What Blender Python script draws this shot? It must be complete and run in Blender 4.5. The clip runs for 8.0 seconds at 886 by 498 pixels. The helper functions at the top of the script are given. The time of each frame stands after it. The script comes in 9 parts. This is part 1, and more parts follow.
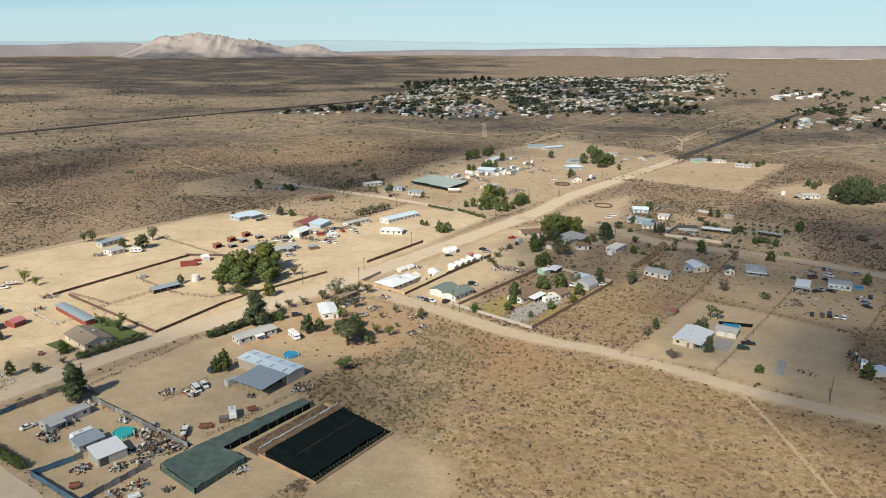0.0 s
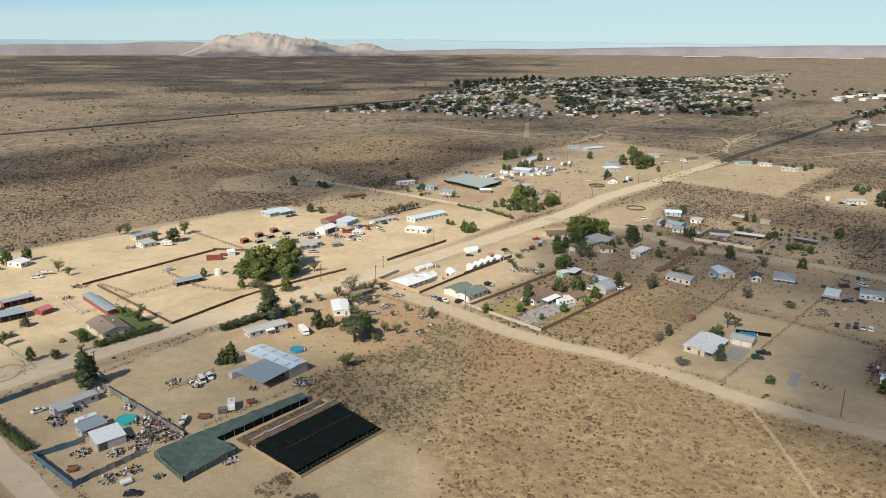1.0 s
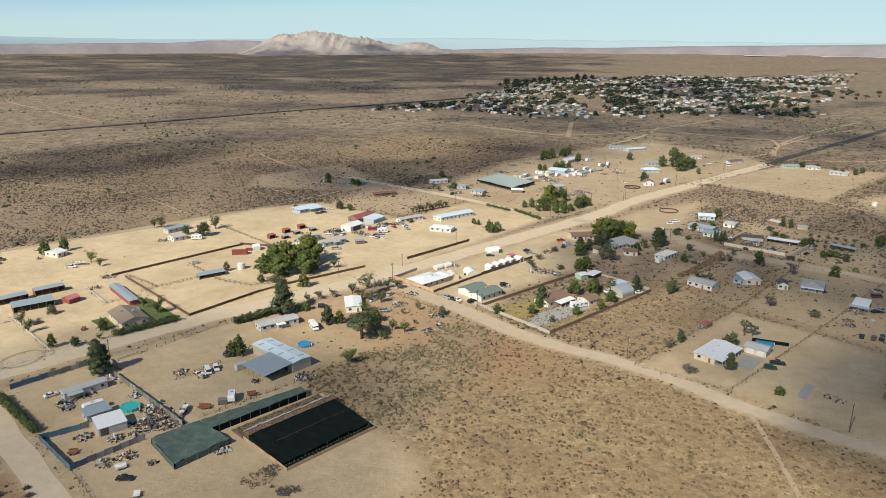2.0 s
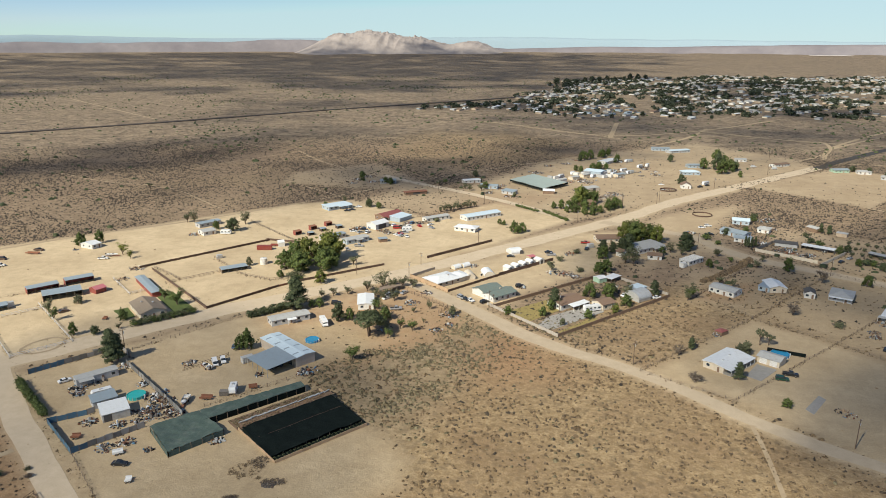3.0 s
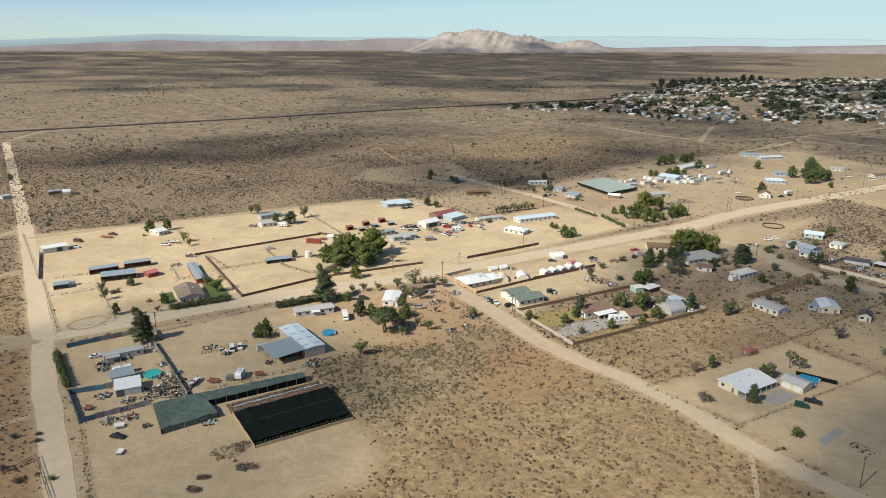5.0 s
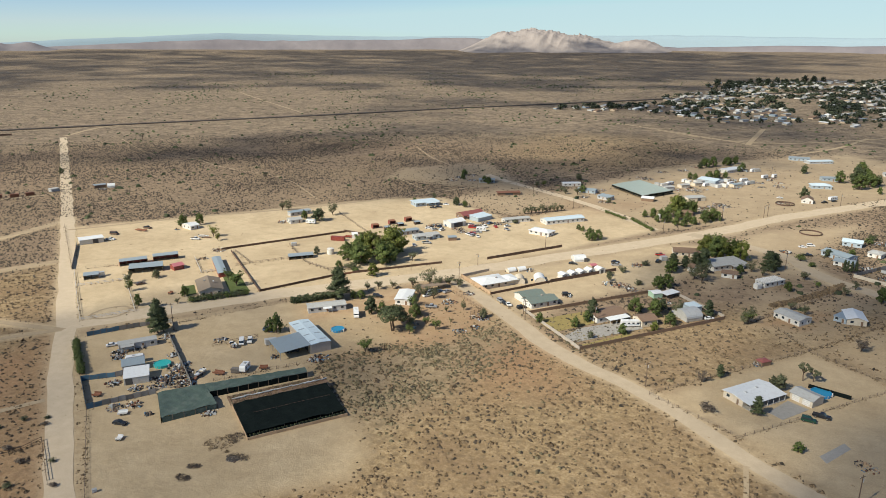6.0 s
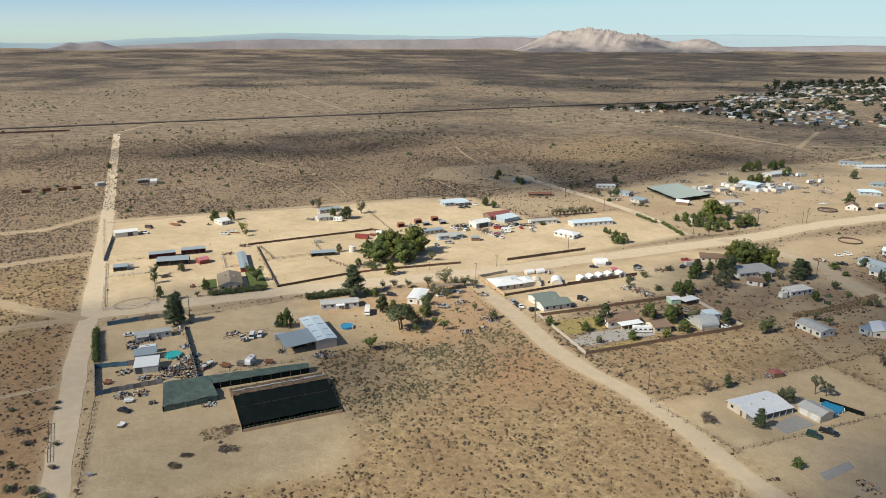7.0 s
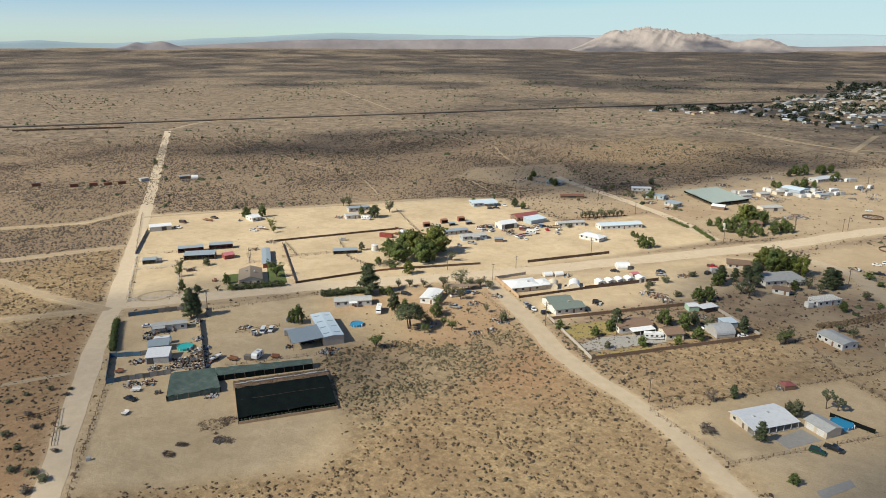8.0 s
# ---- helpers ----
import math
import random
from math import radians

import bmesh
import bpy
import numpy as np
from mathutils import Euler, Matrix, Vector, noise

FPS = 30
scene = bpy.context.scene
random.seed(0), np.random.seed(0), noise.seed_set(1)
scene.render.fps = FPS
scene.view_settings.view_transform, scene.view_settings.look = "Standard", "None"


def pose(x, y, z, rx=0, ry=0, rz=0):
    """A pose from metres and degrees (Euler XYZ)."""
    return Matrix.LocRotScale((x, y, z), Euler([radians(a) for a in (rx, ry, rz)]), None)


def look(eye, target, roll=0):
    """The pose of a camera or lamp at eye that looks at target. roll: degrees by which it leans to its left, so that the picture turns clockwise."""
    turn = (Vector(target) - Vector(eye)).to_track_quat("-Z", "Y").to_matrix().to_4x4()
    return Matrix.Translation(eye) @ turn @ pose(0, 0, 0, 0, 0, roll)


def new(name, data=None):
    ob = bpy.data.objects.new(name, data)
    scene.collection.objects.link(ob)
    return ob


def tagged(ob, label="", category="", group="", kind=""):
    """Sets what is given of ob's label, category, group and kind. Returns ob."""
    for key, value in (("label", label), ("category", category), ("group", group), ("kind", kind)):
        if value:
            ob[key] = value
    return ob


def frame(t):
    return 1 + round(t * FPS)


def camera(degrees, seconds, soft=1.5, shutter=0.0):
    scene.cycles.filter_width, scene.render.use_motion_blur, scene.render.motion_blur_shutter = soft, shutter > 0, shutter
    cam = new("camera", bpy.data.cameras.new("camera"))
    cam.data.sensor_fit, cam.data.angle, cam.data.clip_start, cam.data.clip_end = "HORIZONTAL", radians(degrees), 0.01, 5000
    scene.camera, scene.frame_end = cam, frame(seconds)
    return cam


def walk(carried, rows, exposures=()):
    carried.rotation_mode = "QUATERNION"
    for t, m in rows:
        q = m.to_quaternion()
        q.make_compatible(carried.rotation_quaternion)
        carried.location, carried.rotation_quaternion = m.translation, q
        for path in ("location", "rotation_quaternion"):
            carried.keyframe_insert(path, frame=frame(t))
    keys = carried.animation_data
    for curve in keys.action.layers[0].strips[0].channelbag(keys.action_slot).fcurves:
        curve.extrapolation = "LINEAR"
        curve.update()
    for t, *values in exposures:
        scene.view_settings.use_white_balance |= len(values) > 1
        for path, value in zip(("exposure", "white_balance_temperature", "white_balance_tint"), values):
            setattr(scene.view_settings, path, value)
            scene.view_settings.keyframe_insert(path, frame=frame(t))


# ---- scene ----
cam = camera(64.1, 8.0, soft=0.7)
METRES, EYE, TILT, LEAN, TURN = 145.0, 116.8, -16.25, -0.23, 0.0
ROWS = [
    (0.0, 0.0, 0.0, 0.0, 0.0, 0.0, 0.0),
    (0.5, 0.0618, 0.0006, 0.0013, 2.13, -0.06, -0.61),
    (1.0, 0.1235, 0.0034, 0.0034, 4.24, -0.12, -1.23),
    (1.5, 0.1852, 0.0083, 0.0058, 6.36, -0.22, -1.84),
    (3.0, 0.3685, 0.0363, 0.0174, 12.71, -0.65, -3.65),
    (3.5, 0.429, 0.0501, 0.0227, 14.85, -0.8, -4.26),
    (4.0, 0.4889, 0.0659, 0.0291, 17.0, -1.0, -4.88),
    (4.5, 0.5482, 0.0844, 0.0362, 19.14, -1.22, -5.46),
    (6.0, 0.7219, 0.1529, 0.0608, 25.61, -2.02, -7.21),
    (6.5, 0.7781, 0.1802, 0.07, 27.79, -2.32, -7.76),
    (7.0, 0.8329, 0.2096, 0.0798, 29.97, -2.65, -8.29),
    (7.5, 0.8871, 0.2416, 0.0901, 32.19, -3.0, -8.81),
    (8.0, 0.9397, 0.2749, 0.1013, 34.39, -3.35, -9.3),
]
walk(cam, [(t, pose(0, 0, EYE, TILT, LEAN, TURN) @ pose(METRES * x, METRES * y, METRES * z, 90 + pitch, roll, yaw)) for t, x, y, z, yaw, pitch, roll in ROWS])

# ---- light ----
SUN_ELEVATION, SUN_TOWARDS = 40.0, 62.0      # degrees; the way the shadows point, from +x
world = bpy.data.worlds.new("world")
scene.world = world
world.use_nodes = True
sky = world.node_tree.nodes.new("ShaderNodeTexSky")
sky.sky_type, sky.sun_disc = "NISHITA", False
sky.sun_elevation = radians(SUN_ELEVATION)
sky.sun_rotation = radians(90 - (SUN_TOWARDS + 180))
sky.altitude, sky.air_density, sky.dust_density, sky.ozone_density = 0, 0.7, 0.04, 5.0
background = world.node_tree.nodes["Background"]
background.inputs["Strength"].default_value = 0.072
haze = world.node_tree.nodes.new("ShaderNodeMix")      # dusty air: the sky's white rim stays below this
haze.data_type, haze.blend_type = "RGBA", "DARKEN"
haze.inputs["Factor"].default_value, haze.inputs["B"].default_value = 0.85, (4.9, 6.7, 7.0, 1)
world.node_tree.links.new(sky.outputs[0], haze.inputs["A"])
world.node_tree.links.new(haze.outputs["Result"], background.inputs["Color"])
sun = new("sun", bpy.data.lights.new("sun", "SUN"))
sun.data.energy, sun.data.angle, sun.data.color = 3.9, radians(1.0), (1.0, 0.95, 0.80)
sun_way = Vector((math.cos(radians(SUN_TOWARDS)) * math.cos(radians(SUN_ELEVATION)), math.sin(radians(SUN_TOWARDS)) * math.cos(radians(SUN_ELEVATION)), -math.sin(radians(SUN_ELEVATION))))
sun.matrix_world = look(-sun_way * 400, (0, 0, 0))
scene.view_settings.exposure = 0.61


# ---- materials ----
def nodes_of(name):
    m = bpy.data.materials.new(name)
    m.use_nodes = True
    n = m.node_tree.nodes
    return m, n, m.node_tree.links, n["Principled BSDF"]


def add_noise(n, l, scale, detail=4.0, rough=0.6, vector=None):
    t = n.new("ShaderNodeTexNoise")
    t.inputs["Scale"].default_value, t.inputs["Detail"].default_value, t.inputs["Roughness"].default_value = scale, detail, rough
    if vector:
        l.new(vector, t.inputs["Vector"])
    return t.outputs["Fac"]


def ramp(n, l, source, *stops):
    r = n.new("ShaderNodeValToRGB")
    while len(r.color_ramp.elements) < len(stops):
        r.color_ramp.elements.new(0.5)
    for e, (at, c) in zip(r.color_ramp.elements, stops):
        e.position, e.color = at, (*c, 1)
    l.new(source, r.inputs["Fac"])
    return r.outputs["Color"]


def blend(n, l, factor, a, b, mode="MIX"):
    mx = n.new("ShaderNodeMix")
    mx.data_type, mx.blend_type = "RGBA", mode
    for socket, value in ((mx.inputs["Factor"], factor), (mx.inputs["A"], a), (mx.inputs["B"], b)):
        if isinstance(value, (int, float)):
            socket.default_value = value
        elif isinstance(value, tuple):
            socket.default_value = (*value, 1)
        else:
            l.new(value, socket)
    return mx.outputs["Result"]


def sums(n, l, op, a, b=0.0, clamp=False):
    q = n.new("ShaderNodeMath")
    q.operation, q.use_clamp = op, clamp
    for socket, value in zip(q.inputs, (a, b)):
        if isinstance(value, (int, float)):
            socket.default_value = value
        else:
            l.new(value, socket)
    return q.outputs[0]


def bumped(n, l, bsdf, height, distance, strength=0.6):
    b = n.new("ShaderNodeBump")
    b.inputs["Strength"].default_value, b.inputs["Distance"].default_value = strength, distance
    l.new(height, b.inputs["Height"])
    l.new(b.outputs["Normal"], bsdf.inputs["Normal"])


def place(n, kind="Object"):
    return n.new("ShaderNodeTexCoord").outputs[kind]


def world_place(n):
    return n.new("ShaderNodeNewGeometry").outputs["Position"]


def weathered(name, colour, rough=0.7, metal=0.0, spread=0.25, scale=0.7, ribs=0.0, grime=(0.22, 0.17, 0.12), dirt=0.35, each=0.0):
    """Paint, metal, wood or cloth with stains at two scales; ribs: their spacing in metres along the local x."""
    m, n, l, b = nodes_of(name)
    p = place(n)
    fine, broad = add_noise(n, l, scale * 9, 5, 0.65, p), add_noise(n, l, scale, 3, 0.6, p)
    dark = tuple(c * (1 - spread) for c in colour)
    light = tuple(min(0.92, c * (1 + spread * 0.5)) for c in colour)
    base = ramp(n, l, fine, (0.3, dark), (0.7, light))
    mask = ramp(n, l, broad, (0.5, (0, 0, 0)), (0.75, (dirt, dirt, dirt)))
    base = blend(n, l, mask, base, grime)
    if each:
        hue = n.new("ShaderNodeHueSaturation")
        rnd = n.new("ShaderNodeObjectInfo").outputs["Random"]
        l.new(sums(n, l, "ADD", sums(n, l, "MULTIPLY", rnd, each), 1 - each / 2), hue.inputs["Value"])
        l.new(base, hue.inputs["Color"])
        base = hue.outputs["Color"]
    l.new(base, b.inputs["Base Color"])
    b.inputs["Roughness"].default_value, b.inputs["Metallic"].default_value = rough, metal
    if ribs:
        w = n.new("ShaderNodeTexWave")
        w.inputs["Scale"].default_value, w.inputs["Distortion"].default_value = 0.314 / ribs, 0.0
        l.new(p, w.inputs["Vector"])
        bumped(n, l, b, w.outputs["Fac"], 0.02, 0.5)
    else:
        bumped(n, l, b, fine, 0.02, 0.4)
    return m


def leafy(name, dark, light, through_light=0.25):
    m, n, l, b = nodes_of(name)
    isle = n.new("ShaderNodeNewGeometry").outputs["Random Per Island"]
    rnd = n.new("ShaderNodeObjectInfo").outputs["Random"]
    c = ramp(n, l, isle, (0.0, dark), (1.0, light))
    speck = add_noise(n, l, 3.5, 4, 0.75, world_place(n))
    c = blend(n, l, 0.7, c, ramp(n, l, speck, (0.35, (0.25, 0.25, 0.25)), (0.65, (0.72, 0.72, 0.72))), "OVERLAY")
    hue = n.new("ShaderNodeHueSaturation")
    l.new(sums(n, l, "ADD", sums(n, l, "MULTIPLY", rnd, 0.35), 0.82), hue.inputs["Value"])
    l.new(c, hue.inputs["Color"])
    l.new(hue.outputs["Color"], b.inputs["Base Color"])
    b.inputs["Roughness"].default_value = 0.75
    if through_light:
        b.inputs["Transmission Weight"].default_value = 0.0
        t = n.new("ShaderNodeBsdfTranslucent")
        l.new(hue.outputs["Color"], t.inputs["Color"])
        mx = n.new("ShaderNodeMixShader")
        mx.inputs[0].default_value = through_light
        l.new(b.outputs[0], mx.inputs[1])
        l.new(t.outputs[0], mx.inputs[2])
        l.new(mx.outputs[0], n["Material Output"].inputs["Surface"])
    return m


def soil_material():
    """Desert ground: the mesh's bare, dry and grey attributes say what lies where; noise frays their edges."""
    m, n, l, b = nodes_of("desert_soil")
    p = world_place(n)

    def attribute(name):
        a = n.new("ShaderNodeAttribute")
        a.attribute_name = name
        return a.outputs["Fac"]

    fray = sums(n, l, "SUBTRACT", add_noise(n, l, 0.12, 6, 0.7, p), 0.5)
    bare = sums(n, l, "ADD", attribute("bare"), sums(n, l, "MULTIPLY", fray, 0.55), True)
    dry = sums(n, l, "ADD", attribute("dry"), sums(n, l, "MULTIPLY", fray, 0.9), True)
    red = attribute("red")
    fine, middle, broad, huge = add_noise(n, l, 2.2, 6, 0.7, p), add_noise(n, l, 0.22, 5, 0.65, p), add_noise(n, l, 0.03, 5, 0.6, p), add_noise(n, l, 0.0035, 5, 0.6, p)
    plain = ramp(n, l, middle, (0.3, (0.21, 0.152, 0.1)), (0.7, (0.37, 0.275, 0.18)))
    plain = blend(n, l, ramp(n, l, huge, (0.4, (0, 0, 0)), (0.65, (0.5, 0.5, 0.5))), plain, (0.17, 0.118, 0.085))
    golden = ramp(n, l, middle, (0.3, (0.27, 0.193, 0.108)), (0.68, (0.46, 0.342, 0.195)))
    golden = blend(n, l, ramp(n, l, broad, (0.45, (0, 0, 0)), (0.66, (0.75, 0.75, 0.75))), golden, (0.25, 0.165, 0.098))
    mottle = ramp(n, l, add_noise(n, l, 0.42, 5, 0.7, p), (0.44, (0, 0, 0)), (0.6, (0.7, 0.7, 0.7)))
    golden = blend(n, l, mottle, golden, (0.2, 0.14, 0.08))
    sand = ramp(n, l, broad, (0.3, (0.47, 0.36, 0.225)), (0.7, (0.63, 0.497, 0.32)))
    sand = blend(n, l, ramp(n, l, middle, (0.45, (0, 0, 0)), (0.8, (0.55, 0.55, 0.55))), sand, (0.36, 0.278, 0.172))
    sparse = ramp(n, l, add_noise(n, l, 0.0065, 6, 0.68, p), (0.52, (0, 0, 0)), (0.66, (0.75, 0.75, 0.75)))
    plain = blend(n, l, sparse, plain, (0.27, 0.2, 0.125))
    # soil turns greyer with distance: haze put into the plain's colour
    far = ramp(n, l, attribute("built"), (0.0, (0.65, 0.65, 0.65)), (1.0, (0, 0, 0)))
    plain = blend(n, l, far, plain, ramp(n, l, add_noise(n, l, 0.05, 6, 0.7, p), (0.38, (0.13, 0.105, 0.085)), (0.62, (0.33, 0.262, 0.18))))
    c = blend(n, l, dry, plain, golden)
    straw = ramp(n, l, add_noise(n, l, 0.95, 4, 0.75, p), (0.46, (0, 0, 0)), (0.6, (0.6, 0.6, 0.6)))
    straw = blend(n, l, 1.0, straw, dry, "MULTIPLY")
    c = blend(n, l, straw, c, (0.22, 0.145, 0.068))
    # small scrub too far away to be built
    cells = n.new("ShaderNodeTexVoronoi")
    cells.inputs["Scale"].default_value = 0.3
    l.new(p, cells.inputs["Vector"])
    tuft = ramp(n, l, cells.outputs["Distance"], (0.22, (1, 1, 1)), (0.42, (0, 0, 0)))
    patchy = ramp(n, l, add_noise(n, l, 0.018, 4, 0.6, p), (0.35, (0.4, 0.4, 0.4)), (0.6, (0.95, 0.95, 0.95)))
    scrub = blend(n, l, 1.0, blend(n, l, 1.0, tuft, patchy, "MULTIPLY"), ramp(n, l, bare, (0.25, (1, 1, 1)), (0.5, (0, 0, 0))), "MULTIPLY")
    scrub = blend(n, l, 1.0, scrub, ramp(n, l, attribute("built"), (0.0, (1, 1, 1)), (1.0, (0.38, 0.38, 0.38))), "MULTIPLY")
    c = blend(n, l, scrub, c, (0.07, 0.054, 0.04))
    bushes = n.new("ShaderNodeTexVoronoi")
    bushes.inputs["Scale"].default_value = 0.085
    l.new(p, bushes.inputs["Vector"])
    bush = ramp(n, l, bushes.outputs["Distance"], (0.18, (0.95, 0.95, 0.95)), (0.36, (0, 0, 0)))
    c = blend(n, l, blend(n, l, 1.0, bush, far, "MULTIPLY"), c, (0.055, 0.052, 0.042))
    c = blend(n, l, sums(n, l, "MULTIPLY", attribute("sage"), 0.75), c, ramp(n, l, middle, (0.3, (0.19, 0.148, 0.094)), (0.7, (0.35, 0.277, 0.18))))
    c = blend(n, l, bare, c, sand)
    c = blend(n, l, sums(n, l, "MULTIPLY", red, sums(n, l, "MULTIPLY", middle, 1.5), True), c, (0.33, 0.19, 0.105))
    c = blend(n, l, 0.5, c, ramp(n, l, fine, (0.3, (0.35, 0.35, 0.35)), (0.7, (0.65, 0.65, 0.65))), "OVERLAY")
    l.new(c, b.inputs["Base Color"])
    b.inputs["Roughness"].default_value = 0.95
    b.inputs["Specular IOR Level"].default_value = 0.072
    bumped(n, l, b, sums(n, l, "ADD", fine, sums(n, l, "MULTIPLY", middle, 3.0)), 0.18, 0.7)
    return m


def track_material(name, light, dark, scale=0.25):
    m, n, l, b = nodes_of(name)
    p = world_place(n)
    fine, middle, broad = add_noise(n, l, 3.0, 5, 0.7, p), add_noise(n, l, scale, 5, 0.65, p), add_noise(n, l, 0.025, 4, 0.6, p)
    c = ramp(n, l, middle, (0.3, dark), (0.7, light))
    c = blend(n, l, ramp(n, l, broad, (0.4, (0, 0, 0)), (0.7, (0.5, 0.5, 0.5))), c, tuple((a + 2 * d) / 3 for a, d in zip(light, dark)))
    c = blend(n, l, 0.3, c, ramp(n, l, fine, (0.3, (0.35, 0.35, 0.35)), (0.7, (0.65, 0.65, 0.65))), "OVERLAY")
    l.new(c, b.inputs["Base Color"])
    b.inputs["Roughness"].default_value, b.inputs["Specular IOR Level"].default_value = 0.95, 0.15
    bumped(n, l, b, fine, 0.06, 0.5)
    return m


SOIL = soil_material()
SAND_ROAD = track_material("graded_sand", (0.60, 0.485, 0.345), (0.50, 0.40, 0.275))
TRACK = track_material("faint_track", (0.44, 0.34, 0.22), (0.34, 0.26, 0.165))
GREY_ROAD = track_material("oiled_dirt", (0.50, 0.40, 0.28), (0.42, 0.335, 0.23))
ASPHALT = track_material("asphalt", (0.085, 0.08, 0.075), (0.05, 0.048, 0.046))
CONCRETE = track_material("concrete", (0.36, 0.34, 0.31), (0.28, 0.265, 0.235), 0.6)
LAWN = track_material("lawn", (0.34, 0.265, 0.105), (0.24, 0.19, 0.075), 0.5)
GREEN_LAWN = track_material("green_lawn", (0.13, 0.16, 0.055), (0.075, 0.1, 0.035), 0.5)
RAIL_BED = track_material("ballast", (0.13, 0.11, 0.095), (0.08, 0.068, 0.06), 0.6)
HILL = track_material("granite_slopes", (0.39, 0.34, 0.31), (0.29, 0.252, 0.23), 0.012)
# the mauve puts distant haze and cloud shade into the slopes' colour
HAZED_RIDGE = track_material("far_slopes", (0.275, 0.25, 0.25), (0.185, 0.168, 0.178), 0.006)
# aerial haze painted in: rock coloured close to the sky's pale blue
HAZE_BLUE_RIDGE = track_material("blue_slopes", (0.30, 0.385, 0.43), (0.28, 0.365, 0.41), 0.003)
PLAYA = track_material("dry_lake", (0.72, 0.66, 0.6), (0.6, 0.52, 0.46), 0.01)

WHITE_WALL = weathered("white_siding", (0.66, 0.64, 0.59), 0.6, spread=0.12)
CREAM_WALL = weathered("cream_stucco", (0.62, 0.54, 0.42), 0.85, spread=0.12)
TAN_WALL = weathered("tan_stucco", (0.46, 0.36, 0.26), 0.85, spread=0.12)
GREY_WALL = weathered("grey_siding", (0.46, 0.46, 0.45), 0.6, spread=0.15)
BLUE_WALL = weathered("blue_grey_siding", (0.36, 0.43, 0.48), 0.6, spread=0.15)
RED_WALL = weathered("barn_red_boards", (0.26, 0.06, 0.045), 0.75, spread=0.25)
BROWN_WALL = weathered("brown_boards", (0.22, 0.14, 0.09), 0.85, spread=0.25)
GREEN_WALL = weathered("pale_green_boards", (0.36, 0.52, 0.38), 0.7, spread=0.15)
METAL_WALL = weathered("galvanised_sheet", (0.55, 0.55, 0.53), 0.45, 0.35, spread=0.15, ribs=0.3)
TAN_METAL = weathered("tan_steel_sheet", (0.5, 0.43, 0.36), 0.5, 0.1, spread=0.1, ribs=0.3)
WHITE_ROOF = weathered("white_coated_roof", (0.72, 0.73, 0.72), 0.5, spread=0.08, ribs=0.45, dirt=0.18)
BLUE_ROOF = weathered("pale_blue_steel_roof", (0.56, 0.66, 0.71), 0.5, 0.0, spread=0.1, ribs=0.5, dirt=0.15)
STEEL_ROOF = weathered("grey_steel_roof", (0.28, 0.335, 0.365), 0.5, 0.0, spread=0.12, ribs=0.5, dirt=0.2)
GREY_ROOF = weathered("grey_shingles", (0.30, 0.30, 0.28), 0.9, spread=0.3)
PALE_ROOF = weathered("pale_grey_shingles", (0.42, 0.42, 0.40), 0.85, spread=0.2)
GREEN_ROOF = weathered("green_grey_shingles", (0.16, 0.20, 0.175), 0.9, spread=0.3)
BROWN_ROOF = weathered("brown_shingles", (0.21, 0.135, 0.09), 0.9, spread=0.3)
TAN_ROOF = weathered("tan_shingles", (0.26, 0.205, 0.15), 0.9, spread=0.3)
DARK_ROOF = weathered("dark_shingles", (0.09, 0.085, 0.08), 0.9, spread=0.3)
RED_ROOF = weathered("dull_red_steel_roof", (0.27, 0.085, 0.075), 0.6, spread=0.2, ribs=0.4)
PINK_ROOF = weathered("faded_red_roof", (0.5, 0.16, 0.18), 0.7, spread=0.2)
WOOD = weathered("grey_weathered_wood", (0.22, 0.165, 0.12), 0.9, spread=0.35, each=0.4)
DARK_WOOD = weathered("dark_railway_ties", (0.11, 0.065, 0.045), 0.9, spread=0.35, each=0.5)
TAN_WOOD = weathered("tan_boards", (0.45, 0.31, 0.19), 0.85, spread=0.25, each=0.25)
WHITE_WOOD = weathered("white_painted_wood", (0.72, 0.70, 0.66), 0.7, spread=0.15)
PANEL = weathered("pale_fence_sheets", (0.27, 0.265, 0.25), 0.65, 0.1, spread=0.25, each=0.7)
BLUE_PANEL = weathered("blue_fence_sheets", (0.06, 0.15, 0.23), 0.6, spread=0.25, each=0.4)
BLOCK = weathered("concrete_block", (0.42, 0.37, 0.31), 0.9, spread=0.2)
RUST = weathered("rusty_steel", (0.24, 0.10, 0.055), 0.85, spread=0.4, each=0.5)
RED_PAINT = weathered("faded_red_paint", (0.24, 0.045, 0.032), 0.55, spread=0.2)
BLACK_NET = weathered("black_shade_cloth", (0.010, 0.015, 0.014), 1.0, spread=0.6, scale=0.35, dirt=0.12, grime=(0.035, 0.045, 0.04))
BLACK_NET.node_tree.nodes["Principled BSDF"].inputs["Specular IOR Level"].default_value = 0.05
GREEN_NET = weathered("grey_green_shade_cloth", (0.078, 0.115, 0.096), 0.95, spread=0.4, scale=0.3, dirt=0.6, grime=(0.16, 0.185, 0.155))
PALE_NET = weathered("pale_green_shade_cloth", (0.34, 0.40, 0.36), 0.9, spread=0.2, scale=0.2, dirt=0.3, grime=(0.33, 0.32, 0.26))
TURQUOISE = weathered("turquoise_pool_cover", (0.03, 0.42, 0.40), 0.5, spread=0.1, dirt=0.1)
POOL_BLUE = weathered("blue_pool_liner", (0.02, 0.22, 0.45), 0.4, spread=0.15, dirt=0.1)
WATER = weathered("pool_water", (0.03, 0.25, 0.42), 0.08, spread=0.1, dirt=0.0)
ASH = weathered("grey_ash", (0.085, 0.075, 0.066), 1.0, spread=0.5, scale=0.8, dirt=0.6, grime=(0.05, 0.045, 0.04))
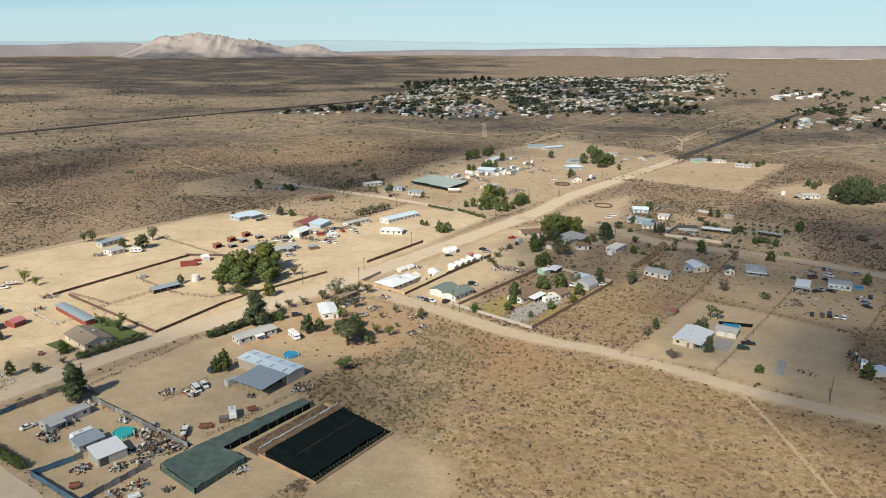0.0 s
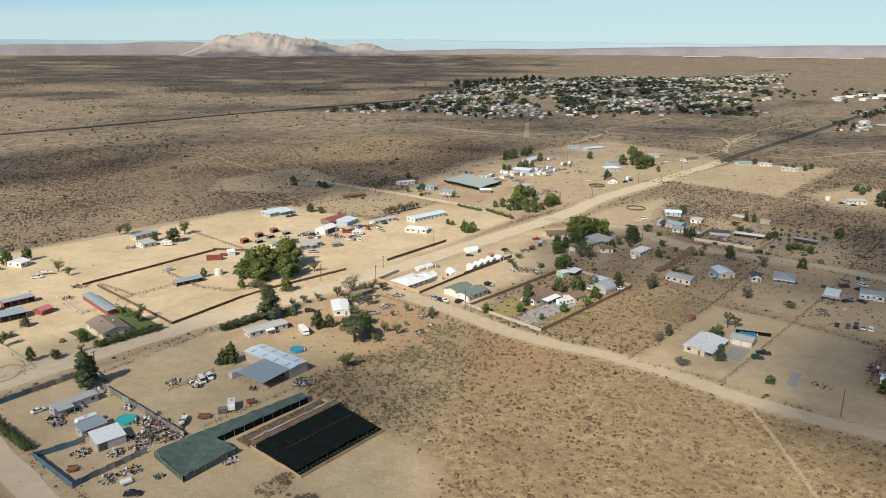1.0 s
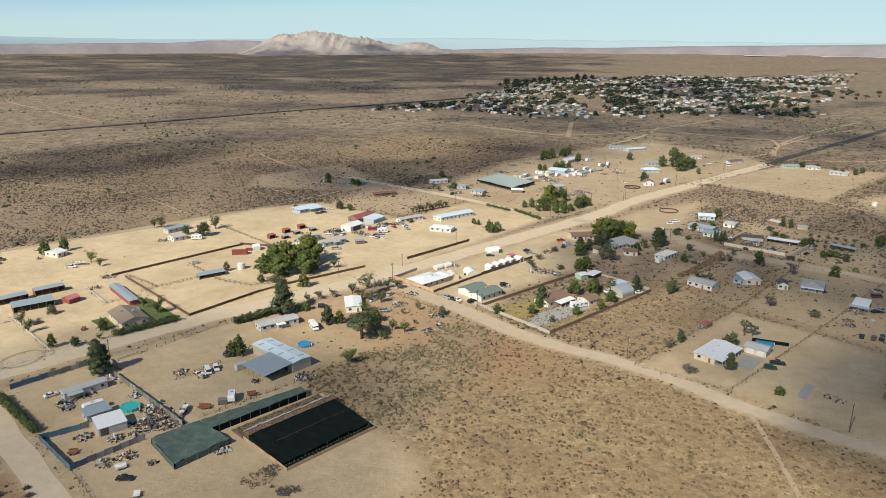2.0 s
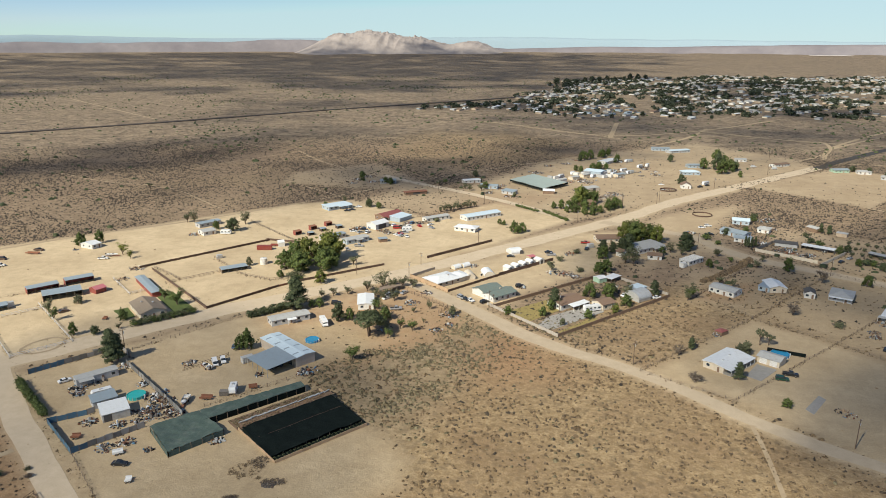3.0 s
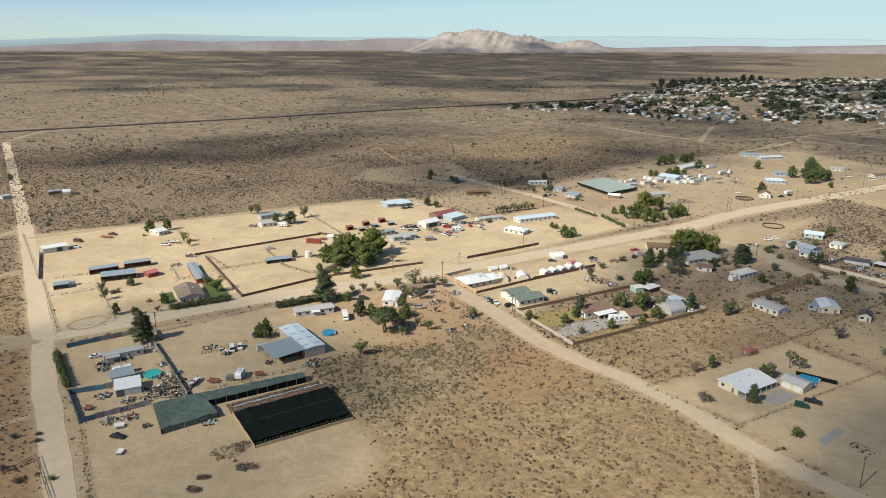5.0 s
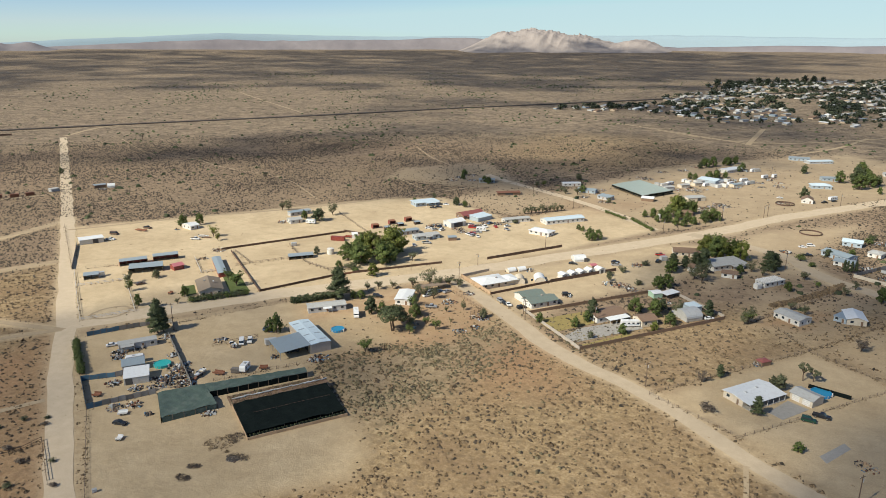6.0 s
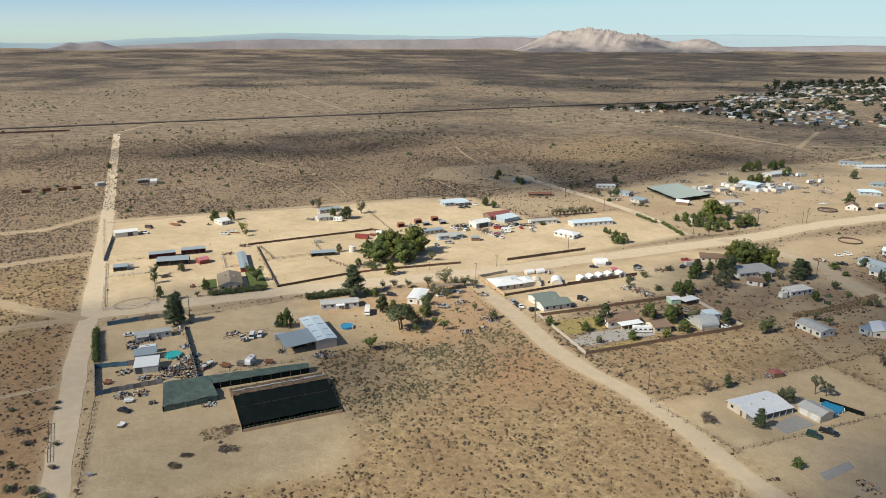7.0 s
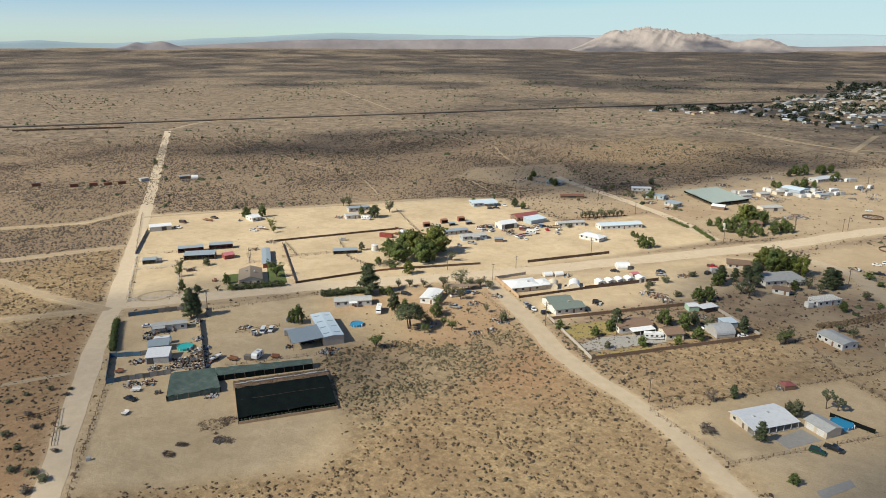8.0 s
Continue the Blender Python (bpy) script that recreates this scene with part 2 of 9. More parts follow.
TYRE = weathered("tyre_rubber", (0.02, 0.02, 0.02), 0.9, spread=0.2)
CHROME = weathered("dull_rim_metal", (0.5, 0.5, 0.5), 0.35, 0.8, spread=0.1)
GLASS = weathered("tinted_window_glass", (0.03, 0.04, 0.05), 0.08, spread=0.1, dirt=0.0)
LITTER = leafy("mixed_litter", (0.03, 0.025, 0.02), (0.5, 0.48, 0.44), 0.0)
LITTER.node_tree.nodes["Color Ramp"].color_ramp.interpolation = "CONSTANT"
for at, c in ((0.25, (0.16, 0.07, 0.04)), (0.42, (0.22, 0.2, 0.17)), (0.62, (0.62, 0.61, 0.58)), (0.78, (0.06, 0.06, 0.06)), (0.9, (0.10, 0.2, 0.3))):
    stop = LITTER.node_tree.nodes["Color Ramp"].color_ramp.elements.new(at)
    stop.color = (*c, 1)
BARK = weathered("bark", (0.13, 0.09, 0.06), 0.95, spread=0.4, scale=3)
POLE_WOOD = weathered("creosoted_pole", (0.14, 0.095, 0.065), 0.9, spread=0.3)
SCRAP = weathered("mixed_scrap", (0.24, 0.21, 0.18), 0.7, spread=0.5, each=1.4)
PLASTIC = weathered("sun_bleached_plastic", (0.5, 0.5, 0.48), 0.55, spread=0.2, each=0.5)

LEAF_GREEN = leafy("mulberry_leaves", (0.05, 0.076, 0.02), (0.18, 0.225, 0.058), 0.32)
LEAF_BRIGHT = leafy("bright_leaves", (0.09, 0.115, 0.02), (0.26, 0.275, 0.06), 0.35)
LEAF_DARK = leafy("pine_needles", (0.045, 0.064, 0.03), (0.15, 0.175, 0.078), 0.35)
LEAF_OLIVE = leafy("olive_leaves", (0.075, 0.085, 0.04), (0.19, 0.19, 0.10))
LEAF_GREY = leafy("bare_twigs", (0.10, 0.075, 0.055), (0.19, 0.15, 0.11), 0.1)
BROWN_SCRUB = leafy("brown_scrub", (0.032, 0.025, 0.018), (0.105, 0.078, 0.05), 0.1)
SCRUB_LEAF = leafy("scrub_leaves", (0.125, 0.104, 0.058), (0.31, 0.255, 0.145), 0.3)
GOLD_SCRUB = leafy("golden_scrub", (0.1, 0.068, 0.038), (0.26, 0.18, 0.098), 0.2)
DRY_TUFT = leafy("dry_tufts", (0.15, 0.1, 0.055), (0.34, 0.235, 0.125), 0.15)

PAINTS = {
    "white": weathered("white_car_paint", (0.75, 0.75, 0.73), 0.25, spread=0.05, dirt=0.15),
    "silver": weathered("silver_car_paint", (0.5, 0.51, 0.52), 0.3, 0.5, spread=0.05, dirt=0.15),
    "black": weathered("black_car_paint", (0.02, 0.022, 0.025), 0.2, spread=0.1, dirt=0.12),
    "green": weathered("dark_green_car_paint", (0.015, 0.065, 0.04), 0.2, spread=0.1, dirt=0.12),
    "red": weathered("red_car_paint", (0.4, 0.03, 0.025), 0.3, spread=0.1, dirt=0.15),
    "blue": weathered("blue_car_paint", (0.06, 0.12, 0.22), 0.3, spread=0.1, dirt=0.15),
    "tan": weathered("tan_car_paint", (0.42, 0.34, 0.24), 0.35, spread=0.1, dirt=0.2),
    "brown": weathered("brown_car_paint", (0.12, 0.07, 0.05), 0.4, spread=0.2, dirt=0.3),
}


# ---- building blocks ----
class Solid:
    """Gathers vertices and faces of one mesh."""

    def __init__(self):
        self.v, self.f = [], []

    def add(self, verts, faces):
        o = len(self.v)
        self.v += [tuple(p) for p in verts]
        self.f += [tuple(i + o for i in q) for q in faces]
        return self

    def box(self, x, y, z, sx, sy, sz, turn=0.0, lean=0.0):
        """A box whose base centre is at x, y, z."""
        m = Matrix.Translation((x, y, z)) @ Euler((lean, 0, turn)).to_matrix().to_4x4()
        c = [m @ Vector((a * sx / 2, b * sy / 2, h * sz)) for h in (0, 1) for a, b in ((-1, -1), (1, -1), (1, 1), (-1, 1))]
        return self.add(c, [(0, 3, 2, 1), (4, 5, 6, 7), (0, 1, 5, 4), (1, 2, 6, 5), (2, 3, 7, 6), (3, 0, 4, 7)])

    def prism(self, outline, x0, x1, along="x"):
        """An outline of (side, height) pairs drawn out from x0 to x1."""
        k = len(outline)
        pts = [((x, a, b) if along == "x" else (a, x, b)) for x in (x0, x1) for a, b in outline]
        faces = [tuple(range(k)), tuple(range(2 * k - 1, k - 1, -1))] + [(i, i + k, (i + 1) % k + k, (i + 1) % k) for i in range(k)]
        return self.add(pts, faces)

    def rod(self, a, b, r0, r1=None, sides=6):
        a, b = Vector(a), Vector(b)
        r1 = r0 if r1 is None else r1
        q = (b - a).to_track_quat("Z", "Y")
        pts = [p + q @ Vector((r * math.cos(i * math.tau / sides), r * math.sin(i * math.tau / sides), 0)) for p, r in ((a, r0), (b, r1)) for i in range(sides)]
        faces = [(i, (i + 1) % sides, (i + 1) % sides + sides, i + sides) for i in range(sides)]
        return self.add(pts, faces + [tuple(range(sides - 1, -1, -1)), tuple(range(sides, 2 * sides))])

    def mesh(self, name, material, smooth=False):
        me = bpy.data.meshes.new(name)
        me.from_pydata(self.v, [], self.f)
        me.materials.append(material)
        if smooth:
            me.polygons.foreach_set("use_smooth", [True] * len(me.polygons))
        me.update()
        return me


def part(name, solid, material, parent, label="", smooth=False):
    ob = new(name, solid if isinstance(solid, bpy.types.Mesh) else solid.mesh(name, material, smooth))
    ob.parent = parent
    if label:
        ob["label"] = label
    return ob


def thing(name, m, label, category, group="", kind=""):
    ob = new(name)
    ob.empty_display_size = 0.5
    ob.matrix_basis = m
    return tagged(ob, label, category, group, kind)


# ---- the land ----
def rise(x, y):
    """The desert lies flat round the village and climbs very gently towards the horizon."""
    r = math.hypot(x, y)
    q = min(1.0, max(0.0, (r - 2300) / 2600))
    return 46 * q ** 1.6 if q > 0 else 0.0


def edges(points, x, y):
    """Distance from x, y (arrays) to the edge of a closed outline, positive inside."""
    inside = np.zeros(x.shape, bool)
    near = np.full(x.shape, 1e9)
    for (ax, ay), (bx, by) in zip(points, points[1:] + points[:1]):
        cross = ((ay > y) != (by > y)) & (x < (bx - ax) * (y - ay) / ((by - ay) or 1e-9) + ax)
        inside ^= cross
        near = np.minimum(near, segment(ax, ay, bx, by, x, y))
    return np.where(inside, near, -near)


def segment(ax, ay, bx, by, x, y):
    dx, dy = bx - ax, by - ay
    s = np.clip(((x - ax) * dx + (y - ay) * dy) / (dx * dx + dy * dy + 1e-9), 0, 1)
    return np.hypot(x - ax - s * dx, y - ay - s * dy)


def soft(d, width):
    return np.clip(d / width * 0.5 + 0.5, 0, 1)


LOTS, ROADS = [], []      # (attribute, outline, weight, soft edge) and (name, centre line, width, material, label)


def lot(outline, weight=1.0, fade=5.0, kind="bare"):
    LOTS.append((kind, outline, weight, fade))


def road(name, line, width, material, label, shoulder=4.0, grow=1.0):
    ROADS.append((name, line, width, material, label, shoulder, grow))


def fields(x, y):
    """The soil's attributes at x, y (arrays)."""
    out = {k: np.zeros(x.shape) for k in ("bare", "dry", "red", "sage")}
    for kind, outline, weight, fade in LOTS:
        s = soft(edges(outline, x, y), fade)
        out[kind] = out[kind] * (1 - s) + weight * s
    for _, line, width, _, _, shoulder, _ in ROADS:
        if width < 3.0 or min(math.hypot(*q) for q in line) > 780 and width < 9:      # faint far tracks have no shoulders
            continue
        d = np.full(x.shape, 1e9)
        for (ax, ay), (bx, by) in zip(line, line[1:]):
            d = np.minimum(d, segment(ax, ay, bx, by, x, y))
        out["bare"] = np.maximum(out["bare"], soft(width / 2 + shoulder * 0.4 - d, shoulder) * (np.hypot(x, y) < (640 if width > 9 else 470)))
    return out


# lots and roads
lot([(63.9, 50.2), (-48.7, 111.7), (-84.4, 137.7), (-154.3, 195.1), (-33.3, 338.2), (13.6, 285.9), (64.7, 254.0), (102.9, 227.3), (122.7, 205.9), (135.6, 101.5)], 1.0, 10, "dry")
lot([(32.4, 158.7), (2.0, 293.8), (39.1, 269.2), (68.8, 247.9), (101.4, 221.0), (140.6, 198.9), (151.3, 159.4)], 1.0, 8, "dry")
lot([(-164.6, 98.6), (-260.9, 195.8), (-247.5, 256.6), (-173.1, 207.5), (-48.7, 111.7), (-14.4, 67.5)], 0.95, 10, "dry")
lot([(40.5, 323.8), (104.6, 370.0), (184.1, 404.5), (265.7, 343.3), (166.2, 159.4), (103.1, 225.2), (42.2, 275.1)], 0.75, 8, "dry")
lot([(-310.0, 312.3), (-253.7, 376.1), (-171.7, 479.6), (-134.4, 501.9), (-63.0, 463.2), (-26.4, 522.7), (34.2, 483.1), (-48.8, 341.2), (-117.2, 270.3), (-162.9, 208.5), (-168.5, 206.2)], 1.0, 4, "bare")
lot([(-128.5, 492.0), (-110.8, 571.2), (-72.4, 562.0), (-27.5, 526.0), (-64.6, 475.1)], 0.42, 4, "bare")
lot([(-33.7, 542.9), (-33.2, 627.9), (-11.7, 694.6), (93.4, 822.7), (113.2, 573.3), (37.0, 485.2)], 0.46, 6, "bare")
lot([(-13.2, 707.2), (76.5, 821.3), (154.1, 893.3), (240.7, 799.0), (252.5, 746.5), (47.7, 497.5), (26.7, 485.0), (-64.5, 554.6)], 0.5, 8, "bare")
lot([(-224.5, 598.6), (-169.1, 670.5), (-84.1, 565.4), (-148.2, 546.6), (-212.3, 551.8)], 0.4, 6, "bare")
lot([(-152.2, 196.6), (-135.6, 221.2), (-100.6, 269.4), (-41.7, 330.0), (-17.6, 306.4), (-11.3, 286.3), (-21.9, 263.2), (-41.1, 242.4), (-50.5, 227.5), (-47.0, 216.2), (-11.3, 192.4), (2.4, 179.5), (4.0, 165.5), (-11.7, 149.9), (-23.4, 136.0), (-40.0, 121.0), (-42.3, 116.3), (-112.9, 168.7)], 0.7, 4, "bare")
lot([(-39.8, 336.7), (40.1, 448.6), (81.5, 465.5), (70.4, 408.0), (51.0, 369.4), (15.0, 327.3), (13.7, 306.7), (2.0, 307.9)], 0.85, 5, "bare")
lot([(57.8, 414.9), (83.0, 456.6), (122.9, 451.2), (125.1, 422.9), (91.2, 407.9), (74.7, 377.4)], 0.5, 8, "bare")
lot([(72.1, 254.1), (119.9, 319.1), (148.5, 298.1), (170.9, 276.3), (152.8, 241.3), (156.7, 225.6), (143.1, 203.1), (101.7, 237.6)], 0.66, 4, "bare")
lot([(153.7, 404.0), (174.9, 398.4), (205.5, 373.4), (231.6, 350.2), (191.0, 282.7), (171.6, 277.5), (149.7, 300.9), (124.6, 324.7), (154.4, 370.7)], 0.45, 6, "bare")
lot([(96.6, 389.3), (160.4, 404.1), (120.5, 320.7), (93.2, 336.9)], 0.35, 6, "bare")
lot([(164.8, 633.5), (258.9, 735.4), (350.4, 712.5), (243.1, 569.5)], 0.5, 4, "bare")
lot([(90.1, 507.3), (153.2, 558.8), (119.6, 457.6), (62.8, 428.2)], 0.6, 8, "bare")
lot([(163.9, 490.7), (242.8, 462.6), (209.8, 381.9), (146.2, 422.8)], 0.4, 8, "bare")
lot([(268.8, 584.0), (331.3, 623.3), (359.4, 562.7), (326.3, 507.7), (264.9, 525.6)], 0.5, 8, "bare")
lot([(-17.5, 194.8), (-40.5, 218.7), (-47.6, 232.7), (-20.1, 264.8), (4.6, 293.8), (12.6, 285.9), (9.4, 256.8), (4.2, 230.3), (-0.5, 207.1), (-3.6, 193.5)], 1.0, 12, "sage")
lot([(-24.0, 226.3), (-4.7, 249.3), (5.8, 268.9), (8.9, 252.4), (-6.7, 208.5), (-14.7, 210.8)], 0.8, 8, "sage")
lot([(-78.0, 250.0), (-42.0, 243.0), (-20.0, 262.0), (0.0, 290.0), (-22.0, 310.0), (-45.0, 300.0), (-62.0, 272.0)], 0.42, 8, "bare")
lot([(-50.5, 162.9), (-42.0, 172.6), (-24.0, 162.5), (-33.7, 152.8)], 0.5, 4, "bare")
# golden soil painted in for the sunlit gap between cloud shadows
lot([(-181.2, 720.7), (-119.6, 665.4), (-7.5, 707.3), (4.5, 852.6), (-62.5, 943.5), (-191.7, 915.9)], 0.5, 30, "dry")
lot([(11.9, 288.2), (30.6, 272.1), (45.6, 246.2), (21.0, 232.2), (5.3, 250.2)], 0.75, 14, "red")
lot([(-50.5, 227.5), (-37.7, 245.5), (-7.0, 293.4), (9.8, 283.2), (-13.6, 259.5), (-32.9, 226.3)], 0.3, 6, "red")
lot([(108.1, 360.1), (129.5, 370.4), (117.4, 341.6), (101.5, 341.4)], 0.7, 5, "red")
lot([(-42.0, 555.1), (21.3, 556.3), (-31.5, 462.9), (-75.9, 454.5)], 0.25, 6, "red")
lot([(-162.9, 132.7), (-161.4, 190.0), (-111.6, 158.0), (-48.7, 111.7), (-63.7, 95.6)], 0.7, 10, "red")
lot([(-89.6, 268.0), (-76.7, 286.4), (-59.4, 314.8), (-40.8, 339.7), (-21.8, 311.4), (-5.6, 293.8), (-9.6, 263.0), (-28.4, 247.1), (-42.2, 268.4), (-61.9, 274.1), (-75.6, 254.3)], 0.6, 5, "red")
lot([(-121.3, 134.8), (-128.7, 157.3), (-92.5, 140.9), (-49.3, 114.9), (-51.6, 104.3)], 0.5, 6, "red")
road("road_main", [(-164.1, 205.0), (-119.9, 265.3), (-48.3, 340.5), (-0.0, 405.1), (70.0, 497.0), (96.7, 546.9), (161.6, 630.6), (253.7, 750.3)], 12.5, SAND_ROAD, "wide graded dirt road of pale sand", 5.0)
road("road_side", [(-46.8, 337.1), (-19.9, 315.4), (6.0, 295.0), (23.8, 278.5), (40.3, 268.3)], 8.2, GREY_ROAD, "greyish graded dirt side road with a bend", 2.0)
road("road_side_south", [(32.0, 273.4), (45.3, 265.3), (60.7, 259.2), (84.1, 244.1), (104.7, 226.1), (126.4, 212.5), (143.5, 203.8), (161.5, 195.0)], 6.6, GREY_ROAD, "greyish dirt road past the scrub", 1.6)
road("road_west", [(-691.4, 588.0), (-434.1, 401.7), (-290.9, 297.5), (-215.1, 240.7), (-165.6, 203.9), (-130.5, 175.2), (-105.5, 156.8), (-46.3, 113.4), (-9.4, 88.1)], 8.0, SAND_ROAD, "straight dirt road running out into the desert", 2.0)
road("road_cross", [(-141.3, 606.2), (-104.2, 578.9), (-72.4, 562.0), (-30.6, 534.3), (-3.5, 513.8), (29.9, 480.1)], 7.5, SAND_ROAD, "dirt cross road between the lots")
road("road_cross_south", [(52.1, 480.4), (110.2, 457.5), (117.9, 435.8), (133.7, 416.1), (170.7, 396.0), (206.6, 375.5), (232.7, 352.1), (264.6, 322.3)], 9.0, GREY_ROAD, "greyish dirt cross road past the yards")
road("track_north", [(-303.8, 307.0), (-253.7, 376.1), (-219.1, 410.1), (-168.2, 482.1), (-116.6, 572.6), (-53.0, 667.6), (64.0, 801.1)], 2.9, TRACK, "narrow sandy track behind the lots")
road("road_paved", [(250.1, 742.6), (285.9, 800.3), (424.4, 978.1), (676.3, 1329.7), (838.2, 1534.9)], 10.0, ASPHALT, "dark paved road running towards the town", 3.0)
road("track_foot", [(104.0, 223.5), (105.2, 209.4), (105.8, 188.9), (105.9, 163.4), (102.8, 129.3)], 1.4, TRACK, "faint footpath through dry scrub", 1.0)
road("track_1", [(-244.6, 188.6), (-194.7, 191.9), (-161.9, 199.6)], 3.5, TRACK, "sandy vehicle track through desert scrub", 2.5)
road("track_2", [(-189.0, 164.4), (-176.2, 182.5), (-163.0, 198.8)], 3.1, TRACK, "sandy vehicle track through desert scrub", 2.5)
road("track_3", [(-285.9, 189.5), (-279.6, 203.9), (-249.2, 261.2)], 4.2, TRACK, "sandy vehicle track through desert scrub", 2.5)
road("track_4", [(-359.0, 218.6), (-351.9, 235.5), (-321.7, 275.1), (-326.3, 316.9)], 3.5, TRACK, "sandy vehicle track through desert scrub", 2.5)
road("track_5", [(-124.5, 136.2), (-113.3, 156.8)], 2.8, TRACK, "sandy vehicle track through desert scrub", 2.5)
road("track_6", [(-467.9, 286.2), (-442.7, 317.9), (-407.4, 374.6)], 2.8, TRACK, "sandy vehicle track through desert scrub", 2.5)
road("track_7", [(-699.7, 596.1), (-744.1, 681.9), (-713.9, 749.5)], 4.9, TRACK, "sandy vehicle track through desert scrub", 2.5)
road("track_8", [(-620.3, 613.0), (-494.3, 541.8), (-452.9, 555.5), (-366.4, 517.3), (-299.7, 517.8), (-217.8, 454.7)], 1.5, TRACK, "sandy vehicle track through desert scrub", 2.5)
road("track_9", [(-543.5, 487.7), (-452.9, 555.5)], 1.1, TRACK, "sandy vehicle track through desert scrub", 2.5)
road("track_10", [(-365.7, 521.0), (-337.2, 567.2), (-310.5, 639.4), (-270.3, 723.2)], 1.3, TRACK, "sandy vehicle track through desert scrub", 2.5)
road("track_11", [(-437.2, 809.3), (-308.6, 727.2)], 1.4, TRACK, "sandy vehicle track through desert scrub", 2.5)
road("track_12", [(-272.9, 718.4), (-233.4, 669.0), (-165.1, 612.8), (-83.4, 560.9)], 2.8, TRACK, "sandy vehicle track through desert scrub", 2.5)
road("track_13", [(54.5, 917.9), (62.3, 1085.8)], 6.3, TRACK, "sandy vehicle track through desert scrub", 2.5)
road("track_14", [(-66.6, 1007.7), (55.9, 918.0), (174.4, 1016.0), (294.7, 1180.0)], 4.5, TRACK, "sandy vehicle track through desert scrub", 2.5)
road("track_15", [(100.0, 855.4), (150.4, 938.4), (183.3, 1044.8)], 4.9, TRACK, "sandy vehicle track through desert scrub", 2.5)
road("track_16", [(-264.8, 1133.3), (-98.0, 1042.5), (66.5, 913.7)], 3.5, TRACK, "sandy vehicle track through desert scrub", 2.5)
road("track_17", [(-1008.3, 1249.4), (-916.5, 1177.4), (-615.7, 958.5)], 2.8, TRACK, "sandy vehicle track through desert scrub", 2.5)
road("track_18", [(269.7, 799.8), (294.3, 886.9), (394.4, 1045.0), (495.4, 1169.8)], 4.5, TRACK, "sandy vehicle track through desert scrub", 2.5)
road("track_19", [(-219.7, 565.3), (-145.2, 511.4)], 2.1, TRACK, "sandy vehicle track through desert scrub", 2.5)
road("track_21", [(235, 775), (280, 834), (302, 894), (305, 950), (285, 931), (175, 1017)], 4.2, TRACK, "sandy vehicle track through desert scrub", 2.5)
road("track_22", [(299, 884), (369, 985), (461, 1080)], 4.0, TRACK, "sandy vehicle track through desert scrub", 2.5)
road("track_23", [(560, 880), (496, 848), (404, 815), (351, 771), (278, 778)], 4.0, TRACK, "sandy vehicle track through desert scrub", 2.5)
road("track_24", [(120, 1045), (285, 931), (480, 905)], 3.2, TRACK, "sandy vehicle track through desert scrub", 2.5)
road("track_ring", [(-166.9, 217.4), (-167.4, 223.0), (-164.0, 229.5), (-159.7, 231.0), (-155.4, 228.6), (-153.9, 222.5), (-155.7, 217.4), (-160.5, 213.9), (-164.9, 214.9), (-166.9, 217.4)], 1.3, TRACK, "worn oval riding track in the paddock", 1.0)
road("track_20", [(240.2, 571.7), (269.6, 535.6), (326.3, 507.7)], 3.5, TRACK, "sandy vehicle track through desert scrub", 2.5)


# ---- ground, roads, hills ----
def spread(first, last, step, out):
    """Coordinates: even steps between first and last, then growing ones out to +-out."""
    a = list(np.arange(first, last + step, step))
    s, lo, hi = step, [], []
    at = first
    while at > -out:
        s *= 1.14
        at -= s
        lo.append(at)
    s, at = step, a[-1]
    while at < out:
        s *= 1.14
        at += s
        hi.append(at)
    return np.array(lo[::-1] + a + hi)


gx, gy = spread(-420, 300, 3.0, 5600), spread(120, 760, 3.0, 5600)
X, Y = np.meshgrid(gx, gy)
near = (np.hypot(X, Y) < 1800)
soil = fields(X, Y)
Z = np.array([[rise(a, b) for a, b in zip(r, q)] for r, q in zip(X, Y)])
swell = np.array([[noise.noise((a * 0.004, b * 0.004, 2.0)) for a, b in zip(r, q)] for r, q in zip(X, Y)])
Z += np.clip((np.hypot(X, Y) - 1200) / 2500, 0, 1) * swell * 9
rough = np.array([[noise.noise((a * 0.11, b * 0.11, 5.0)) for a, b in zip(r, q)] for r, q in zip(X, Y)])
Z += np.where(near, rough * 0.18 * np.clip(1 - soil["bare"] * 1.6, 0, 1), 0) - 0.08 * np.clip(1 - soil["bare"] * 1.6, 0, 1)
rows_, cols_ = X.shape
index = np.arange(rows_ * cols_).reshape(rows_, cols_)
quads = np.stack([index[:-1, :-1], index[:-1, 1:], index[1:, 1:], index[1:, :-1]], -1).reshape(-1, 4)
me = bpy.data.meshes.new("ground")
me.from_pydata(np.stack([X, Y, Z], -1).reshape(-1, 3).tolist(), [], quads.tolist())
me.materials.append(SOIL)
me.polygons.foreach_set("use_smooth", [True] * len(me.polygons))
built = np.clip((820 - np.hypot(X, Y - 80)) / 120, 0, 1)      # where scrub is real geometry
for key, values in (*soil.items(), ("built", built)):
    at = me.attributes.new(key, "FLOAT", "POINT")
    at.data.foreach_set("value", values.reshape(-1).astype(np.float32))
ground = tagged(new("ground", me), "sandy desert floor with dry scrub reaching the horizon", "ground", kind="structure")


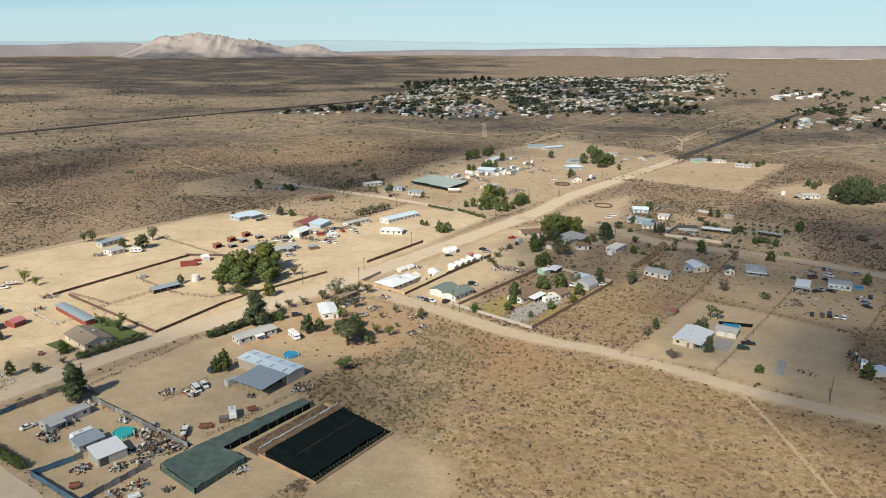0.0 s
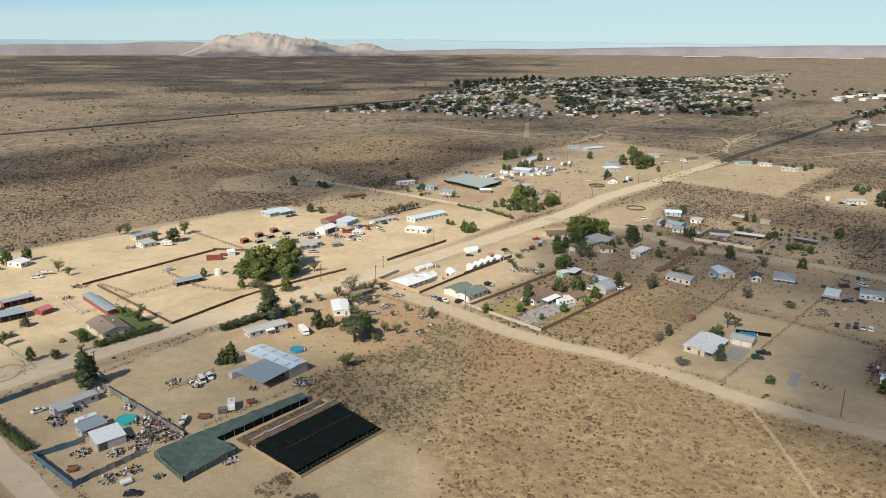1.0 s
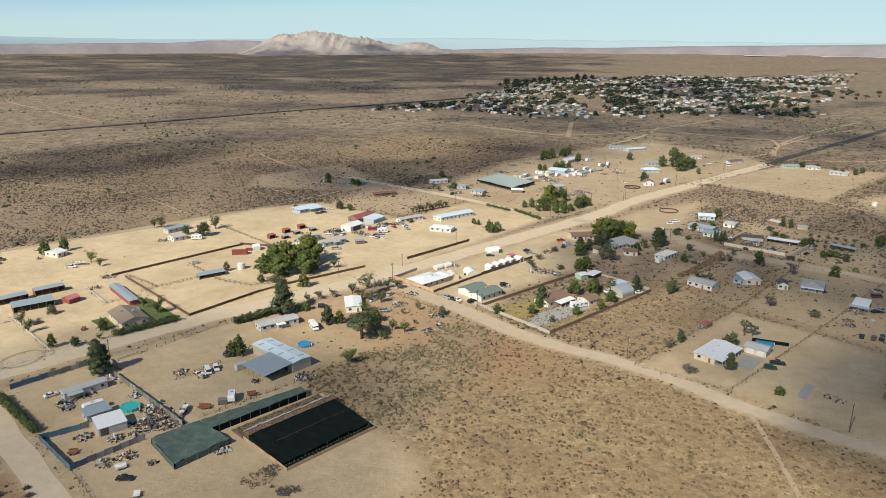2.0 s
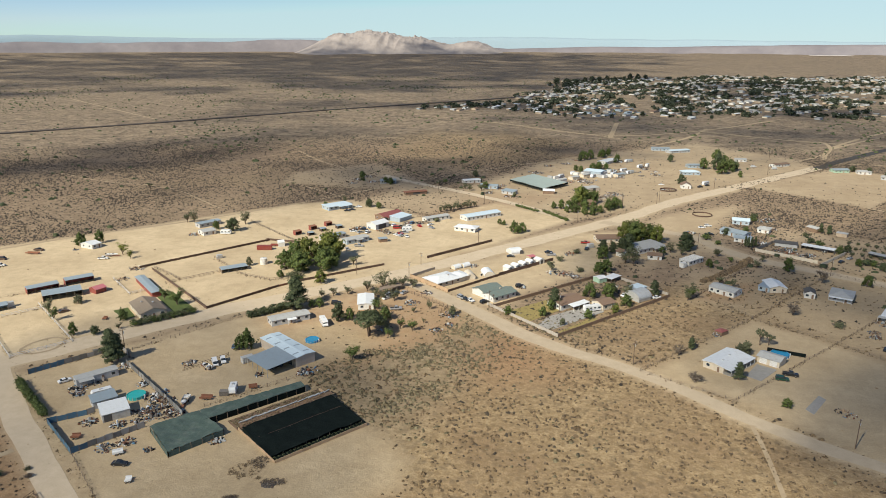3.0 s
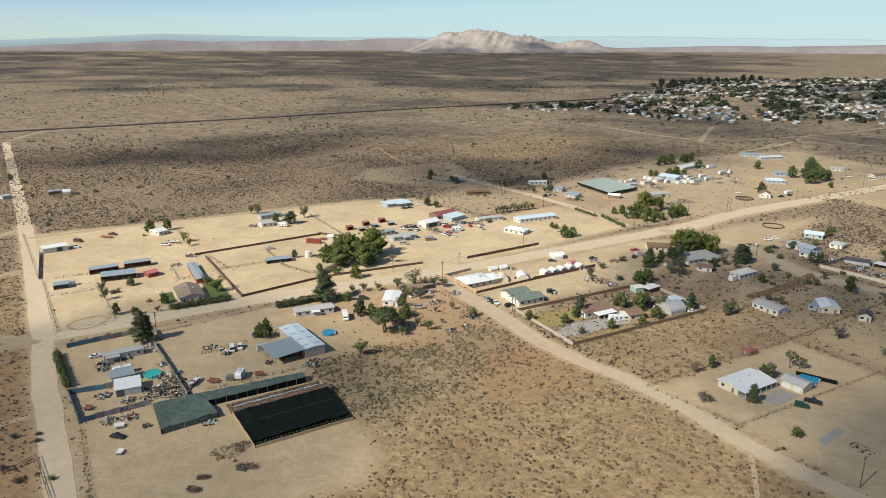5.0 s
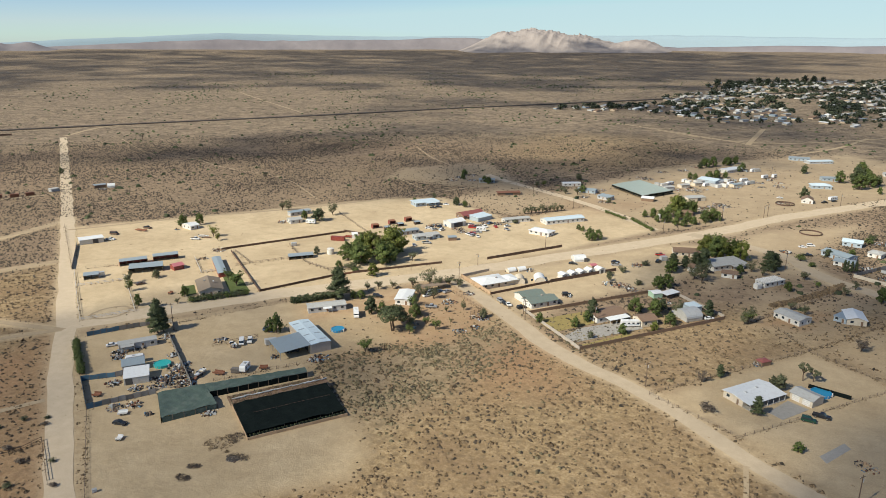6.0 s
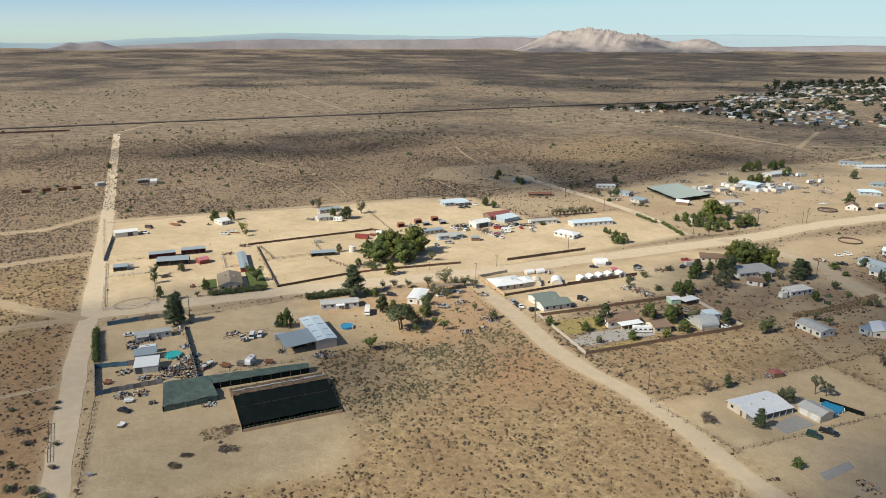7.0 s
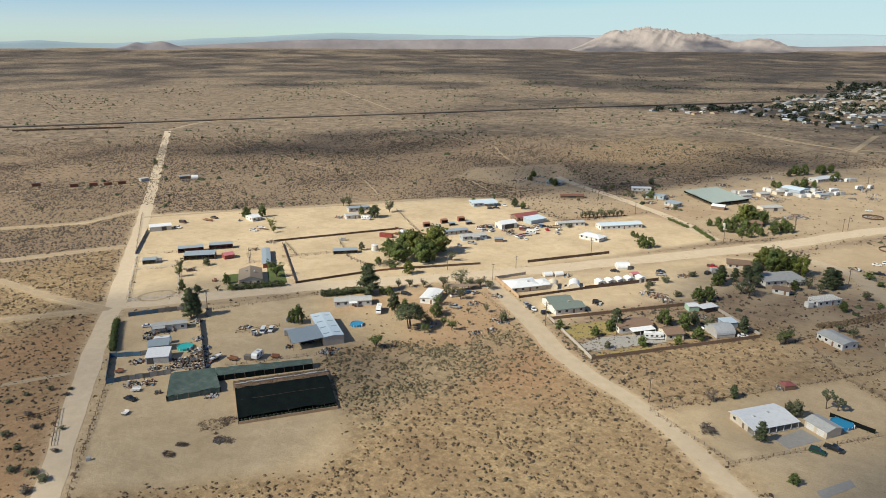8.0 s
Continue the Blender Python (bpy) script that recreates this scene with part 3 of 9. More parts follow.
def ribbon(line, width, seed=0, z=0.0, edge=0.5, step=4.0):
    """A strip along a line with slightly wandering edges."""
    pts = [Vector((*p, 0)) for p in line]
    for _ in range(2):
        cut = [pts[0]]
        for a, b in zip(pts, pts[1:]):
            cut += [a.lerp(b, 0.25), a.lerp(b, 0.75)]
        pts = cut + [pts[-1]]
    s = Solid()
    dense = []
    for a, b in zip(pts, pts[1:]):
        n = max(1, int((b - a).length / step))
        dense += [a.lerp(b, i / n) for i in range(n)]
    dense.append(pts[-1])
    for i, p in enumerate(dense):
        d = (dense[min(i + 1, len(dense) - 1)] - dense[max(i - 1, 0)]).normalized()
        side = Vector((-d.y, d.x, 0))
        for k, u in enumerate((-1.0, -0.4, 0.4, 1.0)):
            w = width / 2 * u + (noise.noise((p.x * 0.07, p.y * 0.07, seed + k * 9.0)) * edge * width * 0.25 if abs(u) == 1 else 0)
            q = p + side * w
            s.v.append((q.x, q.y, z + rise(q.x, q.y) + (0.0 if abs(u) == 1 else -0.012)))
        if i:
            o = (i - 1) * 4
            s.f += [(o + k, o + k + 1, o + k + 5, o + k + 4) for k in range(3)]
    return s


for i, (name, line, width, material, label, shoulder, _) in enumerate(ROADS):
    tagged(new(name, ribbon(line, width, i, 0.035 + 0.006 * (i % 12)).mesh(name, material, True)), label, "track" if "track" in name else "road", kind="structure")


def patch(name, outline, material, label):
    """A thin slab or lawn on the ground."""
    s = Solid()
    k = len(outline)
    s.v = [(x, y, z) for z in (0.0, 0.075) for x, y in outline]
    s.f = [tuple(range(k, 2 * k))] + [(i, (i + 1) % k, (i + 1) % k + k, i + k) for i in range(k)]
    return tagged(new(name, s.mesh(name, material)), label, name, kind="structure")


# railway across the plain
def railway(line):
    e = thing("railway", pose(0, 0, 0), "single railway track on a dark ballast bank", "railway", kind="structure")
    part("ballast_bank", ribbon(line, 9.0, 3, 1.1, 0.2, 12.0), RAIL_BED, e)
    s = Solid()
    for (ax, ay), (bx, by) in zip(line, line[1:]):
        n = max(1, int(math.hypot(bx - ax, by - ay) / 30))
        for i in range(n):
            x0, y0, x1, y1 = (ax + (bx - ax) * i / n, ay + (by - ay) * i / n, ax + (bx - ax) * (i + 1) / n, ay + (by - ay) * (i + 1) / n)
            t = math.atan2(y1 - y0, x1 - x0)
            s.box((x0 + x1) / 2, (y0 + y1) / 2, 0.0, math.hypot(x1 - x0, y1 - y0), 12, 0.9, t)
    part("embankment", s, RAIL_BED, e)
    for side in (-0.75, 0.75):
        part("rail", ribbon([(x + side * 0.7, y - side * 0.7) for x, y in line], 0.25, 4, 1.22, 0.0, 12.0), RUST, e)
    return e


# ---- hills on the horizon ----
def bearing(a, r):
    return r * math.sin(radians(a)), r * math.cos(radians(a))


def hill_range(name, a0, a1, r0, r1, height, material, label, rough_=0.25, steps=160, depth=26, scale=0.004, centre=(0, 0), tors=None):
    """A range of hills between two bearings; height(bearing) is its crest above the plain."""
    s = Solid()
    for j in range(depth + 1):
        v = j / depth
        for i in range(steps + 1):
            a = a0 + (a1 - a0) * i / steps
            r = r0 + (r1 - r0) * v
            x, y = bearing(a, r)
            x, y = x + centre[0], y + centre[1]
            body = math.sin(min(v * 1.25, 1.0) * math.pi / 2) ** 1.3
            top = height(a)
            n = noise.fractal((x * scale, y * scale, 1.0), 1.0, 2.0, 6)
            ridge = 1 - abs(noise.noise((x * scale * 1.7, y * scale * 0.6, 7.0))) * 1.6
            s.v.append((x, y, rise(x, y) - 4 + max(0.0, top) * body * (1 + rough_ * (n * 0.6 + ridge * 0.5 - 0.4)) + n * rough_ * 6 * v + (tors(a) * max(0.0, v - 0.62) / 0.38 if tors else 0.0)))
            if i and j:
                o = j * (steps + 1) + i
                s.f.append((o - steps - 2, o - steps - 1, o, o - 1))
    return tagged(new(name, s.mesh(name, material, True)), label, "hills", kind="structure")


def crest(a, *pairs):
    """Height of the skyline at a bearing, from (bearing, height) pairs, above the plain there."""
    at, high = [p[0] for p in pairs], [p[1] for p in pairs]
    return float(np.mean([np.interp(a + d, at, high) for d in (-0.3, -0.15, 0.0, 0.15, 0.3)])) - 34


def boulders(a):
    """Rocky stacks along the crest of the butte."""
    here = max(0.0, min(1.0, (a + 22) * 1.2, (-14.6 - a) * 0.8))
    return here * 26 * max(0.0, noise.noise((a * 4.2, 3.0, 0.0)) + 0.55 * noise.noise((a * 13.0, 5.0, 0.0)) - 0.05)


MID = (70.0, 20.0)
hill_range("backdrop_butte", -28.5, -6.5, 4300, 4650, lambda a: crest(a, (-29, 10), (-26, 22), (-24.6, 40), (-23.6, 74), (-22.7, 112), (-21.5, 160), (-20.7, 142), (-19.6, 158), (-18.5, 164), (-17, 134), (-15.2, 124), (-13.9, 100), (-13, 80), (-11.5, 106), (-10.4, 92), (-9.3, 56), (-8.6, 34), (-6, 10)), HILL, "pale rocky desert butte with boulder crests", 0.2, 420, 44, 0.011, MID, boulders)
hill_range("backdrop_ridge", -62, -7, 4600, 4700, lambda a: crest(a, (-62, 34), (-54.4, 51), (-51.2, 66), (-47, 83), (-40.5, 91), (-34, 89), (-30, 99), (-26, 112), (-22.7, 98), (-15, 78), (-9, 59), (-7, 48)), HAZED_RIDGE, "long low desert ridge coloured mauve for haze", 0.16, 240, 8, 0.003, MID)
hill_range("backdrop_plain_rim", -10, 42, 4620, 4750, lambda a: crest(a, (-10, 50), (-1, 71), (2.5, 68), (8.6, 81), (17, 92), (30, 105), (42, 105)), HAZED_RIDGE, "low rise on the horizon coloured mauve for haze", 0.05, 200, 8, 0.003, MID)
hill_range("backdrop_knolls", -59, -54, 4500, 4640, lambda a: crest(a, (-59, 40), (-58, 58), (-57.5, 80), (-56.9, 67), (-56.1, 77), (-55.5, 84), (-54.8, 60), (-54, 40)), HAZED_RIDGE, "pair of small dark knolls on the horizon", 0.08, 120, 10, 0.006, MID)
hill_range("backdrop_far_range", -80, 45, 4800, 4880, lambda a: crest(a, (-80, 70), (-65.9, 71), (-63.7, 80), (-61.2, 66), (-59, 60), (-52.4, 90), (-47, 110), (-42.7, 126), (-37.5, 120), (-31.8, 108), (-9, 122), (-4.5, 118), (4.3, 110), (20, 100), (45, 95)), HAZE_BLUE_RIDGE, "faint far mountain range coloured blue for haze", 0.06, 260, 5, 0.004, MID)
tagged(new("backdrop_dry_lake", ribbon([(1100, 4430), (1500, 4310), (2050, 4100), (2700, 3700)], 60, 8, 1.0).mesh("backdrop_dry_lake", PLAYA)), "pale strip of dry lake bed far off", "dry lake", kind="structure")


# ---- desert scrub ----
def scrub(name, count, box, keep, size, material, label, seed, blades=9, spread=0.24, flat=0.7):
    """Many small spiky shrubs in one mesh; keep(x, y) gives the share that grows at each place."""
    rng = np.random.default_rng(seed)
    x, y = rng.uniform(box[0], box[1], count), rng.uniform(box[2], box[3], count)
    ok = rng.random(count) < keep(x, y)
    return tufts(name, x[ok], y[ok], size, material, label, rng, blades, spread, flat)


def tufts(name, x, y, size, material, label, rng, blades=9, spread=0.24, flat=0.7):
    """Spiky little plants at the given places, joined in one mesh."""
    n = len(x)
    s = size * rng.lognormal(0, spread, n)
    a = np.arange(blades)[None] * 2.4 + rng.uniform(0, math.tau, (n, 1)) + rng.uniform(-0.3, 0.3, (n, blades))
    far_ = s[:, None] * rng.uniform(0.55, 1.15, (n, blades))
    up = s[:, None] * flat * rng.uniform(0.35, 1.1, (n, blades))
    wide = s[:, None] * rng.uniform(0.3, 0.55, (n, blades))
    ca, sa = np.cos(a), np.sin(a)
    px_, py_ = x[:, None], y[:, None]
    ground_z = np.full((n, blades), -0.12)
    p0 = np.stack([px_ + ca * far_ * 0.9 - sa * wide, py_ + sa * far_ * 0.9 + ca * wide, ground_z], -1)
    p1 = np.stack([px_ + ca * far_ * 0.9 + sa * wide, py_ + sa * far_ * 0.9 - ca * wide, ground_z], -1)
    p2 = np.stack([px_ + ca * far_ * 0.25, py_ + sa * far_ * 0.25, up], -1)
    v = np.stack([p0, p1, p2], 2).reshape(-1, 3)
    m = bpy.data.meshes.new(name)
    m.vertices.add(len(v))
    m.vertices.foreach_set("co", v.reshape(-1).astype(np.float32))
    m.loops.add(len(v))
    m.loops.foreach_set("vertex_index", np.arange(len(v), dtype=np.int32))
    m.polygons.add(len(v) // 3)
    m.polygons.foreach_set("loop_start", (np.arange(len(v) // 3) * 3).astype(np.int32))
    m.update(calc_edges=True)
    m.materials.append(material)
    return tagged(new(name, m), label, "scrub", kind="stuff")


def wild(x, y):
    f = fields(x, y)
    return np.clip(1 - f["bare"] * 1.9, 0, 1), f["dry"]


def lumps(x, y, scale, seed=0.0):
    return np.array([noise.noise((a * scale, b * scale, seed)) for a, b in zip(x, y)])


def mounds(name, x, y, size, material, label, rng, spread=0.35, flat=0.6, sides=6, full=True):
    """Low rounded shrubs at the given places, joined in one mesh."""
    n = len(x)
    r = (size * np.clip(rng.lognormal(0, spread, n), 0.4, 1.9))[:, None]
    a = (np.arange(sides)[None] + rng.uniform(-0.3, 0.3, (n, sides))) * math.tau / sides + rng.uniform(0, math.tau, (n, 1))
    stretch = rng.uniform(0.75, 1.35, (n, 1))
    ca, sa = np.cos(a) * stretch, np.sin(a) / stretch
    at = lambda k, z: np.stack([x[:, None] + ca * k, y[:, None] + sa * k, z * np.ones((n, sides))], -1)
    rings = [at(r * rng.uniform(0.6, 1.25, (n, sides)), -0.28)]
    if full:
        rings.append(at(r * rng.uniform(0.3, 1.0, (n, sides)), r * flat * rng.uniform(0.35, 1.1, (n, sides))))
    top = np.concatenate([x[:, None] + r * rng.uniform(-0.25, 0.25, (n, 1)), y[:, None] + r * rng.uniform(-0.25, 0.25, (n, 1)), r * flat * rng.uniform(0.85, 1.15, (n, 1))], -1)[:, None]
    v = np.concatenate(rings + [top], 1)
    k = v.shape[1]
    f = []
    for i in range(sides):
        j = (i + 1) % sides
        if full:
            f += [(i, j, sides + j), (i, sides + j, sides + i)]
        o = sides if full else 0
        f.append((o + i, o + j, k - 1))
    f = (np.array(f)[None] + np.arange(n)[:, None, None] * k).reshape(-1)
    m = bpy.data.meshes.new(name)
    m.vertices.add(n * k)
    m.vertices.foreach_set("co", v.reshape(-1).astype(np.float32))
    m.loops.add(len(f))
    m.loops.foreach_set("vertex_index", f.astype(np.int32))
    m.polygons.add(len(f) // 3)
    m.polygons.foreach_set("loop_start", (np.arange(len(f) // 3) * 3).astype(np.int32))
    m.update(calc_edges=True)
    m.materials.append(material)
    return tagged(new(name, m), label, "scrub", kind="stuff")


def grow(name, count, box, keep, size, material, label, seed, **shape):
    """Rounded shrubs over a box of land; keep(x, y) gives the share that grows at each place."""
    rng = np.random.default_rng(seed)
    x, y = rng.uniform(box[0], box[1], count), rng.uniform(box[2], box[3], count)
    ok = rng.random(count) < keep(x, y)
    if shape.get("full", True):
        tufts("twigs_of_" + name, x[ok], y[ok], size * 1.1, material, "wiry outer twigs of " + label, rng, 8, 0.45, 0.62)
    return mounds(name, x[ok], y[ok], size, material, label, rng, **shape)


def grass_keep(x, y):
    w, d = wild(x, y)
    return w * d * np.clip(0.62 + lumps(x, y, 0.05, 3.0) * 0.7 + lumps(x, y, 0.2, 9.0) * 0.5, 0.06, 1)


def sage_keep(x, y):
    w, d = wild(x, y)
    s = fields(x, y)["sage"]
    return w * np.clip((0.03 + lumps(x, y, 0.03, 8.0) * 0.4) * (1 - d * 0.8) + s * (0.42 + lumps(x, y, 0.07, 4.0) * 0.9 + lumps(x, y, 0.2, 14.0) * 0.6), 0.012, 1)


def plain_keep(x, y):
    w, d = wild(x, y)
    far = np.clip((850 - np.hypot(x, y - 80)) / 120, 0, 1)
    return w * (1 - d * 0.93) * far * np.clip(0.6 + lumps(x, y, 0.015, 5.0), 0.12, 1)


def tall_keep(x, y):
    w, d = wild(x, y)
    return w * np.clip(0.25 + lumps(x, y, 0.006, 2.0) * 1.4, 0.06, 1)


def yard_keep(x, y):
    f = fields(x, y)
    return np.where(f["bare"] > 0.3, np.clip(0.12 + lumps(x, y, 0.06, 6.0) * 0.9, 0.01, 1), 0)


grow("dry_tufts", 60000, (-290, 330, 90, 400), grass_keep, 0.27, DRY_TUFT, "countless low dry grass tufts on sand", 1, full=False, flat=0.55, sides=5)
grow("foreground_scrub", 60000, (-290, 330, 90, 400), grass_keep, 0.4, GOLD_SCRUB, "low brown desert shrubs on golden sand", 2, spread=0.4, flat=0.45, sides=5)
grow("sagebrush", 20000, (-60, 60, 180, 310), sage_keep, 0.4, SCRUB_LEAF, "patches of darker grey-brown sagebrush", 3, spread=0.6, flat=0.42, sides=5)
grow("scattered_sage", 16000, (-260, 330, 90, 400), sage_keep, 0.55, SCRUB_LEAF, "scattered grey-brown sagebrush", 23, spread=0.4, flat=0.55, sides=5)
grow("plain_scrub", 340000, (-760, 420, 180, 900), plain_keep, 0.72, BROWN_SCRUB, "even cover of small brown shrubs on the plain", 4, full=False, flat=0.6, sides=4)
grow("tall_shrubs", 15000, (-1500, 700, 330, 2300), tall_keep, 1.25, LEAF_DARK, "scattered taller dark desert shrubs", 5, flat=0.9)
scrub("yard_weeds", 16000, (-330, 330, 130, 620), yard_keep, 0.26, DRY_TUFT, "sparse dry weeds and litter on the bare yards", 6, 6, 0.45, 0.5)


# ---- kinds of things ----
def roof_solid(kind, L, W, h, pitch, o):
    """A closed roof over walls L by W and h high, with overhang o."""
    s, t = Solid(), 0.16
    a, b = L / 2 + o, W / 2 + o
    if kind == "gable":
        r = pitch * b
        s.prism([(-b, h), (0, h + r), (b, h), (b, h + t), (0, h + r + t), (-b, h + t)], -a, a)
    elif kind == "gable_end":
        r = pitch * a
        s.prism([(-a, h), (0, h + r), (a, h), (a, h + t), (0, h + r + t), (-a, h + t)], -b, b, "y")
    elif kind == "hip":
        r = pitch * min(a, b)
        k, q = (a - b, 0) if a > b else (0, b - a)
        v = [(-a, -b, h), (a, -b, h), (a, b, h), (-a, b, h), (-a, -b, h + t), (a, -b, h + t), (a, b, h + t), (-a, b, h + t), (-k, -q, h + r + t), (k, q, h + r + t)]
        e = [(0, 3, 2, 1), (0, 1, 5, 4), (1, 2, 6, 5), (2, 3, 7, 6), (3, 0, 4, 7)]
        e += [(4, 5, 9, 8), (5, 6, 9), (6, 7, 8, 9), (7, 4, 8)] if a > b else [(4, 5, 8), (5, 6, 9, 8), (6, 7, 9), (7, 4, 8, 9)]
        s.add(v, e)
    elif kind == "arch":
        n = 12
        line = [(-math.cos(i * math.pi / n) * W / 2, h * 0.35 + math.sin(i * math.pi / n) * h * 0.75) for i in range(n + 1)]
        inner = [(-math.cos(i * math.pi / n) * (W / 2 - 0.12), h * 0.35 + math.sin(i * math.pi / n) * (h * 0.75 - 0.12)) for i in range(n, -1, -1)]
        s.prism(line + inner, -L / 2, L / 2)
    else:
        r = {"flat": 0.15, "shed": pitch * 2 * b}[kind]
        s.prism([(-b, h), (b, h + r), (b, h + r + t), (-b, h + t)], -a, a)
    return s


def wall_solid(kind, L, W, h, pitch, o):
    s = Solid()
    if kind == "gable":
        r = pitch * (W / 2 + o) - pitch * o
        s.prism([(-W / 2, 0), (W / 2, 0), (W / 2, h), (0, h + r), (-W / 2, h)], -L / 2, L / 2)
    elif kind == "gable_end":
        r = pitch * L / 2
        s.prism([(-L / 2, 0), (L / 2, 0), (L / 2, h), (0, h + r), (-L / 2, h)], -W / 2, W / 2, "y")
    elif kind == "arch":
        n = 12
        c = [(-math.cos(i * math.pi / n) * (W / 2 - 0.13), h * 0.35 + math.sin(i * math.pi / n) * (h * 0.75 - 0.13)) for i in range(n + 1)]
        s.prism([(-W / 2 + 0.13, 0)] + c + [(W / 2 - 0.13, 0)], -L / 2 + 0.15, L / 2 - 0.15)
    elif kind == "shed":
        r = pitch * W
        s.prism([(-W / 2, 0), (W / 2, 0), (W / 2, h + r), (-W / 2, h)], -L / 2, L / 2)
    else:
        s.box(0, 0, 0, L, W, h)
    return s


def opening(name, where, x, y, z, w, h, turn, parent, glass, frame_mat):
    """A window or door with its frame, proud of the wall."""
    m = pose(x, y, z, 0, 0, turn)
    f = Solid()
    for bx, bz, sx, sz in ((0, -0.06, w + 0.12, 0.06), (0, h, w + 0.12, 0.06), (-w / 2 - 0.03, 0, 0.06, h), (w / 2 + 0.03, 0, 0.06, h)):
        f.box(bx, 0, bz, sx, 0.09, sz)
    if name == "window":
        ob = part(name, f, frame_mat, parent)
        ob.matrix_basis = m
        part("pane", Solid().box(0, 0, 0, w, 0.05, h), glass, ob)
    else:
        ob = part(name, Solid().box(0, 0, 0, w, 0.07, h), glass, parent)
        ob.matrix_basis = m
        part("door_frame", f, frame_mat, ob)
    return ob


def house(x, y, turn, L, W, h=2.7, roof="gable", wall=WHITE_WALL, cover=PALE_ROOF, label="", pitch=0.28, over=0.4, windows=True, trim=WHITE_WOOD, door=BROWN_WALL, name="house", category="house", extras=(), base=0.0, group=""):
    """Local x runs along the front, which faces -y."""
    L, W, h = L - 1.5 * over, W - 1.5 * over, h * 0.88
    e = thing(name, pose(x, y, base, 0, 0, turn), label, category, group)
    part("wall", wall_solid(roof, L, W, h, pitch, over), wall, e)
    r = part("roof", roof_solid(roof, L, W, h, pitch, over), cover, e)
    if windows:
        n = max(2, int(L / 3.2))
        d = n // 2
        for i in range(n):
            at = -L / 2 + (i + 0.5) * L / n
            if i == d:
                opening("door", e, at, -W / 2 - 0.03, 0.05, 0.95, 2.0, 0, e, door, trim)
            else:
                opening("window", e, at, -W / 2 - 0.03, 1.0, 1.3, 1.05, 0, e, GLASS, trim)
            if n > 2 and i % 2 == 0:
                opening("window", e, at, W / 2 + 0.03, 1.0, 1.2, 1.0, 180, e, GLASS, trim)
        for side in (-1, 1):
            for k in ((-0.25, 0.25) if W > 6 else (0,)):
                opening("window", e, side * (L / 2 + 0.03), k * W, 1.0, 1.1, 1.0, side * 90, e, GLASS, trim)
    for kind, *v in extras:
        if kind == "vent":
            part("roof_vent", Solid().box(v[0], v[1], v[2], 0.7, 0.7, 0.5), PLASTIC, r)
        elif kind == "chimney":
            part("chimney", Solid().box(v[0], v[1], v[2], 0.9, 0.6, 1.1), BLOCK, r)
        elif kind == "porch":          # x from, x to, depth, roof material
            px0, px1, depth, mat = v
            part("porch_roof", Solid().prism([(-W / 2 - depth, h - 0.35), (-W / 2, h - 0.02), (-W / 2, h + 0.1), (-W / 2 - depth, h - 0.23)], px0, px1), mat, e)
            k = max(2, int((px1 - px0) / 3) + 1)
            for i in range(k):
                part("post", Solid().box(px0 + 0.15 + (px1 - px0 - 0.3) * i / (k - 1), -W / 2 - depth + 0.15, 0, 0.12, 0.12, h - 0.36), WHITE_WOOD, e)
        elif kind == "garage":
            for gx in v:
                g = part("garage_door", Solid().box(gx, -W / 2 - 0.04, 0.02, 2.7, 0.08, 2.2), WHITE_WOOD, e)
                for z in (0.55, 1.1, 1.65):
                    part("door_rib", Solid().box(gx, -W / 2 - 0.09, z, 2.7, 0.02, 0.04), GREY_WALL, g)
        elif kind == "end_garage":     # a wide door in the -x gable end
            g = part("garage_door", Solid().box(-L / 2 - 0.04, v[0], 0.02, 0.08, 4.4, 2.0), WHITE_WOOD, e)
            for z in (0.5, 1.0, 1.5):
                part("door_rib", Solid().box(-L / 2 - 0.09, v[0], z, 0.02, 4.4, 0.04), GREY_WALL, g)
        elif kind == "gate":           # a dark slab in place of an open bay's shade: x, width, height
            part("doorway", Solid().box(v[0], -W / 2 - 0.03, 0.02, v[1], 0.06, v[2]), DARK_ROOF, e)
        elif kind == "wing":           # x, y, L, W, h, roof kind
            wx, wy, wl, ww, wh, wk = v
            ob = part("wing", wall_solid(wk, wl, ww, wh, pitch, over), wall, e)
            ob.location = (wx, wy, 0)
            q = part("wing_roof", roof_solid(wk, wl, ww, wh, pitch, over), cover, ob)
            opening("window", e, wx, wy - ww / 2 - 0.03, 1.0, 1.4, 1.05, 0, ob, GLASS, trim)
        elif kind == "side_porch":     # a flatter roof on posts along the +x side: depth, roof material
            depth, mat = v
            part("porch_roof", Solid().prism([(L / 2 + over - 0.05, h + 0.02), (L / 2 + depth, h - 0.22), (L / 2 + depth, h - 0.1), (L / 2 + over - 0.05, h + 0.14)], -W / 2 - over, W / 2 + over, "y"), mat, e)
            k = int(W / 2.6)
            for i in range(k + 1):
                part("post", Solid().box(L / 2 + depth - 0.2, -W / 2 + 0.1 + (W - 0.2) * i / k, 0, 0.13, 0.13, h - 0.24), WHITE_WOOD, e)
            part("porch_floor", Solid().box(L / 2 + depth / 2, 0, 0.0, depth, W, 0.18), CONCRETE, e)
        elif kind == "skylights":      # dull strips let into the roof, on both slopes
            for i in range(v[0]):
                for side in (-1, 1):
                    y0, y1 = side * W * 0.12, side * W * 0.42
                    z0, z1 = h + 0.19 + pitch * (W / 2 + over - abs(y0)), h + 0.19 + pitch * (W / 2 + over - abs(y1))
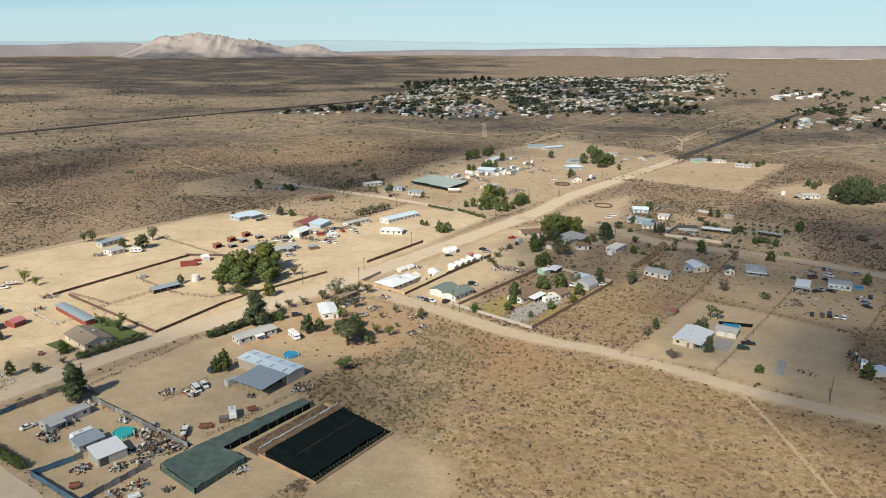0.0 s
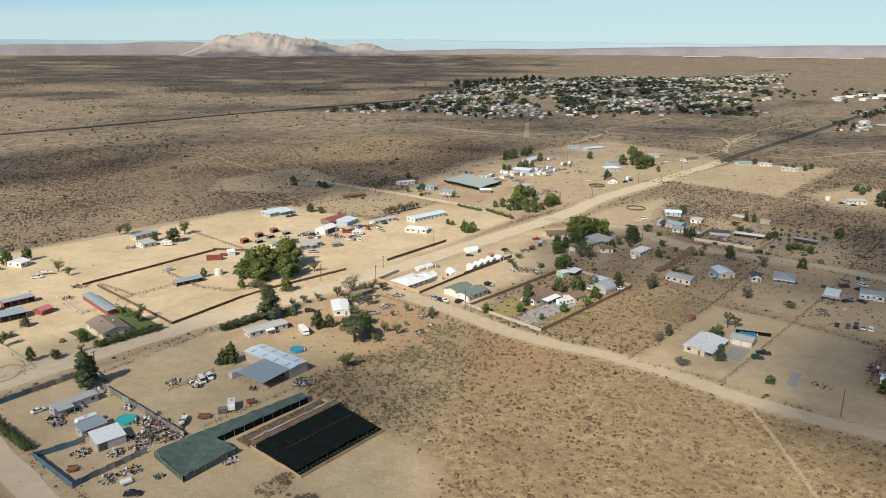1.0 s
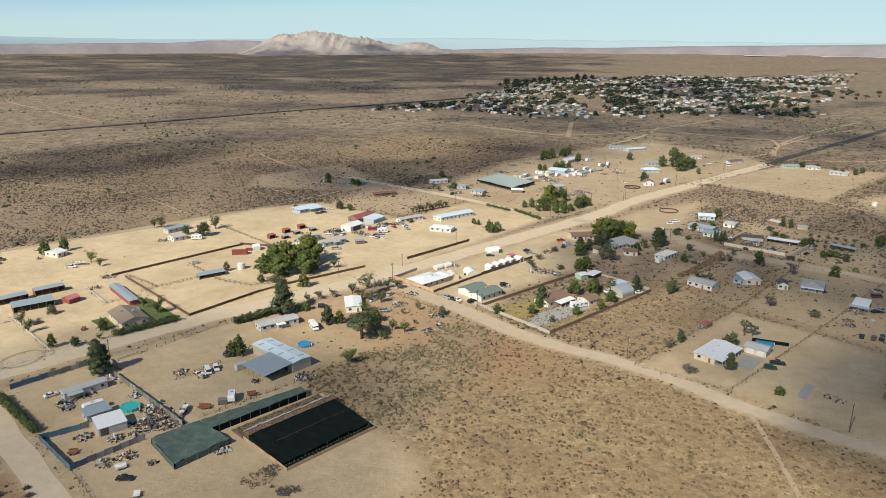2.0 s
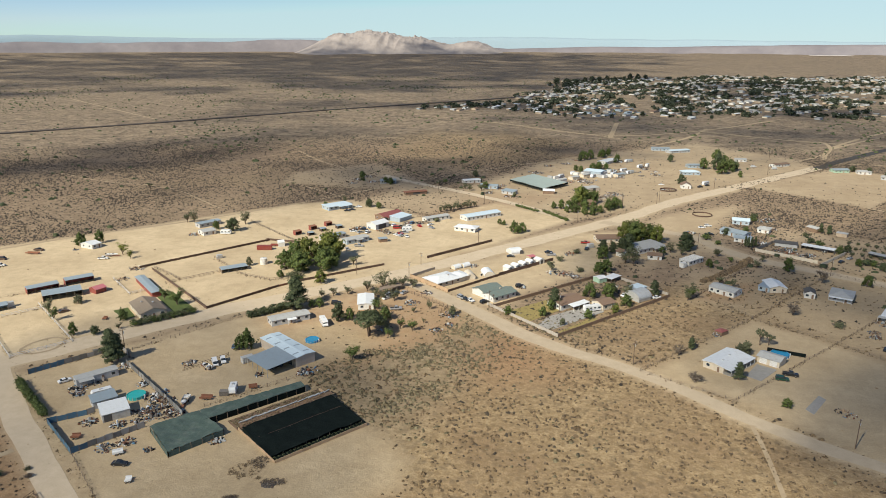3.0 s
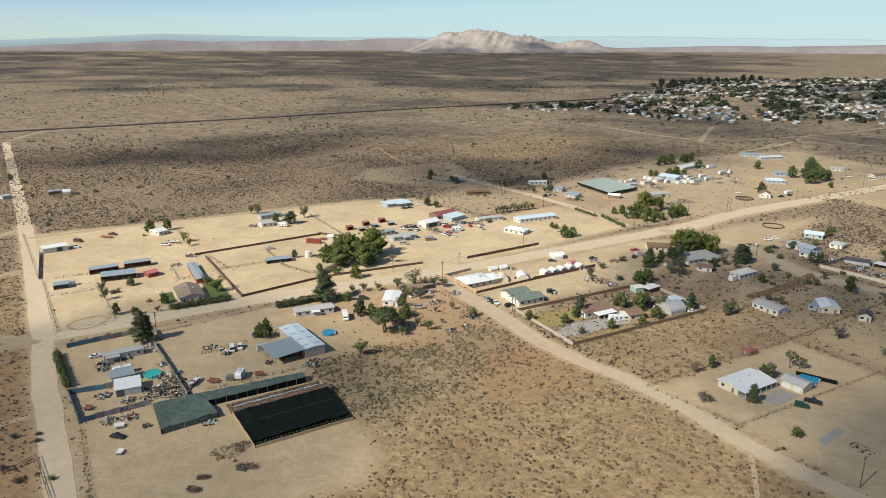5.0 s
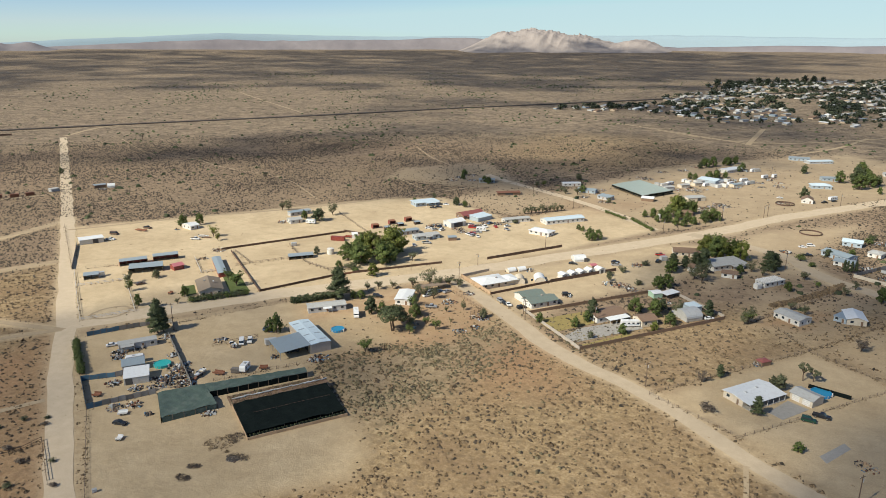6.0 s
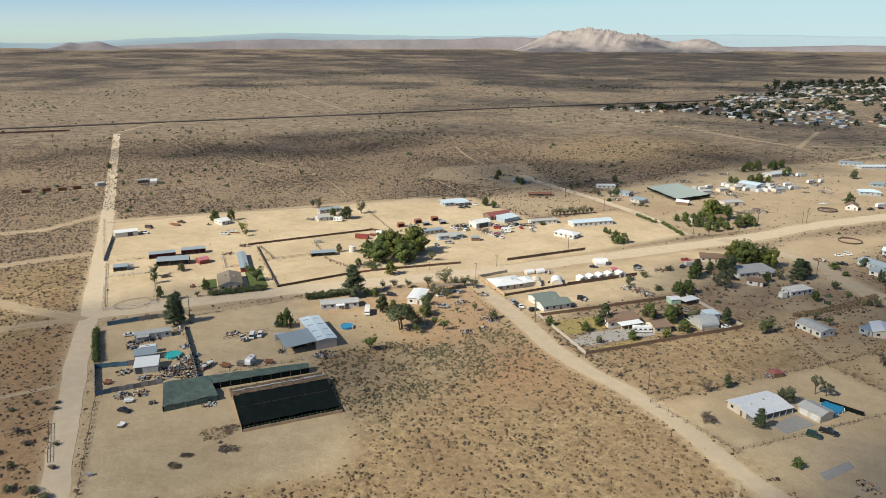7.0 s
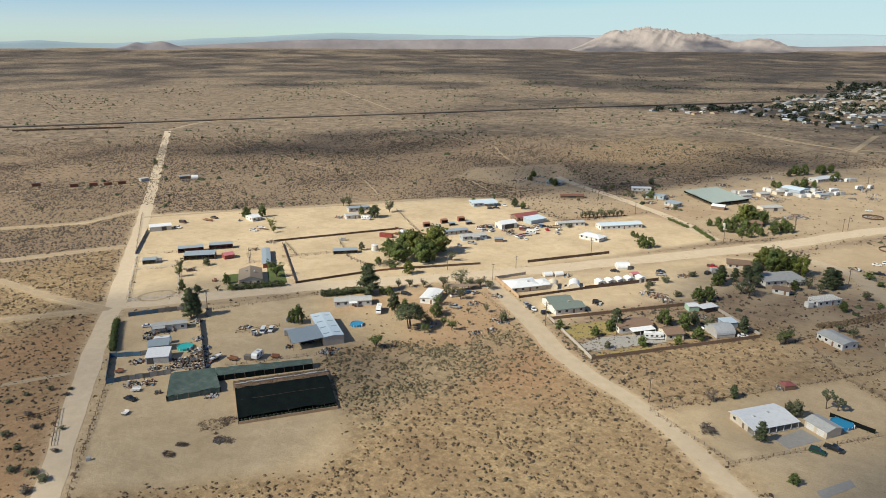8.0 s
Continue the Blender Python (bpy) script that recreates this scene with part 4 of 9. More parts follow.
                    part("skylight", Solid().prism([(y0, z0 - 0.04), (y1, z1 - 0.04), (y1, z1), (y0, z0)], -L / 2 + (i + 0.5) * L / v[0] - 0.4, -L / 2 + (i + 0.5) * L / v[0] + 0.4), STEEL_ROOF, r)
        elif kind == "skirt":
            part("skirting", Solid().box(0, 0, 0, L + 0.06, W + 0.06, 0.45), v[0], e)
        elif kind == "slats":          # open rafters on the roof
            for i in range(int(L / 0.9) + 1):
                part("rafter", Solid().box(-L / 2 + i * 0.9, 0, h + 0.35, 0.25, W + 0.8, 0.18), WHITE_WOOD, e)
    return e


def shelter(x, y, turn, L, W, h, cover=STEEL_ROOF, label="", back=None, posts=WOOD, drop=0.6, name="shelter", category="shelter", group="", base=0.0):
    """A lean-to roof on posts, low at the front (-y), with a back wall where given."""
    e = thing(name, pose(x, y, base, 0, 0, turn), label, category, group)
    part("roof", Solid().prism([(-W / 2, h - drop), (W / 2, h), (W / 2, h + 0.12), (-W / 2, h - drop + 0.12)], -L / 2, L / 2), cover, e)
    k = max(2, round(L / 3.5) + 1)
    for i in range(k):
        at = -L / 2 + 0.2 + (L - 0.4) * i / (k - 1)
        part("post", Solid().box(at, -W / 2 + 0.2, 0, 0.16, 0.16, h - drop + 0.03), posts, e)
        part("post", Solid().box(at, W / 2 - 0.2, 0, 0.16, 0.16, h - 0.04), posts, e)
    if back:
        part("back_wall", Solid().box(0, W / 2 - 0.05, 0, L - 0.3, 0.1, h - 0.1), back, e)
        for s in (-1, 1):
            part("side_wall", Solid().prism([(-W / 2 + 0.3, 0), (W / 2 - 0.12, 0), (W / 2 - 0.12, h - 0.1), (-W / 2 + 0.3, h - drop)], s * (L / 2 - 0.1) - 0.05, s * (L / 2 - 0.1) + 0.05), back, e)
    return e


VERGES = []


def fence(x0, y0, x1, y1, h=1.3, kind="rail", post=WOOD, panel=PANEL, step=3.0, label="", category="fence", name="fence"):
    """Posts with rails, wires or sheets between two points."""
    n = max(1, round(math.hypot(x1 - x0, y1 - y0) / step))
    turn = math.degrees(math.atan2(y1 - y0, x1 - x0))
    d = math.hypot(x1 - x0, y1 - y0) / n
    e = thing(name, pose(x0, y0, 0, 0, 0, turn), label, category)
    rng = random.Random(int(x0 * 31 + y0 * 17))
    post_mesh = Solid().box(0, 0, -0.2, 0.14, 0.14, h + 0.3).mesh("post", post)
    if kind == "sheet":
        pieces = [Solid().box(d / 2, 0, 0.04, d - 0.05, 0.05, h).mesh("panel", panel), Solid().box(d / 2, 0, 0.02, d - 0.03, 0.06, h * 0.93).mesh("panel", panel)]
    elif kind == "tie":
        pieces = [Solid().box(d / 2, 0, 0.0, d - 0.04, 0.22, h).mesh("board", panel)]
    elif kind == "wall":
        pieces = [Solid().box(d / 2, 0, -0.05, d, 0.2, h).mesh("block_course", panel)]
    else:
        s = Solid()
        for z in (0.45, 0.95):
            s.box(d / 2, 0, h * z - 0.1, d, 0.06, 0.14)
        pieces = [s.mesh("rail", panel)]
    VERGES.append((x0, y0, x1, y1))
    if kind == "wire":
        line = Solid()
        for z in (0.3, 0.64, 0.94):
            line.box(n * d / 2, 0, h * z, n * d, 0.03, 0.03)
        part("wire", line, panel, e)
    for i in range(n + 1):
        o = new("post", post_mesh)
        o.parent = e
        o.matrix_basis = pose(i * d, 0, 0, rng.uniform(-3, 3), rng.uniform(-3, 3), rng.uniform(-5, 5))
        if i < n and kind != "wire":
            o = new(pieces[0].name, pieces[i % len(pieces)])
            o.parent = e
            o.matrix_basis = pose(i * d, 0, rng.uniform(-0.06, 0.02), rng.uniform(-2.5, 2.5) if kind == "sheet" else 0, 0, 0)
    return e


def wheel_mesh(r):
    s = Solid()
    s.rod((0, -0.11, 0), (0, 0.11, 0), r, sides=12)
    return s


SHARED = {}


def shared(key, make):
    if key not in SHARED:
        SHARED[key] = make()
    return SHARED[key]


def wheels(e, places, r=0.34):
    for x, y in places:
        t = part("wheel", shared(("tyre", r), lambda: wheel_mesh(r).mesh("tyre", TYRE)), None, e)
        t.location = (x, y, r)
        rim = part("rim", shared(("rim", r), lambda: Solid().rod((0, -0.125, 0), (0, 0.125, 0), r * 0.55, sides=10).mesh("rim", CHROME)), None, t)


CAR_SHAPES = {      # outline of the body, outline of the glazed cabin, outline of the cabin's roof, length, width
    "sedan": ([(-2.3, 0.3), (2.25, 0.3), (2.3, 0.6), (1.9, 0.85), (1.0, 0.95), (-1.5, 0.97), (-2.2, 0.9), (-2.32, 0.6)], [(1.0, 0.94), (0.35, 1.38), (-0.9, 1.4), (-1.6, 0.96)], [(0.3, 1.37), (0.2, 1.44), (-0.8, 1.46), (-0.95, 1.38)], 4.6, 1.75),
    "suv": ([(-2.3, 0.36), (2.25, 0.36), (2.3, 0.75), (2.1, 1.0), (1.1, 1.08), (-2.25, 1.1), (-2.33, 0.7)], [(1.1, 1.07), (0.5, 1.66), (-2.1, 1.68), (-2.25, 1.09)], [(0.48, 1.64), (0.4, 1.75), (-2.0, 1.77), (-2.12, 1.66)], 4.6, 1.85),
    "pickup": ([(-2.75, 0.45), (2.7, 0.45), (2.75, 0.8), (2.55, 1.05), (1.35, 1.12), (-2.72, 1.12), (-2.8, 0.7)], [(1.35, 1.11), (0.75, 1.72), (-0.55, 1.74), (-0.75, 1.12)], [(0.72, 1.7), (0.65, 1.81), (-0.5, 1.83), (-0.57, 1.72)], 5.5, 1.9),
    "van": ([(-2.6, 0.36), (2.45, 0.36), (2.55, 0.8), (2.2, 1.15), (-2.6, 1.2), (-2.65, 0.7)], [(2.2, 1.14), (1.5, 1.9), (-2.5, 1.95), (-2.6, 1.19)], [(1.5, 1.88), (1.4, 2.05), (-2.4, 2.1), (-2.52, 1.93)], 5.1, 1.95),
}


def car(x, y, turn, kind="sedan", paint="white", label="", base=0.0):
    body, cabin, top, L, W = CAR_SHAPES[kind]
    names = {"sedan": "car", "suv": "suv", "pickup": "pickup_truck", "van": "van"}
    e = thing(names[kind], pose(x, y, base, 0, 0, turn), label or f"{paint} {names[kind].replace('_', ' ')} parked on bare sand", "pickup" if kind == "pickup" else "car")
    p = PAINTS[paint]
    swap = lambda pts: [(a, b) for a, b in pts]
    part("body", shared((kind, paint, "b"), lambda: Solid().prism(swap(body), -W / 2, W / 2, "y").mesh("body", p)), None, e)
    part("glasshouse", shared((kind, "g"), lambda: Solid().prism(swap(cabin), -W / 2 + 0.12, W / 2 - 0.12, "y").mesh("glasshouse", GLASS)), None, e)
    part("roof", shared((kind, paint, "r"), lambda: Solid().prism(swap(top), -W / 2 + 0.1, W / 2 - 0.1, "y").mesh("roof", p)), None, e)
    wheels(e, [(sx * L * 0.31, sy * (W / 2 - 0.1)) for sx in (-1, 1) for sy in (-1, 1)], 0.34 if kind != "pickup" else 0.39)
    if kind == "pickup":
        part("bed", shared((kind, "bed"), lambda: Solid().box(-1.75, 0, 0.95, 1.75, W - 0.25, 0.19).mesh("bed", TYRE)), None, e)
    for s in (-1, 1):
        part("headlight", shared((kind, "h"), lambda: Solid().box(0, 0, 0, 0.08, 0.3, 0.14).mesh("headlight", CHROME)), None, e).location = (L / 2 - 0.06, s * (W / 2 - 0.3), 0.68)
    return e


def camper(x, y, turn, L=7.0, motor=True, label="white motorhome with dark side windows parked on sand", stripe=True, W=2.3, h=2.9):
    """A motorhome, or a travel trailer where motor is False."""
    e = thing("motorhome" if motor else "travel_trailer", pose(x, y, 0, 0, 0, turn), label, "camper")
    a = L / 2
    if motor:
        o = [(-a, 0.5), (a, 0.5), (a + 0.05, 1.1), (a - 0.35, 1.5), (a - 0.5, 2.0), (a - 0.1, 2.25), (a - 0.4, h), (-a + 0.15, h), (-a, h - 0.2)]
    else:
        o = [(-a, 0.5), (a - 0.4, 0.5), (a, 1.0), (a - 0.15, 2.2), (a - 0.6, h), (-a + 0.5, h), (-a, 2.2)]
    part("body", Solid().prism(o, -W / 2, W / 2, "y"), PAINTS["white"], e)
    n = max(2, int(L / 2))
    for s in (-1, 1):
        for i in range(n):
            part("window", Solid().box(-a + (i + 0.6) * L / n - 0.2, s * (W / 2 + 0.01), 1.5, 1.0, 0.04, 0.65), GLASS, e)
        if stripe:
            part("stripe", Solid().box(-0.2, s * (W / 2 + 0.012), 1.1, L - 0.8, 0.03, 0.16), PAINTS["blue"], e)
    if motor:
        part("windscreen", Solid().box(a - 0.42, 0, 1.45, 0.1, W - 0.3, 0.6, 0, 0), GLASS, e)
        wheels(e, [(sx * a * 0.62, sy * (W / 2 - 0.12)) for sx in (-1, 1) for sy in (-1, 1)], 0.4)
    else:
        part("drawbar", Solid().box(a + 0.5, 0, 0.45, 1.3, 0.1, 0.1), TYRE, e)
        wheels(e, [(sx * 0.42, sy * (W / 2 - 0.12)) for sx in (-1, 1) for sy in (-1, 1)], 0.34)
    part("roof_unit", Solid().box(-0.4, 0, h, 0.9, 0.7, 0.28), PLASTIC, e)
    return e


def boat(x, y, turn, L=6.0, label="white motorboat on a trailer on the sand"):
    e = thing("boat", pose(x, y, 0, 0, 0, turn), label, "boat")
    s, n = Solid(), 8
    for i in range(n + 1):
        u = i / n
        w = 1.1 * min(1, 2.2 * (1 - u)) ** 0.6 if u > 0.5 else 1.1
        w = max(w, 0.03)
        xx = -L / 2 + u * L
        s.v += [(xx, -w, 1.45 + 0.2 * u), (xx, -w * 0.75, 0.75 + 0.25 * u), (xx, 0, 0.6 + 0.45 * u), (xx, w * 0.75, 0.75 + 0.25 * u), (xx, w, 1.45 + 0.2 * u)]
    for i in range(n):
        for k in range(4):
            s.f.append((i * 5 + k, i * 5 + k + 1, i * 5 + k + 6, i * 5 + k + 5))
    s.f.append((0, 1, 2, 3, 4))
    part("hull", s, PAINTS["white"], e)
    part("deck", Solid().box(-0.4, 0, 1.15, L * 0.6, 1.6, 0.06), PAINTS["tan"], e)
    part("foredeck", Solid().prism([(-0.85, 1.42), (0.85, 1.42), (0.3, 1.6), (-0.3, 1.6)], L * 0.12, L * 0.4), PAINTS["white"], e)
    part("windscreen", Solid().box(L * 0.1, 0, 1.4, 0.08, 1.7, 0.5), GLASS, e)
    part("seat", Solid().box(-L * 0.25, 0, 1.2, 0.5, 1.5, 0.45), PAINTS["white"], e)
    part("outboard_motor", Solid().box(-L / 2 - 0.2, 0, 0.7, 0.35, 0.4, 1.1), PAINTS["black"], e)
    part("trailer_frame", Solid().box(0.6, 0, 0.42, L + 1, 1.2, 0.12), RUST, e)
    part("cradle", Solid().box(-0.6, 0, 0.5, 0.3, 1.3, 0.25), RUST, e)
    wheels(e, [(-0.6, 0.95), (-0.6, -0.95)], 0.3)
    return e


def flat_trailer(x, y, turn, L=5.0, sides=RUST, label="small open trailer on the sand"):
    e = thing("trailer", pose(x, y, 0, 0, 0, turn), label, "trailer")
    part("bed", Solid().box(0, 0, 0.55, L, 2.0, 0.14), sides, e)
    for s in (-1, 1):
        part("side_board", Solid().box(0, s * 0.98, 0.69, L, 0.06, 0.55), sides, e)
    part("drawbar", Solid().box(L / 2 + 0.6, 0, 0.5, 1.3, 0.1, 0.1), RUST, e)
    wheels(e, [(sx * 0.45, sy * 0.95) for sx in (-1, 1) for sy in (-1, 1)], 0.34)
    return e


def box_trailer(x, y, turn, L=6.0, W=2.4, h=2.6, mat=PLASTIC, label="white cargo box standing on the sand", name="storage_box", category="container"):
    e = thing(name, pose(x, y, 0, 0, 0, turn), label, category)
    half = [(-L / 2, -W / 2)]
    for k in range(int(L / 0.7)):
        at = -L / 2 + 0.3 + k * 0.7
        half += [(at, -W / 2), (at + 0.04, -W / 2 - 0.05), (at + 0.16, -W / 2 - 0.05), (at + 0.2, -W / 2)]
    plan = half + [(L / 2, -W / 2)] + [(-a, -b) for a, b in half] + [(-L / 2, W / 2)]
    k = len(plan)
    shell = Solid().add([(a, b, z) for z in (0.12, h + 0.12) for a, b in plan], [tuple(range(k - 1, -1, -1)), tuple(range(k, 2 * k))] + [(i, (i + 1) % k, (i + 1) % k + k, i + k) for i in range(k)])
    part("body", shell, mat, e)
    for s in (-1, 1):
        part("door_leaf", Solid().box(L / 2 + 0.03, s * W / 4, 0.25, 0.06, W / 2 - 0.1, h - 0.25), mat, e)
        part("skid", Solid().box(0, s * W * 0.4, 0, L, 0.2, 0.12), RUST, e)
    part("roof_edge", Solid().box(0, 0, h + 0.12, L + 0.08, W + 0.08, 0.06), mat, e)
    return e


def pool(x, y, r, h, wall, water, label):
    e = thing("swimming_pool", pose(x, y, 0), label, "pool")
    s, n = Solid(), 28
    for rad, z0, z1 in ((r, 0, h),):
        out = [(rad * math.cos(i * math.tau / n), rad * math.sin(i * math.tau / n)) for i in range(n)]
        inn = [(a * 0.95, b * 0.95) for a, b in out]
        s.v = [(a, b, z0) for a, b in out] + [(a, b, z1) for a, b in out] + [(a, b, z1) for a, b in inn] + [(a, b, z0) for a, b in inn]
        for i in range(n):
            j = (i + 1) % n
            s.f += [(i, j, n + j, n + i), (n + i, n + j, 2 * n + j, 2 * n + i), (2 * n + i, 2 * n + j, 3 * n + j, 3 * n + i)]
    part("side", s, wall, e)
    part("surface", Solid().rod((0, 0, 0.02), (0, 0, h * 0.86), r * 0.948, sides=n), water, e)
    for i in range(0, n, 2):
        a = i * math.tau / n
        part("strut", Solid().box(r * 1.03 * math.cos(a), r * 1.03 * math.sin(a), 0, 0.1, 0.1, h + 0.03, a), WHITE_WOOD, e)
    part("ladder", Solid().box(r * 1.06, 0, 0, 0.3, 0.6, h + 0.25), WHITE_WOOD, e)
    return e


def tank(x, y, r, h, mat, label):
    e = thing("tank", pose(x, y, 0), label, "tank")
    part("shell", Solid().rod((0, 0, 0), (0, 0, h), r, sides=18), mat, e)
    part("lid", Solid().rod((0, 0, h), (0, 0, h + 0.35), r, r * 0.2, 18), mat, e)
    part("hatch", Solid().rod((0, 0, h + 0.3), (0, 0, h + 0.45), 0.3, sides=10), CHROME, e)
    return e


def utility_pole(x, y, h=10.0, turn=0.0, arm=True):
    e = thing("utility_pole", pose(x, y, 0, 0, 0, turn), "weathered wooden utility pole beside the dirt road", "utility pole", "utility poles")
    part("pole", Solid().rod((0, 0, -0.4), (0, 0, h), 0.17, 0.12, 8), POLE_WOOD, e)
    if arm:
        c = part("crossarm", Solid().box(0, 0, h - 0.7, 2.3, 0.12, 0.14), POLE_WOOD, e)
        for i in (-1.05, 1.05):
            part("insulator", Solid().rod((i, 0, h - 0.56), (i, 0, h - 0.3), 0.07, sides=6), PLASTIC, c)
        part("transformer", Solid().rod((0.32, 0, h - 2.2), (0.32, 0, h - 1.3), 0.22, sides=10), METAL_WALL, e)
    return e


def junk_pile(x, y, r=3.0, count=14, seed=1, label="heap of mixed scrap, boards and old tyres on sand", tall=1.2, mats=None):
    rng = random.Random(seed)
    e = thing("junk_heap", pose(x, y, 0), label, "junk")
    mats = mats or (SCRAP, RUST, WOOD, PLASTIC, DARK_WOOD, SCRAP, SCRAP, PAINTS["white"], BLUE_WALL, TYRE)
    for i in range(count):
        a, d = rng.uniform(0, math.tau), r * math.sqrt(rng.random())
        px_, py_ = d * math.cos(a), d * math.sin(a)
        kind = rng.random()
        mat = rng.choice(mats)
        s = Solid()
        if kind < 0.4:
            name = "crate"
            hh = rng.uniform(0.3, tall * 0.75)
            s.box(0, 0, 0, rng.uniform(0.35, 1.2), rng.uniform(0.35, 1.0), hh)
            s.box(0, 0, hh, 0.5, 0.45, rng.uniform(0.05, 0.4), 0.4)
        elif kind < 0.7:
            name = "board"
            s.box(0, 0, 0.02, rng.uniform(1.0, 3.0), rng.uniform(0.12, 0.7), rng.uniform(0.05, 0.2))
            s.box(0.3, 0.1, 0.2, rng.uniform(1.0, 2.5), 0.2, 0.12, 0.5)
        elif kind < 0.85:
            name, mat = "tyre", TYRE
            s.rod((0, 0, 0), (0, 0, 0.25), 0.36, sides=10)
            s.rod((0.2, 0.1, 0.25), (0.2, 0.1, 0.5), 0.36, sides=10)
        else:
            name = "drum"
            s.rod((0, 0, 0), (0, 0, 0.9), 0.3, sides=10)
            s.rod((0, 0, 0.9), (0, 0, 0.95), 0.27, sides=10)
        o = part(name, s, mat, e)
        o.matrix_basis = pose(px_, py_, 0, 0, 0, rng.uniform(0, 360))
    litter = Solid()
    for i in range(int(count * 7)):
        a, d = rng.uniform(0, math.tau), r * 1.35 * math.sqrt(rng.random())
        k = rng.uniform(0.08, 0.34)
        litter.box(d * math.cos(a), d * math.sin(a), 0, k * rng.uniform(0.8, 3.2), k, k * rng.uniform(0.3, 1.5), rng.uniform(0, 3.1))
    tagged(part("litter", litter, LITTER, e), kind="stuff")
    return e


# ---- plants ----
def leaves_at(solid, centre, size, count, rng, flat=0.6, leaf=0.3, heart=None):
    """Small leaf quads round a centre, turned outwards from it and from the heart of the crown."""
    centre = Vector(centre)
    away = (centre - Vector(heart)).normalized() * 0.8 if heart else Vector((0, 0, 0.5))
    for _ in range(count):
        d = Vector((rng.gauss(0, 1), rng.gauss(0, 1), rng.gauss(0, flat)))
        face = d.normalized() * 0.7 + away + Vector((rng.uniform(-1, 1), rng.uniform(-1, 1), rng.uniform(-1, 1))) * 0.55
        leaf_quad(solid, centre + d * size * 0.5, face, leaf * rng.uniform(0.6, 1.4), rng)


def leaf_quad(solid, c, face, k, rng):
    q = face.to_track_quat("Z", "Y")
    a = rng.uniform(0, math.tau)
    u, v = q @ Vector((math.cos(a) * k, math.sin(a) * k, 0)), q @ Vector((-math.sin(a) * k * 0.62, math.cos(a) * k * 0.62, 0.12 * k))
    o = len(solid.v)
    solid.v += [tuple(c - u - v * 0.7), tuple(c - v), tuple(c + u), tuple(c + v)]
    solid.f.append((o, o + 1, o + 2, o + 3))


def lobe(solid, c, r, count, rng, leaf, flat=0.8, heart=(0, 0, 3.5)):
    """One rounded, ragged mass of foliage: leaves on and just under its surface."""
    c = Vector(c)
    away = (c - Vector(heart)) * 0.12
    for _ in range(count):
        d = Vector((rng.gauss(0, 1), rng.gauss(0, 1), rng.gauss(0.15, 1))).normalized()
        p = c + Vector((d.x, d.y, d.z * flat)) * r * (0.62 + 0.5 * rng.random() ** 0.7)
        p.z = max(0.15, p.z)
        leaf_quad(solid, p, d + away + Vector((rng.uniform(-1, 1), rng.uniform(-1, 1), rng.uniform(-1, 1))) * 0.45, leaf * rng.uniform(0.6, 1.35), rng)


def limb(solid, a, b, r0, r1, rng, bends=3):
    p = Vector(a)
    for i in range(bends):
        u = (i + 1) / bends
        q = Vector(a).lerp(Vector(b), u) + (Vector((rng.uniform(-1, 1), rng.uniform(-1, 1), 0)) * 0.06 * (Vector(b) - Vector(a)).length if i < bends - 1 else Vector())
        solid.rod(p, q, r0 + (r1 - r0) * i / bends, r0 + (r1 - r0) * u, 6)
        p = q


